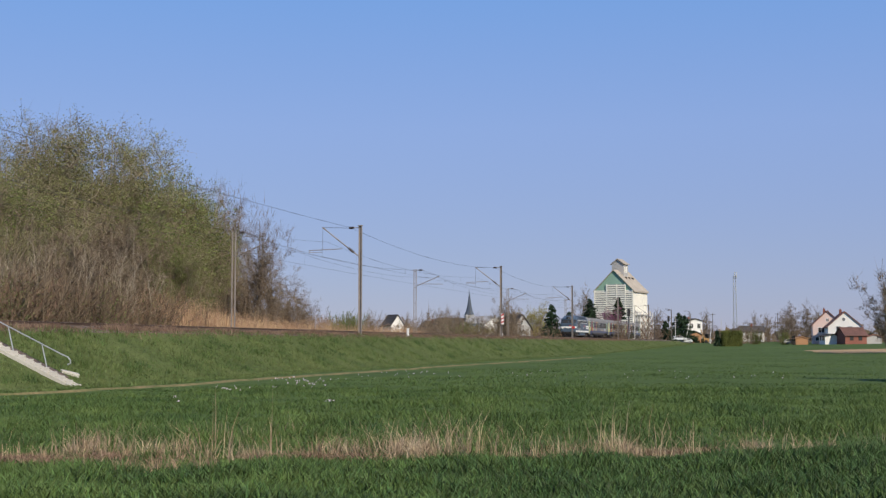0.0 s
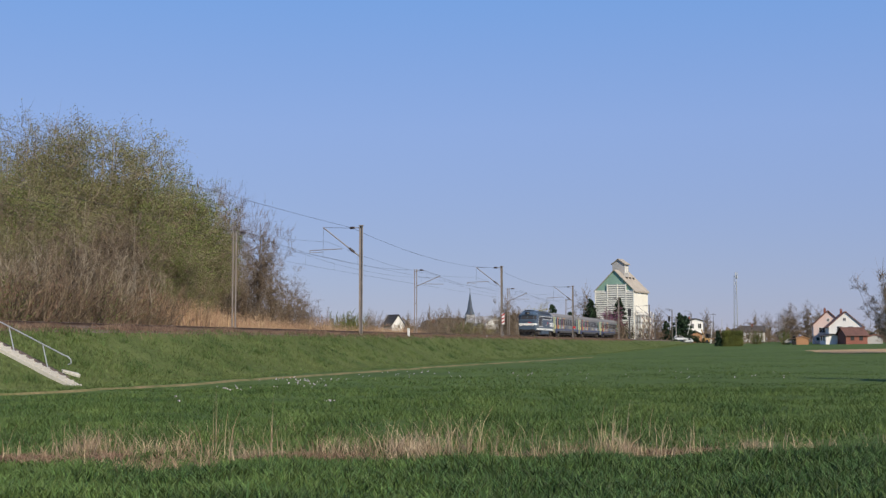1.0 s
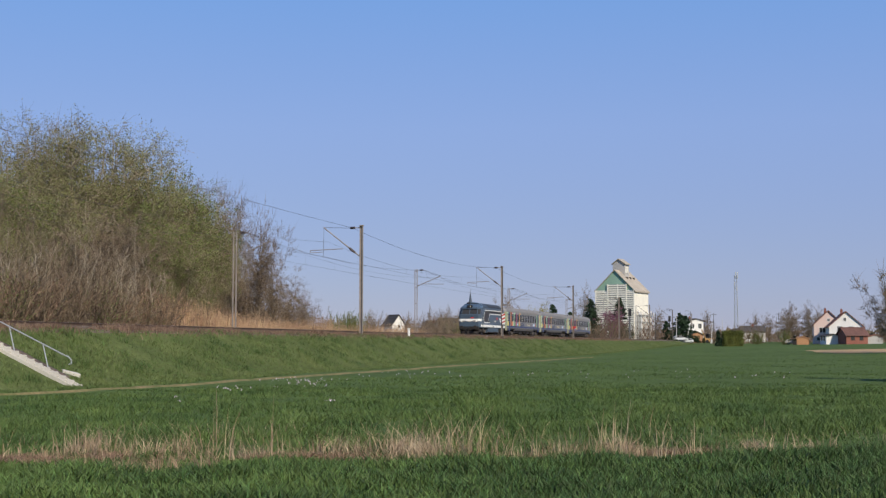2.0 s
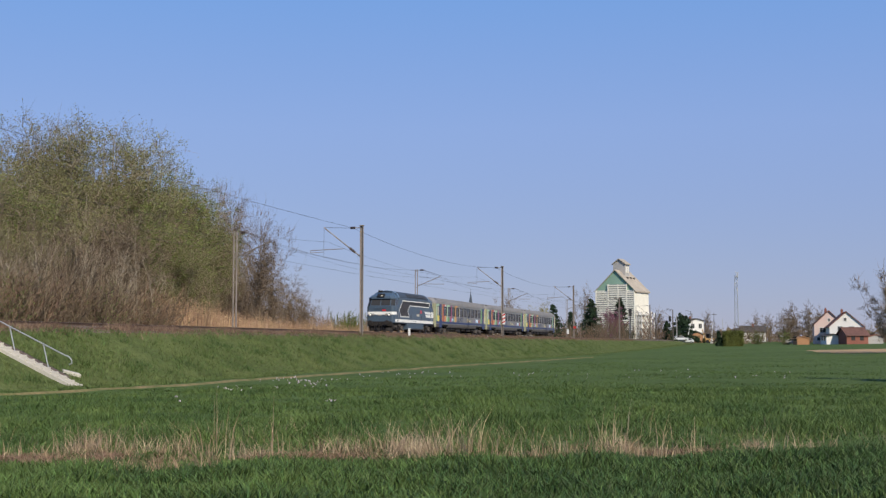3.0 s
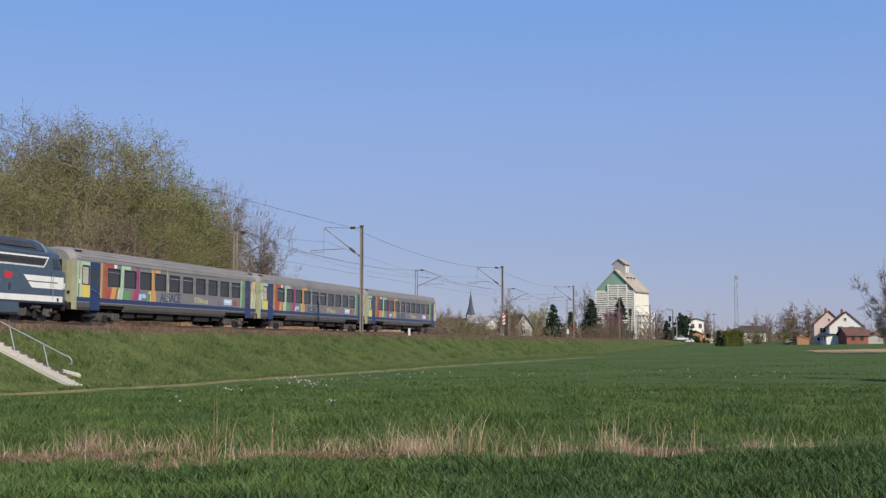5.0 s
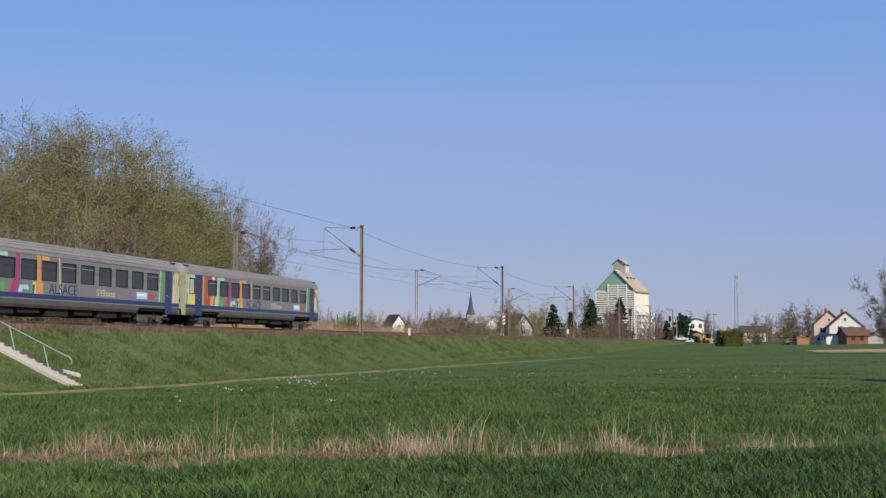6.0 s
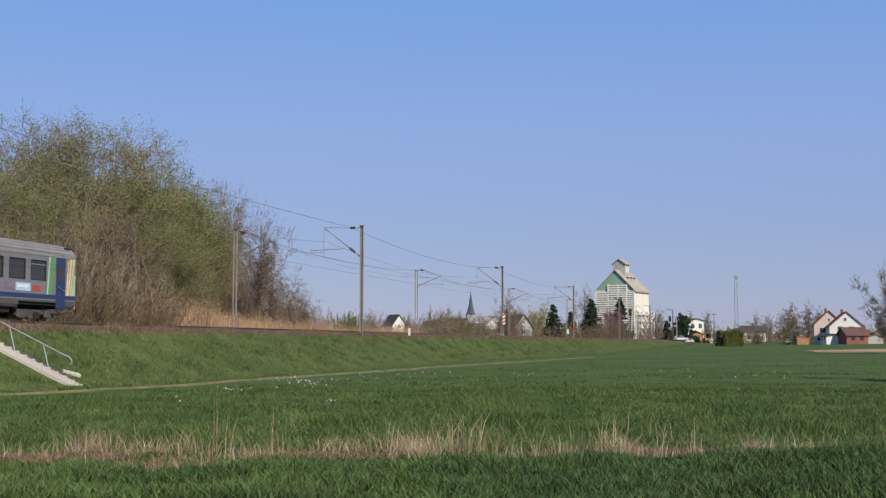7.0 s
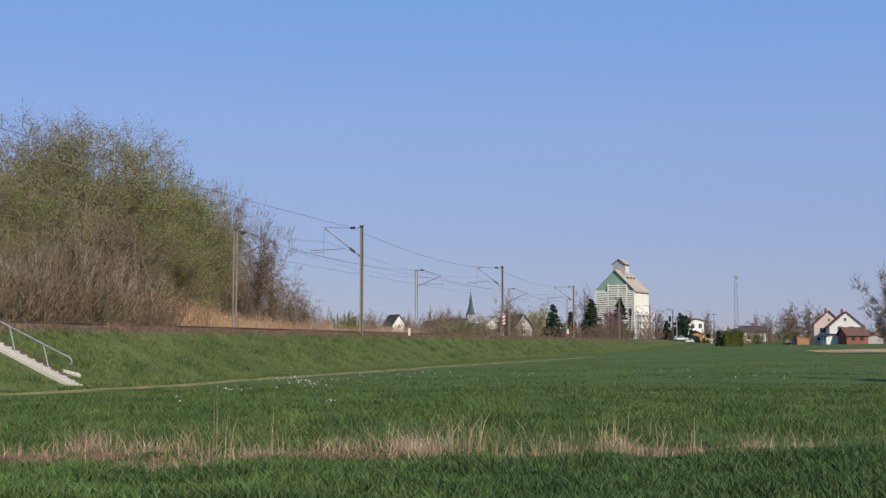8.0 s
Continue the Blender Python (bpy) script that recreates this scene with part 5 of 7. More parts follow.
def build_village():
    build_silo()
    build_church()
    build_radio_mast()
    places = [
        (gable_house("house", "pale pink rendered house with a red tiled roof", 7.6, 10, 5.2, 8.9, M_PINKWALL, M_ROOFTILE, ((-1.6, 3.0, 1.5, 1.3), (1.0, 3.1, 0.7, 0.8), (-2.2, 0.9, 1.8, 0.9), (0.0, 6.0, 0.6, 0.7))), 0.3019, 338, -14),
        (gable_house("house", "white rendered house with a red tiled roof", 8.4, 11, 4.6, 8.4, M_WHITEWALL, M_ROOFTILE, ((-1.6, 3.3, 1.1, 1.2), (1.2, 3.3, 1.1, 1.2), (-0.3, 5.9, 0.6, 0.8), (-2.5, 0.6, 1.6, 1.6))), 0.3156, 326, -12),
        (gable_house("shed", "long red-brown tiled shed beside the white house", 5.2, 5.6, 2.4, 4.3, M_BRICKRED, M_DARKBRICK, (), False, category="shed"), 0.3118, 316, -82),
        (gable_house("garage", "low white garage with a flat-pitched roof", 3.4, 5, 2.2, 2.7, M_WHITEWALL, M_DARKTILE, (), False, category="garage"), 0.3050, 318, 0),
        (gable_house("garden_shed", "small orange timber garden shed", 3.2, 3, 1.6, 2.2, M_TIMBER, M_TIMBER, (), False, 0.2, "shed"), 0.2815, 325, 5),
        (gable_house("garden_shed", "small grey timber shed near the field edge", 4.2, 3, 1.7, 2.4, M_GREYWALL, M_ROOFTILE, (), False, 0.2, "shed"), 0.3378, 318, 5),
        (gable_house("house", "white gabled house behind the reed bed", 3.9, 5.0, 5.6, 8.3, M_WHITEWALL, M_DARKTILE, ((0.2, 4.6, 0.7, 0.8),), False), -0.0345, 345, 32),
        (gable_house("house", "grey gabled house behind bare shrubs", 5.0, 9, 4.6, 8.0, M_GREYWALL, M_DARKTILE, ((0, 3.0, 1.0, 1.1), (0, 5.4, 0.7, 0.8)), False), 0.0629, 320, 20),
        (gable_house("house", "house with a brown tiled roof among shrubs", 7, 8, 4.4, 7.4, M_GREYWALL, M_DARKTILE, (), True), 0.0010, 430, 50),
        (gable_house("shed", "low white shed beyond the reeds", 5, 9, 4.2, 5.2, M_WHITEWALL, M_SLATE, (), False, category="shed"), -0.0058, 440, 70),
        (gable_house("house", "pale house with a low roof near bushes", 7, 9, 6.0, 8.0, M_WHITEWALL, M_GREYWALL, ((0, 3, 1.2, 1.2),), False), 0.0412, 360, 40),
        (gable_house("crossing_house", "cream two-storey house at the level crossing", 5.0, 7, 6.6, 7.4, M_WHITEWALL, M_DARKTILE, ((-1.3, 4.2, 1.1, 1.5), (1.3, 4.2, 1.1, 1.5), (-1.3, 1.2, 1.1, 1.7)), True), 0.1983, 410, 15),
        (gable_house("shed", "ochre shed at the level crossing", 4.0, 5, 2.6, 3.6, M_TIMBER, M_DARKTILE, (), False, category="shed"), 0.1988, 396, 10),
        (gable_house("house", "grey-roofed house far behind the gardens", 8, 8, 3.4, 5.6, M_GREYWALL, M_DARKTILE, ((-2, 1.6, 1.2, 1.2), (2, 1.6, 1.2, 1.2)), True), 0.2385, 520, 30),
        (gable_house("house", "low house with a dark roof behind hedges", 10, 8, 3.4, 5.6, M_WHITEWALL, M_DARKTILE, ((-2, 1.4, 1.2, 1.2), (2, 1.4, 1.2, 1.2)), True), 0.2514, 440, 80),
    ]
    for h, b, d, turn in places:
        h.matrix_basis = spot(b, d, turn, 0.05)
    for b, d, h, mt, cross, ex in ((0.1797, 352, 8.6, M_DARKPOLE, 0, "lamp"), (0.1775, 385, 7.4, M_BLACK, 0, "signal"), (0.1939, 396, 9.2, M_DARKPOLE, 0, "lamp"), (0.1828, 372, 7.6, M_PALEPOLE, 0, None),
                                   (0.2120, 420, 9.5, M_DARKPOLE, 1, None), (0.2072, 470, 10.4, M_DARKPOLE, 0, None), (0.1465, 300, 7.2, M_BLACK, 0, "signal"), (0.1510, 305, 8.2, M_PALEPOLE, 0, None),
                                   (0.2629, 430, 9.8, M_DARKPOLE, 1, None), (0.2612, 500, 9.8, M_DARKPOLE, 0, None), (0.1664, 330, 7.2, M_DARKPOLE, 0, None), (0.2187, 480, 8.5, M_PALEPOLE, 0, None)):
        pole("street_lamp" if ex == "lamp" else "railway_signal" if ex == "signal" else "telegraph_pole", b, d, h, mt,
             {"lamp": "dark street lamp at the level crossing", "signal": "black railway signal on a post"}.get(ex, "weathered telegraph pole near the level crossing"),
             {"lamp": "street lamp", "signal": "signal"}.get(ex, "pole"), cross, 0.11, ex)
    for b, d, lean in ((0.1903, 380, 14), (0.2098, 372, 4)):
        br = root("crossing_barrier", "raised white crossing barrier", "barrier", "barriers at the crossing")
        part("boom", rod((0, 0, 0.8), (0, 0, 6.0), 0.09, 0.05), M_WHITE, br, "white boom")
        part("drive_box", slab(-0.3, 0.3, -0.3, 0.3, -0.3, 1.2, 0.04), M_WHITE, br)
        br.matrix_basis = spot(b, d) @ pose(0, 0, 0, 0, lean, 0)
    build_car(0.1903, 372, 170, M_CARWHITE, "white car waiting at the level crossing")
    build_car(0.1855, 370, 10, M_CARWHITE, "pale car behind the crossing")
    build_car(0.2736, 330, 0, M_GREYWALL, "grey car parked by the field edge")
    dg = root("digger", "yellow-orange machine parked by the crossing", "machine")
    part("chassis", slab(-1.6, 1.6, -0.9, 0.9, 0.4, 1.4, 0.1), M_YELLOWPAINT, dg)
    part("cabin", slab(-0.3, 1.1, -0.8, 0.8, 1.4, 2.7, 0.1), M_GLASS, dg)
    part("arm", rod((-1.0, 0, 1.3), (-2.2, 0, 4.0), 0.18), M_YELLOWPAINT, dg)
    for x in (-1.0, 1.0):
        for e in (-1, 1):
            part("wheel", rod((x, e * 0.8, 0.5), (x, e * 1.1, 0.5), 0.5, sides=18), M_RUBBER, dg)
    dg.matrix_basis = spot(0.2076, 380, 20)
    # bare field beyond the meadow
    bm = bmesh.new()
    n = 40
    grid = []
    for i in range(n + 1):
        row = []
        for j in range(7):
            d = 186 + j * 7
            b0 = 0.282 + 0.004 * math.sin(j * 2.0) + 0.0007 * (6 - j) ** 2
            x = d * (b0 + (0.52 - b0) * i / n)
            row.append(bm.verts.new((x, d, ground_z(x, d) + (0.10 if 0 < j < 6 and i > 0 else -0.05))))
        grid.append(row)
    for i in range(n):
        for j in range(6):
            bm.faces.new((grid[i][j], grid[i + 1][j], grid[i + 1][j + 1], grid[i][j + 1]))
    tagged(part("bare_field", bm, M_SOIL), "strip of pale ploughed soil beyond the meadow", "field", kind="structure")


build_village()


# ---- trees and shrubs ----
rng = np.random.default_rng(11)


def tubes(segs, sides=4):
    """Tapered tubes from rows of x0 y0 z0 x1 y1 z1 r0 r1."""
    a = np.array(segs)
    p0, p1, r0, r1 = a[:, :3], a[:, 3:6], a[:, 6], a[:, 7]
    d = p1 - p0
    d /= np.linalg.norm(d, axis=1)[:, None] + 1e-9
    ref = np.where(np.abs(d[:, 2:3]) > 0.9, np.array([[1.0, 0, 0]]), np.array([[0, 0, 1.0]]))
    e1 = np.cross(d, ref)
    e1 /= np.linalg.norm(e1, axis=1)[:, None]
    e2 = np.cross(d, e1)
    ring0, ring1 = [], []
    for k in range(sides):
        t = 2 * np.pi * k / sides
        w = e1 * np.cos(t) + e2 * np.sin(t)
        ring0.append(p0 + w * r0[:, None])
        ring1.append(p1 + w * r1[:, None])
    v = np.stack(ring0 + ring1, 1).reshape(-1, 3)
    base = np.arange(len(a)) * 2 * sides
    f = [np.stack([base + k, base + (k + 1) % sides, base + sides + (k + 1) % sides, base + sides + k], 1) for k in range(sides)]
    return v, np.concatenate(f)


def strips(p0, p1, w0, w1):
    """Flat tapering slivers, turned at random about their length."""
    d = p1 - p0
    r = rng.normal(size=d.shape)
    side = np.cross(d, r)
    side /= np.linalg.norm(side, axis=1)[:, None] + 1e-9
    v = np.stack([p0 - side * w0, p0 + side * w0, p1], 1).reshape(-1, 3)
    b = np.arange(len(p0)) * 3
    return v, np.stack([b, b + 1, b + 2], 1)


def flakes(c, size, flat=0.0):
    """Small three-cornered leaves round the centres c."""
    n = len(c)
    a, b = rng.normal(size=(n, 3)), rng.normal(size=(n, 3))
    a /= np.linalg.norm(a, axis=1)[:, None]
    b = np.cross(a, b)
    b /= np.linalg.norm(b, axis=1)[:, None]
    s = (size * rng.uniform(0.6, 1.4, n))[:, None]
    v = np.stack([c - a * s, c - b * s * 0.9 + a * s * 0.2, c + a * s * 0.9 + b * s * 0.7], 1).reshape(-1, 3)
    k = np.arange(n) * 3
    return v, np.stack([k, k + 1, k + 2], 1)


def grow(seed, H, stems, limbs, spread, crown_from, twigs, upright, bushy=0.35):
    """Stems with limbs and side branches: segment rows, and the twigs' start and end points."""
    g = np.random.default_rng(seed)
    segs, t0, t1 = [], [], []
    def run(p, d, length, r, n, lift, wob):
        pts = [p]
        for k in range(n):
            d = d + g.normal(size=3) * wob + np.array([0, 0, lift])
            d = d / np.linalg.norm(d)
            q = p + d * length / n
            ra, rb = r * (1 - k / n * 0.85), r * (1 - (k + 1) / n * 0.85)
            segs.append((*p, *q, ra, rb))
            p = q
            pts.append(p)
        return pts
    for s in range(stems):
        a = g.uniform(0, 6.28)
        lean = 0.05 if stems == 1 else g.uniform(0.06, 0.28)
        h = H * (1 if s == 0 else g.uniform(0.7, 0.97))
        tr = run(np.array([math.cos(a), math.sin(a), 0]) * (0.0 if stems == 1 else 0.3) + np.array([0, 0, -0.3]), np.array([math.cos(a) * lean, math.sin(a) * lean, 1]), h * 0.84, 0.010 * H + 0.03, 9, 0.03, 0.06)
        for k in range(limbs):
            f = crown_from + (0.97 - crown_from) * ((k + g.uniform(0, 1)) / limbs)
            i = min(8, int(f * 9))
            p = tr[i] + (tr[i + 1] - tr[i]) * (f * 9 - i)
            b = g.uniform(0, 6.28)
            L = spread * H * (0.35 + 0.9 * math.sin(math.pi * min(1, (1 - f) / (1 - crown_from) * 0.68 + 0.26))) * g.uniform(0.6, 1.1)
            lb = run(p, np.array([math.cos(b), math.sin(b), upright * g.uniform(0.6, 1.4)]), L, max(0.012, 0.22 * L * 0.08), 4, 0.06, 0.18)
            for j in range(1, 5):
                for _ in range(2):
                    c = g.uniform(0, 6.28)
                    dd = (lb[j] - lb[j - 1]) / np.linalg.norm(lb[j] - lb[j - 1])
                    sb = run(lb[j], dd * 0.7 + np.array([math.cos(c), math.sin(c), g.uniform(-0.1, 0.9)]) * 0.8, L * g.uniform(0.22, 0.5), 0.010 + 0.0006 * H, 2, 0.06, 0.2)
                    for q in sb[1:]:
                        n = twigs
                        e = g.normal(size=(n, 3)) * bushy + np.array([0, 0, 0.26])
                        t0.append(np.repeat(q[None], n, 0) + g.normal(size=(n, 3)) * 0.1)
                        t1.append(t0[-1] + e * g.uniform(0.5, 1.4, (n, 1)) * (0.5 + 0.035 * H))
    return segs, np.concatenate(t0), np.concatenate(t1)


def tree(name, label, category, seed, H, stems, limbs, spread, crown_from, twigs, upright, bark, twig, leaf=None, per=2.0, size=0.09, bushy=0.35, tw=0.011):
    t = root(name, label, category)
    segs, a, b = grow(seed, H, stems, limbs, spread, crown_from, twigs, upright, bushy)
    raw("trunk", *tubes(segs, 3), bark, t)
    tagged(raw("brushwood", *strips(a, b, tw, tw * 0.4), twig, t), kind="stuff")
    if leaf:
        n = int(len(a) * per)
        i = rng.integers(0, len(a), n)
        f = rng.uniform(0.2, 1.03, (n, 1))
        c = a[i] + (b[i] - a[i]) * f + rng.normal(size=(n, 3)) * 0.05
        tagged(raw("crown", *flakes(c, size), leaf, t), kind="stuff")
    return t


def crowned(name, label, seed, H, stems, R, base, limbs, twigs, bark, twig, leaf=None, per=3.0, size=0.05, tw=0.009, tlen=0.75, clump=0.45, lobes=7, girth=0.011):
    """A tree with a lobed crown: stems, limbs that reach into the lobes, fine twigs and small leaves in clumps.
    R: crown radius; base: share of the height below the crown; lobes: rounded masses that make up the crown."""
    g = np.random.default_rng(seed)
    t = root(name, label, "tree")
    segs = []

    def run(p, q, r0, r1, n, wob):
        pts = [p]
        for k in range(1, n + 1):
            f = k / n
            w = p + (q - p) * f + np.array([0, 0, -0.10 * np.linalg.norm((q - p)[:2]) * math.sin(math.pi * f)]) + g.normal(size=3) * wob * (f < 0.99)
            segs.append((*pts[-1], *w, r0 + (r1 - r0) * (k - 1) / n, r0 + (r1 - r0) * f))
            pts.append(w)
        return pts
    mid, rz = H * (1 + base) / 2, H * (1 - base) / 2
    centres, sizes = [np.array([0, 0, H - min(R, rz) * 0.85])], [min(R, rz) * 0.62]
    for k in range(lobes - 1):
        a, v = 2.4 * k + g.uniform(-0.5, 0.5), -0.75 + 1.35 * (k + 0.5) / (lobes - 1)
        w = math.sqrt(1 - min(0.96, v * v)) * 0.62 * R
        centres.append(np.array([w * math.cos(a), w * math.sin(a), mid + (v - 0.08) * rz * 0.8]))
        sizes.append(R * g.uniform(0.42, 0.6))
    tops = []
    for k in range(stems):
        a = 6.28 * k / stems + g.uniform(-0.6, 0.6)
        foot = np.array([math.cos(a), math.sin(a), 0]) * (0 if stems == 1 else 0.35) + np.array([0, 0, -0.3])
        reach = 0.04 * R if stems == 1 else g.uniform(0.2, 0.5) * R
        tip = np.array([math.cos(a) * reach, math.sin(a) * reach, H * (0.93 if k == 0 else g.uniform(0.7, 0.9))])
        tops.append(run(foot, tip, girth * H * (1 if k == 0 else 0.75), 0.02, 8, 0.02 * H * 0.4))
    ends, outs = [], []
    for k in range(limbs):
        i = max(0, int(g.integers(-2, len(centres))))
        d = g.normal(size=3)
        d /= np.linalg.norm(d)
        q = centres[i] + d * sizes[i] * np.array([1, 1, 1.15]) * g.uniform(0.6, 1.0)
        st = tops[int(g.integers(0, stems))]
        zf = max(base * 0.8 * H, q[2] - g.uniform(0.5, 1.1) * (np.linalg.norm(q[:2]) + 0.15 * H))
        j = min(range(len(st)), key=lambda n: abs(st[n][2] - zf))
        L = np.linalg.norm(q - st[j])
        arm = run(st[j], q, 0.010 + 0.008 * L, 0.008, 4, 0.05 * L)
        for b in arm[2:]:
            for _ in range(3):
                e = b + (g.normal(size=3) * 0.5 + (b - centres[i]) / (sizes[i] + 0.1) * 0.5 + np.array([0, 0, 0.25])) * sizes[i] * 0.4
                run(b, e, 0.012, 0.005, 1, 0.05)
                for z in (0.55, 1.0):
                    ends.append(b + (e - b) * z)
                    outs.append((e - centres[i]) / (np.linalg.norm(e - centres[i]) + 0.2))
    ends, outs = np.array(ends), np.array(outs)
    k = g.integers(0, len(ends), twigs)
    a = ends[k] + g.normal(size=(twigs, 3)) * 0.12
    b = a + (outs[k] * 0.6 + g.normal(size=(twigs, 3)) * 0.5 + np.array([0, 0, 0.3])) * g.uniform(0.4, 1.2, (twigs, 1)) * tlen
    raw("trunk", *tubes(segs, 3), bark, t)
    tagged(raw("brushwood", *strips(a, b, tw, tw * 0.4), twig, t), kind="stuff")
    if leaf:
        n = int(twigs * per)
        i = g.integers(0, twigs, n)
        c = a[i] + (b[i] - a[i]) * g.uniform(0.1, 1.0, (n, 1)) + g.normal(size=(n, 3)) * clump * 0.35
        tagged(raw("crown", *flakes(c, size), leaf, t), kind="stuff")
    return t


def shrub(name, label, seed, H, n, spread, twig, leaf=None, per=0.0, size=0.08, category="shrub", thick=0.022, fan=0.6):
    """A many-stemmed bush: arching shoots with finer shoots on them."""
    g = np.random.default_rng(seed)
    t = root(name, label, category)
    segs, a, b = [], [], []
    for _ in range(n):
        c = g.uniform(0, 6.28)
        p = np.array([g.normal() * spread * 0.4, g.normal() * spread * 0.4, -0.1])
        d = np.array([math.cos(c) * g.uniform(0.05, fan), math.sin(c) * g.uniform(0.05, fan), 1.0])
        h = H * g.uniform(0.5, 1.05)
        for k in range(4):
            d = d + g.normal(size=3) * 0.12
            d = d / np.linalg.norm(d)
            q = p + d * h / 4
            segs.append((*p, *q, thick * (1 - k / 5), thick * (1 - (k + 1) / 5)))
            m = 11
            e = g.normal(size=(m, 3)) * 0.24 + d * 0.5
            s0 = p + (q - p) * g.uniform(0, 1, (m, 1))
            a.append(s0)
            b.append(s0 + e * g.uniform(0.4, 1.3, (m, 1)) * (0.3 + 0.12 * H))
            p = q
    a, b = np.concatenate(a), np.concatenate(b)
    tagged(raw("shoot_mass", *tubes(segs, 3), twig, t), kind="stuff")
    tagged(raw("brushwood", *strips(a, b, 0.017, 0.005), twig, t), kind="stuff")
    if leaf:
        m = int(len(a) * per)
        i = g.integers(0, len(a), m)
        c = a[i] + (b[i] - a[i]) * g.uniform(0.2, 1.1, (m, 1))
        tagged(raw("leaves", *flakes(c, size), leaf, t), kind="stuff")
    return t


def conifer(H, R, seed, label):
    g = np.random.default_rng(seed)
    t = root("conifer", label, "conifer", "dark conifers by the silo")
    part("trunk", rod((0, 0, -0.3), (0, 0, H * 0.97), 0.02 * H, 0.02, 8), M_BARK, t)
    a, b, c = [], [], []
    for k in range(int(H * 9)):
        z = H * (0.04 + 0.95 * (k / (H * 9)))
        r = R * (1 - z / H) ** 0.85 * g.uniform(0.7, 1.12) + 0.12
        an = g.uniform(0, 6.28)
        p, q = np.array([0, 0, z]), np.array([r * math.cos(an), r * math.sin(an), z - 0.18 * r])
        a.append(p)
        b.append(q)
        m = int(12 + 20 * r)
        f = g.uniform(0.15, 1.05, (m, 1))
        c.append(p + (q - p) * f + g.normal(size=(m, 3)) * np.array([0.16, 0.16, 0.12]))
    raw("boughs", *strips(np.array(a), np.array(b), 0.03, 0.01), M_BARK, t)
    tagged(raw("needles", *flakes(np.concatenate(c), 0.22), M_NEEDLE, t), kind="stuff")
    return t


def scatter(first, spots, group=""):
    """Stand a plant and its copies at rows of x, y, turn, width, height."""
    if group:
        first["group"] = group
    poses = [standing(x, y, turn, 0.05) @ Matrix.Diagonal((w, w, h, 1)) for x, y, turn, w, h in spots]
    for m in poses[1:]:
        copy_thing(first, m)
    first.matrix_basis = poses[0]


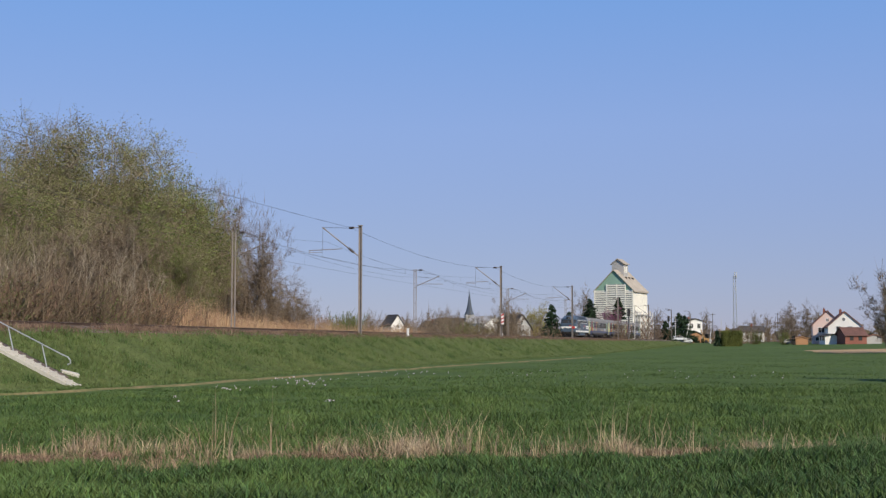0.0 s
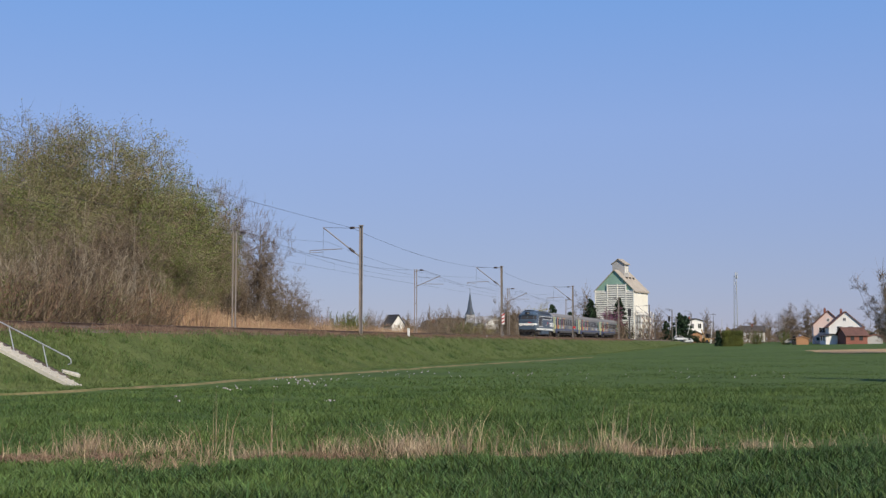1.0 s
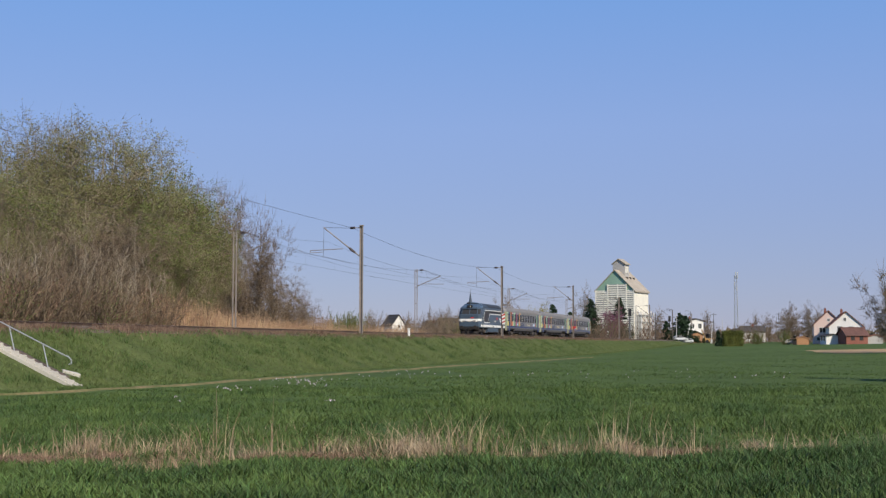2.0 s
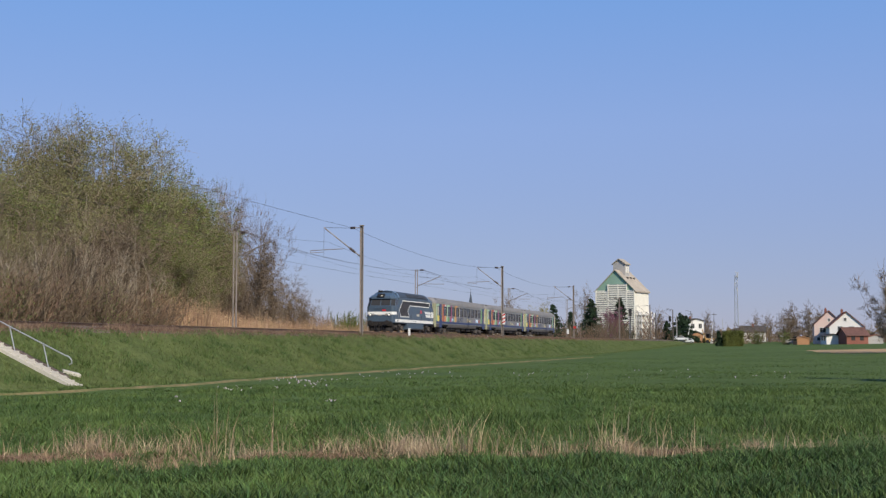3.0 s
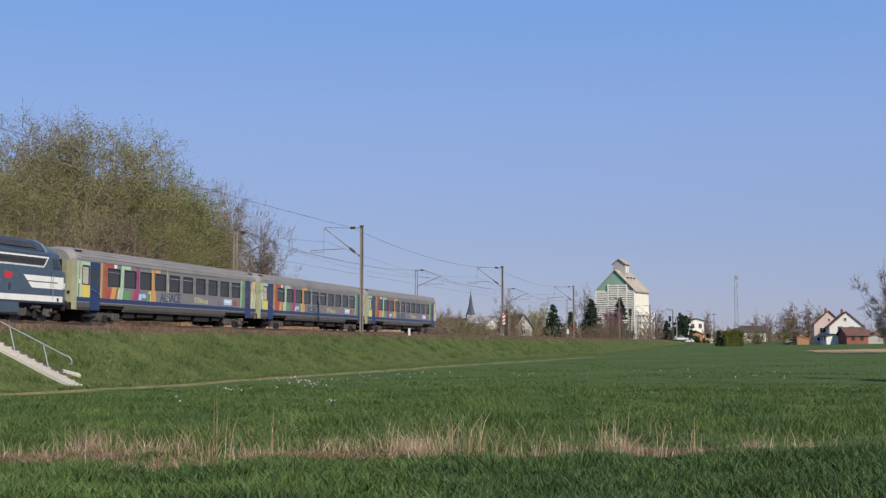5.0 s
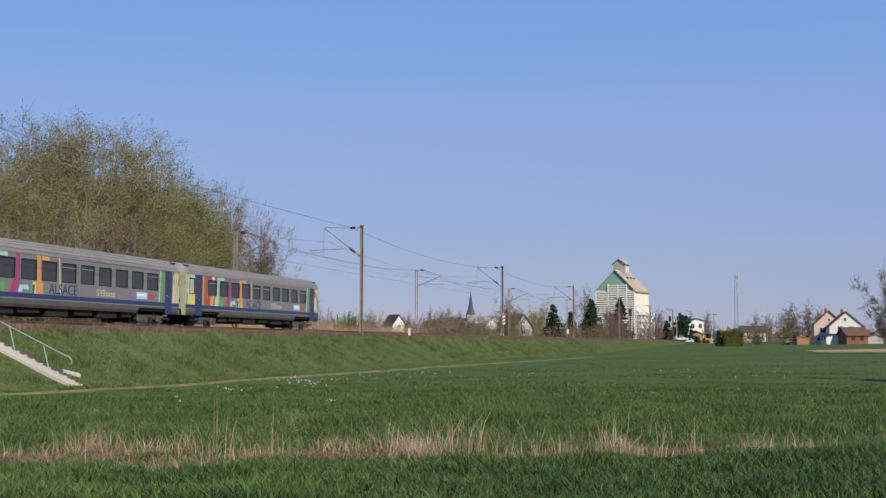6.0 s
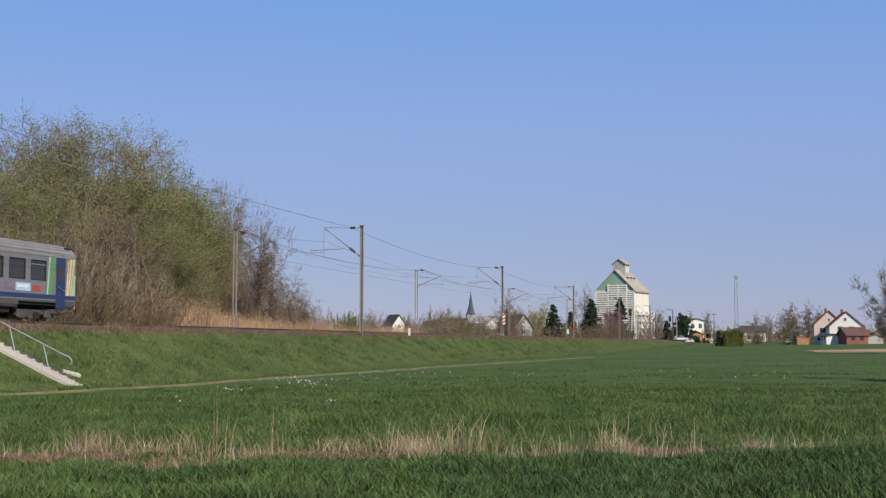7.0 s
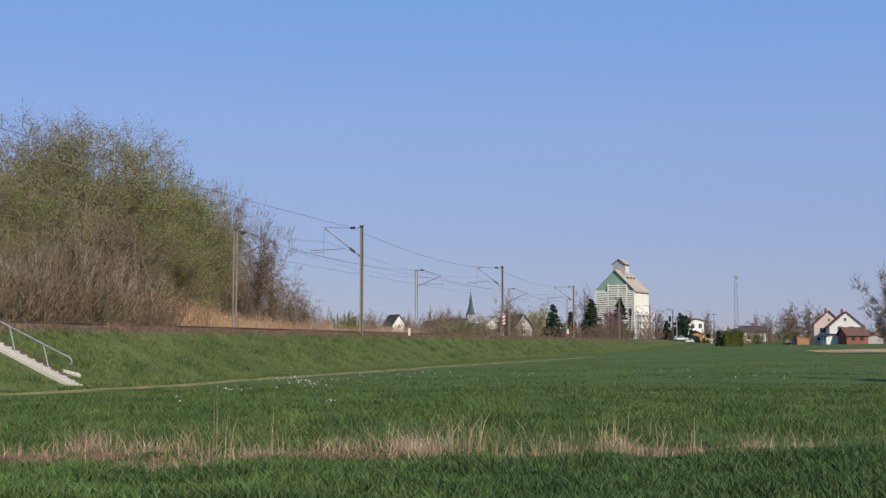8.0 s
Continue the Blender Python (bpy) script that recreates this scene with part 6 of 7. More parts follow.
def build_wood():
    """The leafing wood beyond the railway, its russet fringe, the reeds and the single bare tree."""
    g = np.random.default_rng(5)
    kinds = [
        crowned("tree", "tall airy grey-green tree coming into leaf", 1, 15, 2, 3.6, 0.38, 60, 3200, M_PALEBARK, M_TWIG, M_LEAF, 5.0, 0.042, tlen=0.62, lobes=8),
        crowned("tree", "slender many-stemmed tree with olive young leaves", 2, 14, 3, 2.9, 0.3, 56, 3200, M_PALEBARK, M_TWIG, M_LEAF, 4.6, 0.042, tlen=0.62, lobes=8),
        crowned("tree", "brown leafless tree among the wood", 3, 13, 3, 2.6, 0.3, 70, 5200, M_PALEBARK, M_TWIG, None, tw=0.012, tlen=0.9, lobes=8),
        crowned("tree", "fresh green tree at the edge of the wood", 4, 12, 2, 3.3, 0.2, 56, 3200, M_BARK, M_TWIG, M_FRESH, 5.0, 0.046, tlen=0.62, lobes=9),
    ]
    own = (15, 14, 13, 12)
    lists = [[], [], [], []]

    def plant(kind, b, u, top, wide):
        d = u / (math.sin(TURN) - b * math.cos(TURN)) * 0.985
        x = b * d
        h = (top * 1.06 * d + EYE - ground_z(x, d)) / own[kind]
        lists[kind].append((x, d, g.uniform(0, 360), max(0.7, h) * wide * 1.15, h))
    # the tall trees that make the skyline: kind, bearing, distance from the line, rise per metre, width
    for row in ((0, -0.352, 64, 0.163, 1.0), (3, -0.338, 56, 0.130, 1.0), (0, -0.322, 63, 0.160, 0.9), (0, -0.301, 62, 0.174, 1.05), (0, -0.283, 64, 0.166, 0.9), (1, -0.268, 62, 0.152, 1.0), (0, -0.251, 62, 0.165, 1.05),
                (0, -0.236, 65, 0.155, 0.9), (1, -0.224, 62, 0.142, 0.9), (3, -0.213, 62, 0.134, 0.95), (3, -0.200, 66, 0.126, 0.9), (1, -0.192, 70, 0.122, 0.8), (2, -0.180, 74, 0.120, 0.7), (2, -0.168, 76, 0.119, 0.65),
                (3, -0.183, 64, 0.098, 0.8), (1, -0.172, 66, 0.088, 0.8), (2, -0.160, 72, 0.075, 0.8), (2, -0.311, 68, 0.168, 0.8), (1, -0.337, 66, 0.157, 0.9)):
        plant(*row)
    bs = [-0.3736, -0.301, -0.267, -0.250, -0.2275, -0.1965, -0.1656]
    tops = [0.155, 0.165, 0.145, 0.152, 0.132, 0.112, 0.085]
    for depth, count, low, high, odds in ((0, 16, 0.42, 0.68, (0.05, 0.3, 0.5, 0.15)), (6, 17, 0.62, 0.86, (0.25, 0.35, 0.25, 0.15)), (11, 15, 0.8, 0.95, (0.35, 0.3, 0.15, 0.2))):
        for k in range(count):
            b = bs[0] + (bs[-1] - bs[0]) * (k + g.uniform(0.1, 0.9)) / count
            edge = 47.5 if b < -0.2143 else 47.5 + (b + 0.2143) / 0.055 * 14
            plant(int(g.choice(4, p=odds)), b, edge + depth + g.uniform(0, 5), float(np.interp(b, bs, tops)) * g.uniform(low, high), g.uniform(0.85, 1.1))
    for t, l in zip(kinds, lists):
        scatter(t, l, "trees of the wood")
    fringe = [shrub("shrub", "russet leafless bush at the edge of the wood", 21, 4.5, 46, 1.6, M_REDTWIG),
              shrub("shrub", "grey-brown thicket bush at the edge of the wood", 22, 5.5, 50, 1.8, M_TWIG),
              shrub("shrub", "greening bush at the edge of the wood", 23, 5.0, 46, 1.6, M_TWIG, M_FRESH, 3.0, 0.035)]
    lists = [[], [], []]
    for k in range(78):
        b = -0.3648 + (-0.2120 - -0.3648) * (k + g.uniform(0, 1)) / 78
        u = 44.8 + g.uniform(0, 3.5) + (0 if b < -0.2187 else 6)
        d = u / (math.sin(TURN) - b * math.cos(TURN)) * 0.985
        kind = int(g.choice(3, p=(0.45, 0.38, 0.17)))
        sc = g.uniform(0.75, 1.35)
        lists[kind].append((b * d, d, g.uniform(0, 360), sc, sc * g.uniform(0.8, 1.2)))
    for k in range(26):
        b = -0.2143 + (-0.0992 - -0.2143) * (k + g.uniform(0, 1)) / 26
        u = 60 + g.uniform(0, 12)
        d = u / (math.sin(TURN) - b * math.cos(TURN)) * 0.985
        sc = g.uniform(0.9, 1.7) * (1 if b < -0.1257 else 0.8)
        lists[int(g.choice(3, p=(0.2, 0.7, 0.1)))].append((b * d, d, g.uniform(0, 360), sc, sc))
    for t, l in zip(fringe, lists):
        scatter(t, l, "bushes along the wood")
    poles = shrub("sapling_clump", "clump of tall pale-barked saplings in the wood", 25, 9.0, 13, 2.4, M_PALEBARK, None, 0.0, 0.05, "saplings", 0.06, 0.3)
    spots = []
    for k in range(22):
        b = -0.3603 + (-0.1700 - -0.3603) * (k + g.uniform(0, 1)) / 34
        u = 46.0 + g.uniform(0, 4.0) + (0 if b < -0.2143 else 14)
        d = u / (math.sin(TURN) - b * math.cos(TURN)) * 0.985
        spots.append((b * d, d, g.uniform(0, 360), g.uniform(0.8, 1.2), g.uniform(0.7, 1.15)))
    scatter(poles, spots, "sapling clumps")
    lone = crowned("bare_tree", "bare brown spreading tree beyond the reeds", 8, 11.4, 1, 3.6, 0.30, 80, 7000, M_BARK, M_TWIG, None, tw=0.014, tlen=0.7, lobes=8, girth=0.016)
    scatter(lone, [(-0.1443 * 140, 140, 30, 0.98, 1.38), (-0.1330 * 148, 148, 200, 0.9, 1.0), (-0.1210 * 156, 156, 100, 0.75, 0.74), (-0.1090 * 165, 165, 160, 0.65, 0.66), (-0.1540 * 150, 150, 250, 0.8, 0.85)], "bare trees by the reeds")


def build_reeds():
    g = np.random.default_rng(9)
    n = 42000
    s = g.uniform(89, 180, n)
    u = 43.5 + g.uniform(0, 1, n) ** 1.3 * 14
    keep = (u > 43.5 + np.clip((96 - s) * 0.9, 0, 20)) & (u - 43.5 < 15)
    s, u = s[keep], u[keep]
    p = np.array([(*on_line(a, b), 0) for a, b in zip(s, u)])
    p[:, 2] = [ground_z(x, y) for x, y, _ in p]
    patch = np.array([noise.noise((x * 0.10, y * 0.10, 2)) for x, y, _ in p])
    h = g.uniform(0.35, 1.1, len(p)) * (1 + 0.45 * patch) * np.interp(s, (70, 95, 125, 150, 180), (4.1, 4.0, 3.4, 2.6, 1.9))
    q = p + np.stack([g.normal(size=len(p)) * 0.55, g.normal(size=len(p)) * 0.55, h], 1)
    va, fa = strips(p, q, 0.04, 0.0)
    vb, fb = flakes(q + g.normal(size=q.shape) * 0.2, 0.045)
    ob = raw("reed_bed", np.concatenate([va, vb]), np.concatenate([fa, fb + len(va)]), M_REED)
    tagged(ob, "golden dry reed bed beyond the railway", "reeds", kind="stuff")


def build_village_plants():
    g = np.random.default_rng(15)
    for b, d, H, R, label in ((0.0863, 300, 10.0, 3.8, "dark green spruce beside the railway"), (0.1160, 330, 12.2, 5.0, "broad dark spruce before the silo"), (0.1386, 318, 10.6, 3.8, "dark spruce against the silo"),
                              (0.1000, 350, 9.0, 3.4, "dark spruce among bare bushes"), (0.1855, 380, 8.4, 5.0, "dark evergreen clump at the crossing"), (0.1903, 384, 7.8, 4.6, "dark evergreen clump at the crossing"),
                              (0.2156, 300, 3.8, 0.9, "narrow dark clipped conifer"), (0.1753, 360, 5.5, 2.6, "dark evergreen at the crossing")):
        t = conifer(H, R, int(b * 1e4) % 9999, label)
        t.matrix_basis = spot(b, d, 0, 0.05)
    # an evergreen beside the meadow, whose shadow reaches into the grass
    side_tree = conifer(19.0, 7.0, 77, "dark evergreen tree standing beside the meadow")
    side_tree.matrix_basis = standing(30.0, 40.0, 0, 0.05)
    hd = root("hedge", "olive green clipped garden hedge", "hedge")
    hc = np.stack([g.uniform(-2.4, 2.4, 20000), g.uniform(-0.7, 0.7, 20000), g.uniform(0, 3.5, 20000)], 1)
    edge = np.maximum(np.abs(hc[:, 0]) / 2.4, np.maximum(np.abs(hc[:, 1]) / 0.7, hc[:, 2] / 3.5))
    hc = hc[edge > 0.75] + g.normal(size=(int((edge > 0.75).sum()), 3)) * 0.16
    tagged(raw("foliage", *flakes(hc, 0.10), M_HEDGE, hd), kind="stuff")
    part("stem_core", slab(-2.0, 2.0, -0.4, 0.4, -0.2, 2.9, 0.3), M_HEDGE, hd)
    hd.matrix_basis = spot(0.2266, 300, 8)
    pink = tree("blossom_tree", "pink-purple blossoming tree before the silo", "tree", 31, 6, 2, 14, 0.42, 0.15, 5, 0.7, M_BARK, M_TWIG, M_PINK, 4.0, 0.075)
    pink.matrix_basis = spot(0.1301, 312, 20) @ Matrix.Diagonal((1.2, 1.2, 1.15, 1))
    wil = tree("willow", "yellow-green willow behind the railway", "tree", 32, 10, 3, 14, 0.32, 0.1, 5, 0.6, M_BARK, M_TWIG, M_YELLOW, 2.6, 0.08)
    scatter(wil, [(0.0766 * 330, 330, 0, 1.0, 1.02), (0.0270 * 300, 300, 70, 0.6, 0.55), (0.0345 * 310, 310, 170, 0.55, 0.5), (0.0690 * 336, 336, 120, 0.9, 0.85)], "willows")
    bare = crowned("bare_tree", "bare grey-brown village tree", 33, 12, 2, 4.0, 0.18, 40, 5000, M_BARK, M_TWIG, None, tw=0.02, tlen=1.0, lobes=9)
    scatter(bare, [(b * d, d, g.uniform(0, 360), w, h) for b, d, w, h in (
        (0.0518, 290, 0.9, 1.0), (0.0567, 310, 0.8, 0.85), (0.1124, 380, 1.0, 1.38), (0.0483, 300, 0.7, 0.7), (0.2749, 360, 1.1, 0.92), (0.2869, 370, 1.1, 0.95), (0.2683, 380, 0.9, 0.8), (0.2948, 380, 0.9, 0.85),
        (0.0058, 380, 0.8, 0.9), (0.0004, 400, 0.8, 0.85), (-0.0549, 330, 0.8, 0.75), (0.3500, 178, 1.15, 1.2), (0.3590, 186, 1.0, 1.1), (0.0440, 320, 1.0, 0.8), (-0.0250, 360, 0.8, 0.7), (0.0150, 350, 0.8, 0.75), (-0.0420, 350, 0.8, 0.65), (-0.0093, 340, 0.35, 0.85), (0.2439, 480, 0.8, 0.9), (0.2550, 470, 0.8, 0.85), (0.2063, 500, 0.8, 1.0), (0.1687, 420, 0.9, 0.9))], "bare trees in the village")
    green = shrub("bush", "round green bush beyond the reeds", 41, 5.0, 40, 1.8, M_TWIG, M_FRESH, 7.0, 0.06)
    scatter(green, [(b * d, d, g.uniform(0, 360), w, h) for b, d, w, h in ((-0.0761, 235, 1.1, 1.45), (-0.0815, 240, 0.9, 1.3), (-0.0691, 240, 1.0, 1.3), (0.0195, 290, 1.0, 1.2), (0.0137, 300, 1.0, 1.2), (0.2683, 330, 0.7, 0.8), (0.2461, 340, 0.7, 0.8),
        )], "green bushes")
    brown = shrub("bush", "brown leafless garden bush", 42, 4.5, 15, 2.2, M_TWIG)
    russ = shrub("bush", "russet leafless garden bush", 43, 4.0, 15, 2.4, M_REDTWIG)
    rows = [[], []]
    for k in range(120):
        b = -0.0992 + (0.1355 - -0.0992) * (k + g.uniform(0, 1)) / 120
        d = g.uniform(250, 340) if b < 0.0336 else g.uniform(335, 385)
        if abs(b + 0.036) < 0.012:
            d = g.uniform(345, 380)
        sc = g.uniform(0.9, 1.5) * (1.3 if b < 0.0336 else 1.15)
        rows[int(g.random() < 0.3)].append((b * d, d, g.uniform(0, 360), sc * 1.2, sc))
    for k in range(46):
        b = 0.0447 + (0.1443 - 0.0447) * (k + g.uniform(0, 1)) / 46
        d = g.uniform(286, 312)
        sc = g.uniform(0.85, 1.35)
        rows[int(g.random() < 0.4)].append((b * d, d, g.uniform(0, 360), sc * 1.2, sc))
    for k in range(70):
        b = 0.1399 + (0.3612 - 0.1399) * (k + g.uniform(0, 1)) / 70
        d = g.uniform(345, 470)
        if 0.1864 < b < 0.2116:
            d = g.uniform(430, 480)
        sc = g.uniform(0.9, 1.45)
        rows[int(g.random() < 0.35)].append((b * d, d, g.uniform(0, 360), sc * 1.4, sc))
    scatter(brown, rows[0], "garden bushes")
    scatter(russ, rows[1], "garden bushes")
    # far woods that close the horizon
    n = 30000
    th = g.uniform(-2.9, 2.9, n)
    r = g.uniform(620, 900, n)
    x, y = r * np.sin(th), r * np.cos(th)
    z = np.array([ground_z(a, b) for a, b in zip(x, y)])
    hh = np.array([5.5 + 5 * noise.noise((a * 0.012, b * 0.012, 5)) for a, b in zip(x, y)])
    p = np.stack([x, y, z + g.uniform(0, 1, n) * np.maximum(hh, 2)], 1)
    tagged(raw("far_woods", *flakes(p, 1.6), M_TWIG), "distant brown-grey woods on the horizon", "woods", kind="stuff")


build_wood()
build_reeds()
build_village_plants()


# ---- grass, straw and flowers ----
def blades(name, p, h, w, lean, material, label, category, tri=False, parent=None):
    """Tapering blades standing at p; h, w: heights and half widths; lean: how far the tips hang over."""
    n = len(p)
    a = rng.uniform(0, 2 * np.pi, n)
    side = np.stack([np.cos(a), np.sin(a), np.zeros(n)], 1) * w[:, None]
    b = rng.uniform(0, 2 * np.pi, n)
    over = np.stack([np.cos(b), np.sin(b), np.zeros(n)], 1) * (lean * h)[:, None]
    up = np.zeros((n, 3))
    up[:, 2] = h
    if tri:
        v = np.stack([p - side, p + side, p + up + over], 1).reshape(-1, 3)
        k = np.arange(n) * 3
        f = np.stack([k, k + 1, k + 2], 1)
    else:
        mid = p + up * 0.55 + over * 0.3
        v = np.stack([p - side, p + side, mid - side * 0.8, mid + side * 0.8, p + up + over], 1).reshape(-1, 3)
        k = np.arange(n) * 5
        f = np.concatenate([np.stack([k, k + 1, k + 3], 1), np.stack([k, k + 3, k + 2], 1), np.stack([k + 2, k + 3, k + 4], 1)])
    return tagged(raw(name, v, f, material, parent), label, category, kind="stuff")


def sow(n, d0, d1, power=1.0, half=0.42):
    """Places spread over the field between two distances ahead."""
    d = d0 + (d1 - d0) * rng.uniform(0, 1, n) ** power
    x = rng.uniform(-half, half, n) * d
    return np.stack([x, d], 1)


def lay(xy):
    return np.array([(x, y, ground_z(x, y) - 0.01) for x, y in xy])


def build_grass():
    # crop in front: two tones; the darker share grows rightward, painting in its self-shade
    xy = sow(82000, 12.6, 20.6, 1.1, 0.375)
    xy = np.array([q for q in xy if q[1] < edge_of_crop(q[0]) + rng.normal() * 0.12])
    p = lay(xy)
    patch = np.array([noise.noise((x * 0.8, y * 0.8, 9)) for x, y, _ in p])
    # the threshold rises with x, so the shaded tone prevails on the right
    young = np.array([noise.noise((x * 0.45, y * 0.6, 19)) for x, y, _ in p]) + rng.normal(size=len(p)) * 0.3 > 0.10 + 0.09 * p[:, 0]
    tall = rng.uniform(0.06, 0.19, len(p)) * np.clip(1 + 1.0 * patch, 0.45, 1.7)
    for pick, mat, label in ((young, M_LITCROP, "light green young crop in front, coloured as lit"), (~young, M_SHADECROP, "young crop in front, its own shade put into a darker green")):
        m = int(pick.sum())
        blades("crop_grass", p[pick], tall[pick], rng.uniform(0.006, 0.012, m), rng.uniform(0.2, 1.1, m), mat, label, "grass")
    # taller meadow grass behind and among the dead strip
    xy = sow(150000, 16.3, 46, 1.2, 0.375)
    xy = np.array([q for q in xy if q[1] > edge_of_crop(q[0]) + 0.1 and rng.random() > 0.92 * bare_of_grass(q[0], q[1])])
    p = lay(xy)
    patch = np.array([noise.noise((x * 0.55, y * 0.3, 12)) + 0.6 * noise.noise((x * 1.6, y * 0.9, 13)) for x, y, _ in p])
    lush = np.array([smooth(0.6, 3.6, y - edge_of_crop(x)) for x, y, _ in p]) * np.interp(p[:, 1], (27, 34), (1, 0.6))
    grow_h = rng.uniform(0.05, 0.17, len(p)) * np.clip(0.85 + 1.0 * patch, 0.3, 1.8) * (0.6 + 0.6 * lush)
    ss, su = np.array([line_coords(x, y) for x, y, _ in p]).T
    ok = (su < 23.3) & (np.abs(su - path_u(ss)) > 0.42)
    grow_h *= np.interp(path_u(ss) - su, (-1.2, -0.4, 0.4, 4.0), (0.9, 0.5, 0.22, 1.0))
    wide, over = rng.uniform(0.005, 0.011, len(p)), rng.uniform(0.3, 1.3, len(p))
    for name, pick, tri in (("meadow_grass", ok & (p[:, 1] < 25), False), ("mid_meadow_grass", ok & (p[:, 1] >= 25), True)):
        blades(name, p[pick], grow_h[pick], wide[pick] * (1.5 if tri else 1), over[pick], M_GRASS, "lush green spring meadow grass", "grass", tri)
    xy = sow(190000, 44, 260, 1.9, 0.40)
    p = lay(xy)
    ss, su = np.array([line_coords(x, y) for x, y, _ in p]).T
    keep = (su < 23.3) & (np.abs(su - path_u(ss)) > np.where(ss < 150, 0.45, 0))
    p, low = p[keep], np.interp((path_u(ss) - su)[keep], (-1.2, -0.4, 0.4, 5.0), (0.9, 0.5, 0.25, 1.0))
    patch = np.array([noise.noise((x * 0.12, y * 0.08, 22)) + 0.5 * noise.noise((x * 0.5, y * 0.3, 23)) for x, y, _ in p])
    blades("far_meadow_grass", p, rng.uniform(0.03, 0.10, len(p)) * np.clip(0.9 + 1.1 * patch, 0.3, 1.9) * low, rng.uniform(0.010, 0.026, len(p)), rng.uniform(0.5, 1.6, len(p)), M_GRASS, "shorter meadow grass towards the embankment", "grass", True)
    # turf of the bank
    n = 160000
    s = 30 + 330 * rng.uniform(0, 1, n) ** 1.9
    u = rng.uniform(22.6, 29.15, n)
    st = ((s > 42.9) & (s < 44.05) & (u > 23.6) | (s > 44) & (s < 44.7) & (u > 24.9) & (rng.uniform(0, 1, n) < 0.85)) & (u < 28.8)
    s, u = s[~st], u[~st]
    off = u > path_u(s) + 0.45
    s, u = s[off], u[off]
    p = lay(np.array([on_line(a, b) for a, b in zip(s, u)]))
    patch = np.array([noise.noise((x * 0.3, y * 0.3, 31)) for x, y, _ in p])
    blades("bank_grass", p, rng.uniform(0.06, 0.17, len(p)) * np.clip(0.9 + patch, 0.35, 1.8), rng.uniform(0.009, 0.024, len(p)), rng.uniform(0.3, 1.0, len(p)), M_TURF, "short uneven turf on the embankment", "grass", True)
    # darker tufts here and there on the bank
    m = 620
    ts, tu = 32 + 170 * rng.uniform(0, 1, m) ** 1.5, rng.uniform(24.8, 29.2, m)
    far_off = np.abs(ts - 43.4) > 1.2
    ts, tu = np.repeat(ts[far_off], 28), np.repeat(tu[far_off], 28)
    p = lay(np.array([on_line(a, b) for a, b in zip(ts + rng.normal(size=len(ts)) * 0.22, tu + rng.normal(size=len(ts)) * 0.14)]))
    blades("bank_tufts", p, rng.uniform(0.1, 0.34, len(p)), rng.uniform(0.008, 0.02, len(p)), rng.uniform(0.2, 0.9, len(p)), M_GRASS, "darker grass tufts on the embankment", "grass", True)
    # dead stalks on the ballast shoulder
    n = 52000
    s = 28 + 250 * rng.uniform(0, 1, n) ** 1.5
    u = rng.normal(29.55, 0.42, n)
    p = lay(np.array([on_line(a, b) for a, b in zip(s, u)]))
    patch = np.array([noise.noise((a * 0.25, 0, 41)) for a in s])
    blades("dead_verge", p, rng.uniform(0.08, 0.34, len(p)) * np.clip(0.9 + 1.1 * patch, 0.25, 1.8), rng.uniform(0.006, 0.02, len(p)), rng.uniform(0.1, 0.8, len(p)), M_VERGE, "brown dead stalks along the ballast shoulder", "dry grass", True)
    n = 9000
    s = 40 + 160 * rng.uniform(0, 1, n) ** 1.4
    p = lay(np.array([on_line(a, b) for a, b in zip(s, rng.normal(40.6, 0.5, n))]))
    blades("far_verge", p, rng.uniform(0.3, 0.7, n), rng.uniform(0.01, 0.03, n), rng.uniform(0.1, 0.6, n), M_VERGE, "brown dead stalks beyond the far track", "dry grass", True)


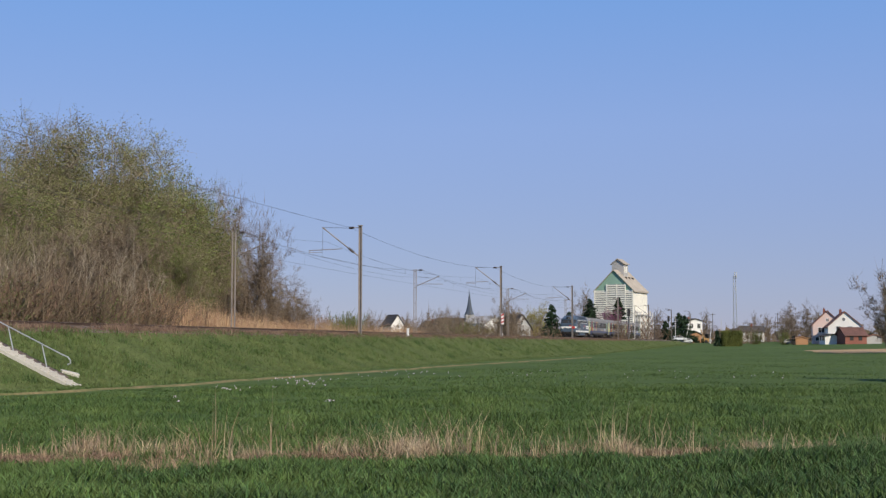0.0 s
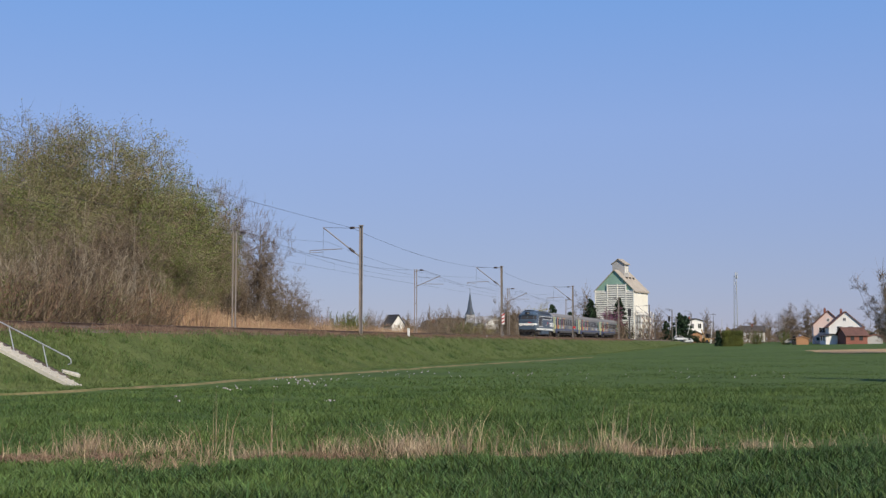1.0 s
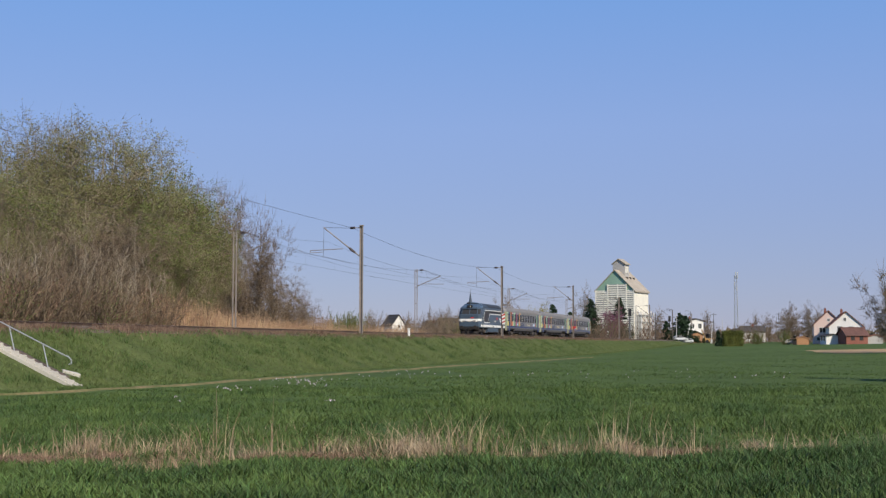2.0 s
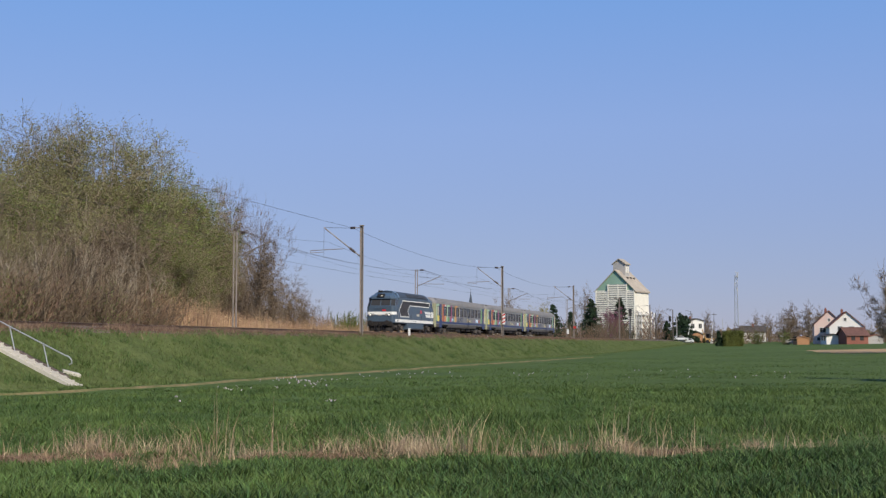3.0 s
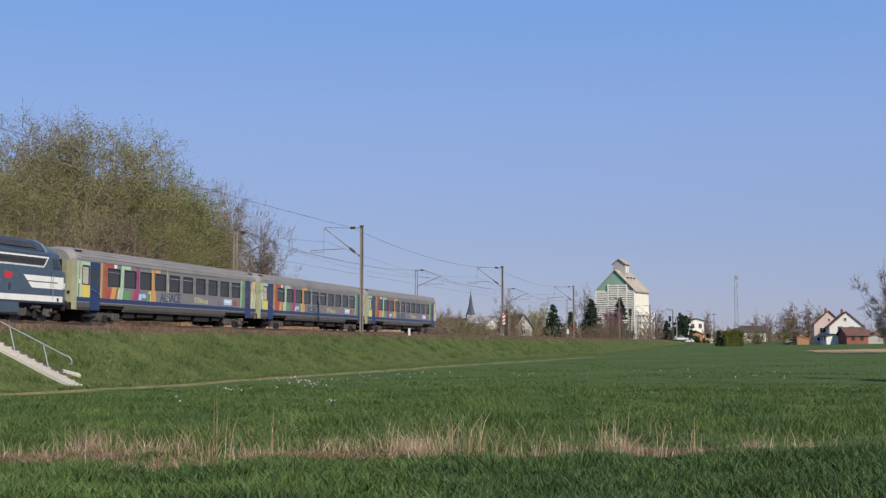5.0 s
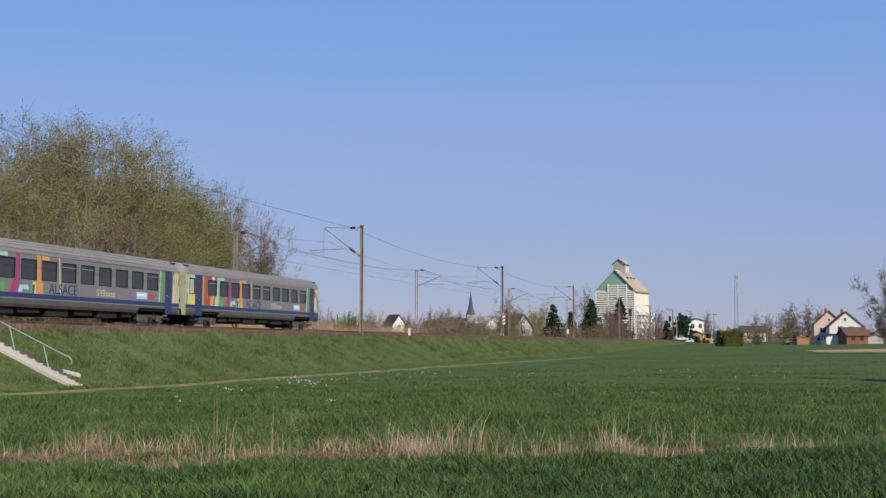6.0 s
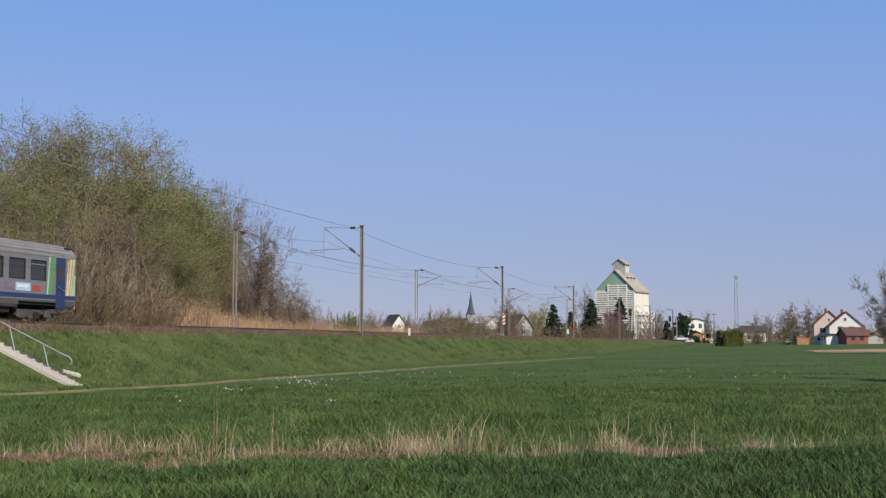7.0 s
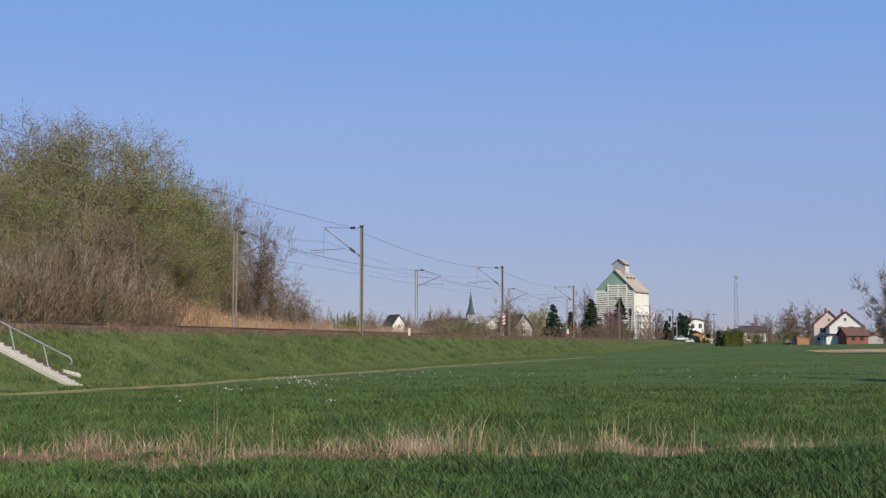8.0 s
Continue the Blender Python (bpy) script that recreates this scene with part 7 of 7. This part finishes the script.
def build_dead_strip():
    # matted dead growth, russet thatch and pale straw in patches
    for pale, mat, label in ((0, M_THATCH, "matted russet dead thatch in patches across the field"), (1, M_STRAW, "matted pale dead grass in patches across the field")):
        xy = []
        for b, d, a, c, n, kind in DEAD:
            if kind == pale:
                m = int(n * (0.3 if pale else 0.45))
                if pale:
                    # stalks spring from separate tufts
                    tufts = rng.normal(size=(max(3, m // 24), 2)) * np.array([a, c]) * (0.6, 0.85)
                    xy.append(np.array([b * d, d]) + tufts[rng.integers(0, len(tufts), m)] + rng.normal(size=(m, 2)) * 0.045)
                else:
                    xy.append(np.array([b * d, d]) + rng.normal(size=(m, 2)) * np.array([a, c]) * (0.55, 0.7))
        xy = np.concatenate(xy)
        xy = np.array([q for q in xy if q[1] > edge_of_crop(q[0]) - 0.1])
        p = lay(xy)
        n = len(p)
        blades("matted_straw", p, rng.uniform(0.05, 0.30, n) * np.clip(0.9 + 1.4 * np.array([noise.noise((x * 1.7, y * 1.7, 81)) for x, y, _ in p]), 0.3, 1.6) if pale else rng.uniform(0.02, 0.13, n), rng.uniform(0.003, 0.006, n), rng.uniform(0.1, 1.3 if pale else 3.2, n), mat, label, "dry grass")
    # thin dead stalks scattered through the meadow edge
    xy = sow(1500, 17.5, 23.5, 1.0, 0.36)
    xy = np.array([q for q in xy if q[1] > edge_of_crop(q[0]) + 0.2 and noise.noise((q[0] * 0.7, q[1] * 0.7, 71)) > 0.05])
    p = lay(xy)
    blades("stray_stalks", p, rng.uniform(0.12, 0.42, len(p)), rng.uniform(0.002, 0.004, len(p)), rng.uniform(0.05, 1.0, len(p)), M_STRAW, "scattered thin dead stalks in the meadow", "dry grass")
    # standing bunches of dead stalks: x, distance, count, height, spread
    bunches = [(-0.3559, 18.6, 30, .3, .4), (-0.3205, 18.5, 24, .3, .3), (-0.2762, 19.0, 60, .42, .25), (-0.2519, 19.6, 80, .45, .3), (-0.2253, 19.0, 30, .35, .4), (-0.1965, 19.6, 70, .48, .3), (-0.1647, 18.9, 14, .75, .10), (-0.1762, 19.4, 4, 1.0, .03),
               (-0.1390, 19.0, 50, .4, .35), (-0.1315, 19.0, 5, .95, .03), (-0.0992, 19.1, 60, .35, .4), (-0.0637, 19.2, 50, .4, .3), (-0.0372, 19.2, 60, .5, .22), (-0.0217, 19.0, 120, .55, .26), (-0.0084, 18.8, 40, .68, .14),
               (0.0186, 18.7, 60, .68, .10), (0.0292, 18.8, 36, .6, .16), (0.0425, 19.0, 22, .45, .3), (0.0726, 18.9, 40, .5, .22), (0.0890, 18.8, 30, .5, .2), (0.1089, 19.0, 34, .5, .3), (0.1288, 18.9, 16, .6, .12),
               (0.1443, 19.1, 50, .35, .35), (0.1620, 19.2, 60, .35, .4), (0.1775, 19.0, 16, .65, .1), (0.1930, 19.1, 4, 1.05, .03), (0.2041, 19.2, 40, .35, .3), (0.2439, 19.6, 36, .4, .22), (0.2660, 19.3, 8, .6, .1), (0.2860, 19.6, 24, .35, .2),
               (0.3170, 19.6, 14, .3, .3), (0.1443, 21.5, 12, .7, .3), (-0.0018, 20.5, 14, .75, .3), (0.1222, 21, 12, .7, .2)]
    for b, d, n, h, spread in bunches:
        n = int(n * 0.8) if n > 20 else n
        x0 = b * d
        xy = np.stack([x0 + rng.normal(size=n) * spread, d + rng.normal(size=n) * spread * 0.6], 1)
        p = lay(xy)
        if spread > 0.06:
            p[:, :2] = np.array([x0, d]) + np.round((p[:, :2] - (x0, d)) / 0.2) * 0.2 + rng.normal(size=(n, 2)) * rng.choice((0.015, 0.09), (n, 1))
        o = blades("straw_tuft", p, h * rng.uniform(0.35, 1.15, n), rng.uniform(0.003, 0.006, n), rng.uniform(0.05, 0.9, n) if spread > 0.06 else rng.uniform(0.0, 0.1, n), M_STRAW,
                   "tuft of tall pale dead stalks in the field", "dry grass")
        o["group"] = "tufts of dead stalks"


def build_flowers():
    spots = [(-0.1045, 47.6, 40, 1.1), (-0.1027, 43.7, 26, 0.5), (-0.1589, 40.4, 16, 0.6), (-0.1390, 41.7, 6, 0.5), (-0.0890, 32.6, 8, 0.25), (-0.0770, 51.6, 8, 1.3), (-0.0549, 53.8, 6, 1.2), (-0.0372, 58.0, 10, 1.0), (-0.0128, 61.8, 16, 1.2), (-0.1124, 49.5, 14, 0.5),
             (0.1000, 58.0, 14, 3), (0.1266, 61.8, 14, 3), (0.2240, 58.0, 16, 4), (0.1753, 51.6, 10, 3), (0.0159, 51.6, 10, 3), (-0.2045, 32.0, 3, 0.2)]
    c = []
    for b, d, n, spread in spots:
        for _ in range(max(2, n // 2)):
            x, y = b * d + rng.normal() * spread * 0.6, d + rng.normal() * spread
            c.append((x, y, ground_z(x, y) + rng.uniform(0.2, 0.34)))
    c = np.array(c)
    many = np.repeat(c, 4, 0) + rng.normal(size=(len(c) * 4, 3)) * 0.018
    tagged(raw("cuckoo_flowers", *flakes(many, 0.020), M_PETAL), "pale lilac cuckoo flowers in the meadow", "flowers", kind="stuff")
    stem = c.copy()
    stem[:, 2] -= 0.3
    tagged(raw("flower_stems", *strips(stem, c, 0.003, 0.002), M_GRASS), "thin green flower stems in the meadow", "flowers", kind="stuff")


build_grass()
build_dead_strip()
build_flowers()


# ---- movement ----
def train_rows(behind):
    rows = []
    for k in range(17):
        t = k * 0.5
        s = FRONT_AT - SPEED * t + behind
        h = heading(s) if s > 0 else heading(0)
        x, y = on_line(s, FAR_TRACK)
        rows.append((t, Matrix.Translation((x, y, RAIL_Z + 0.004)) @ pose(0, 0, 0, 0, 0, math.degrees(h) + 180)))
    return rows


def motions():
    walk(LOCO, train_rows(8.55))
    for i, coach in enumerate(COACHES):
        walk(coach, train_rows(17.1 + 26.385 * (i + 0.5)))


motions()
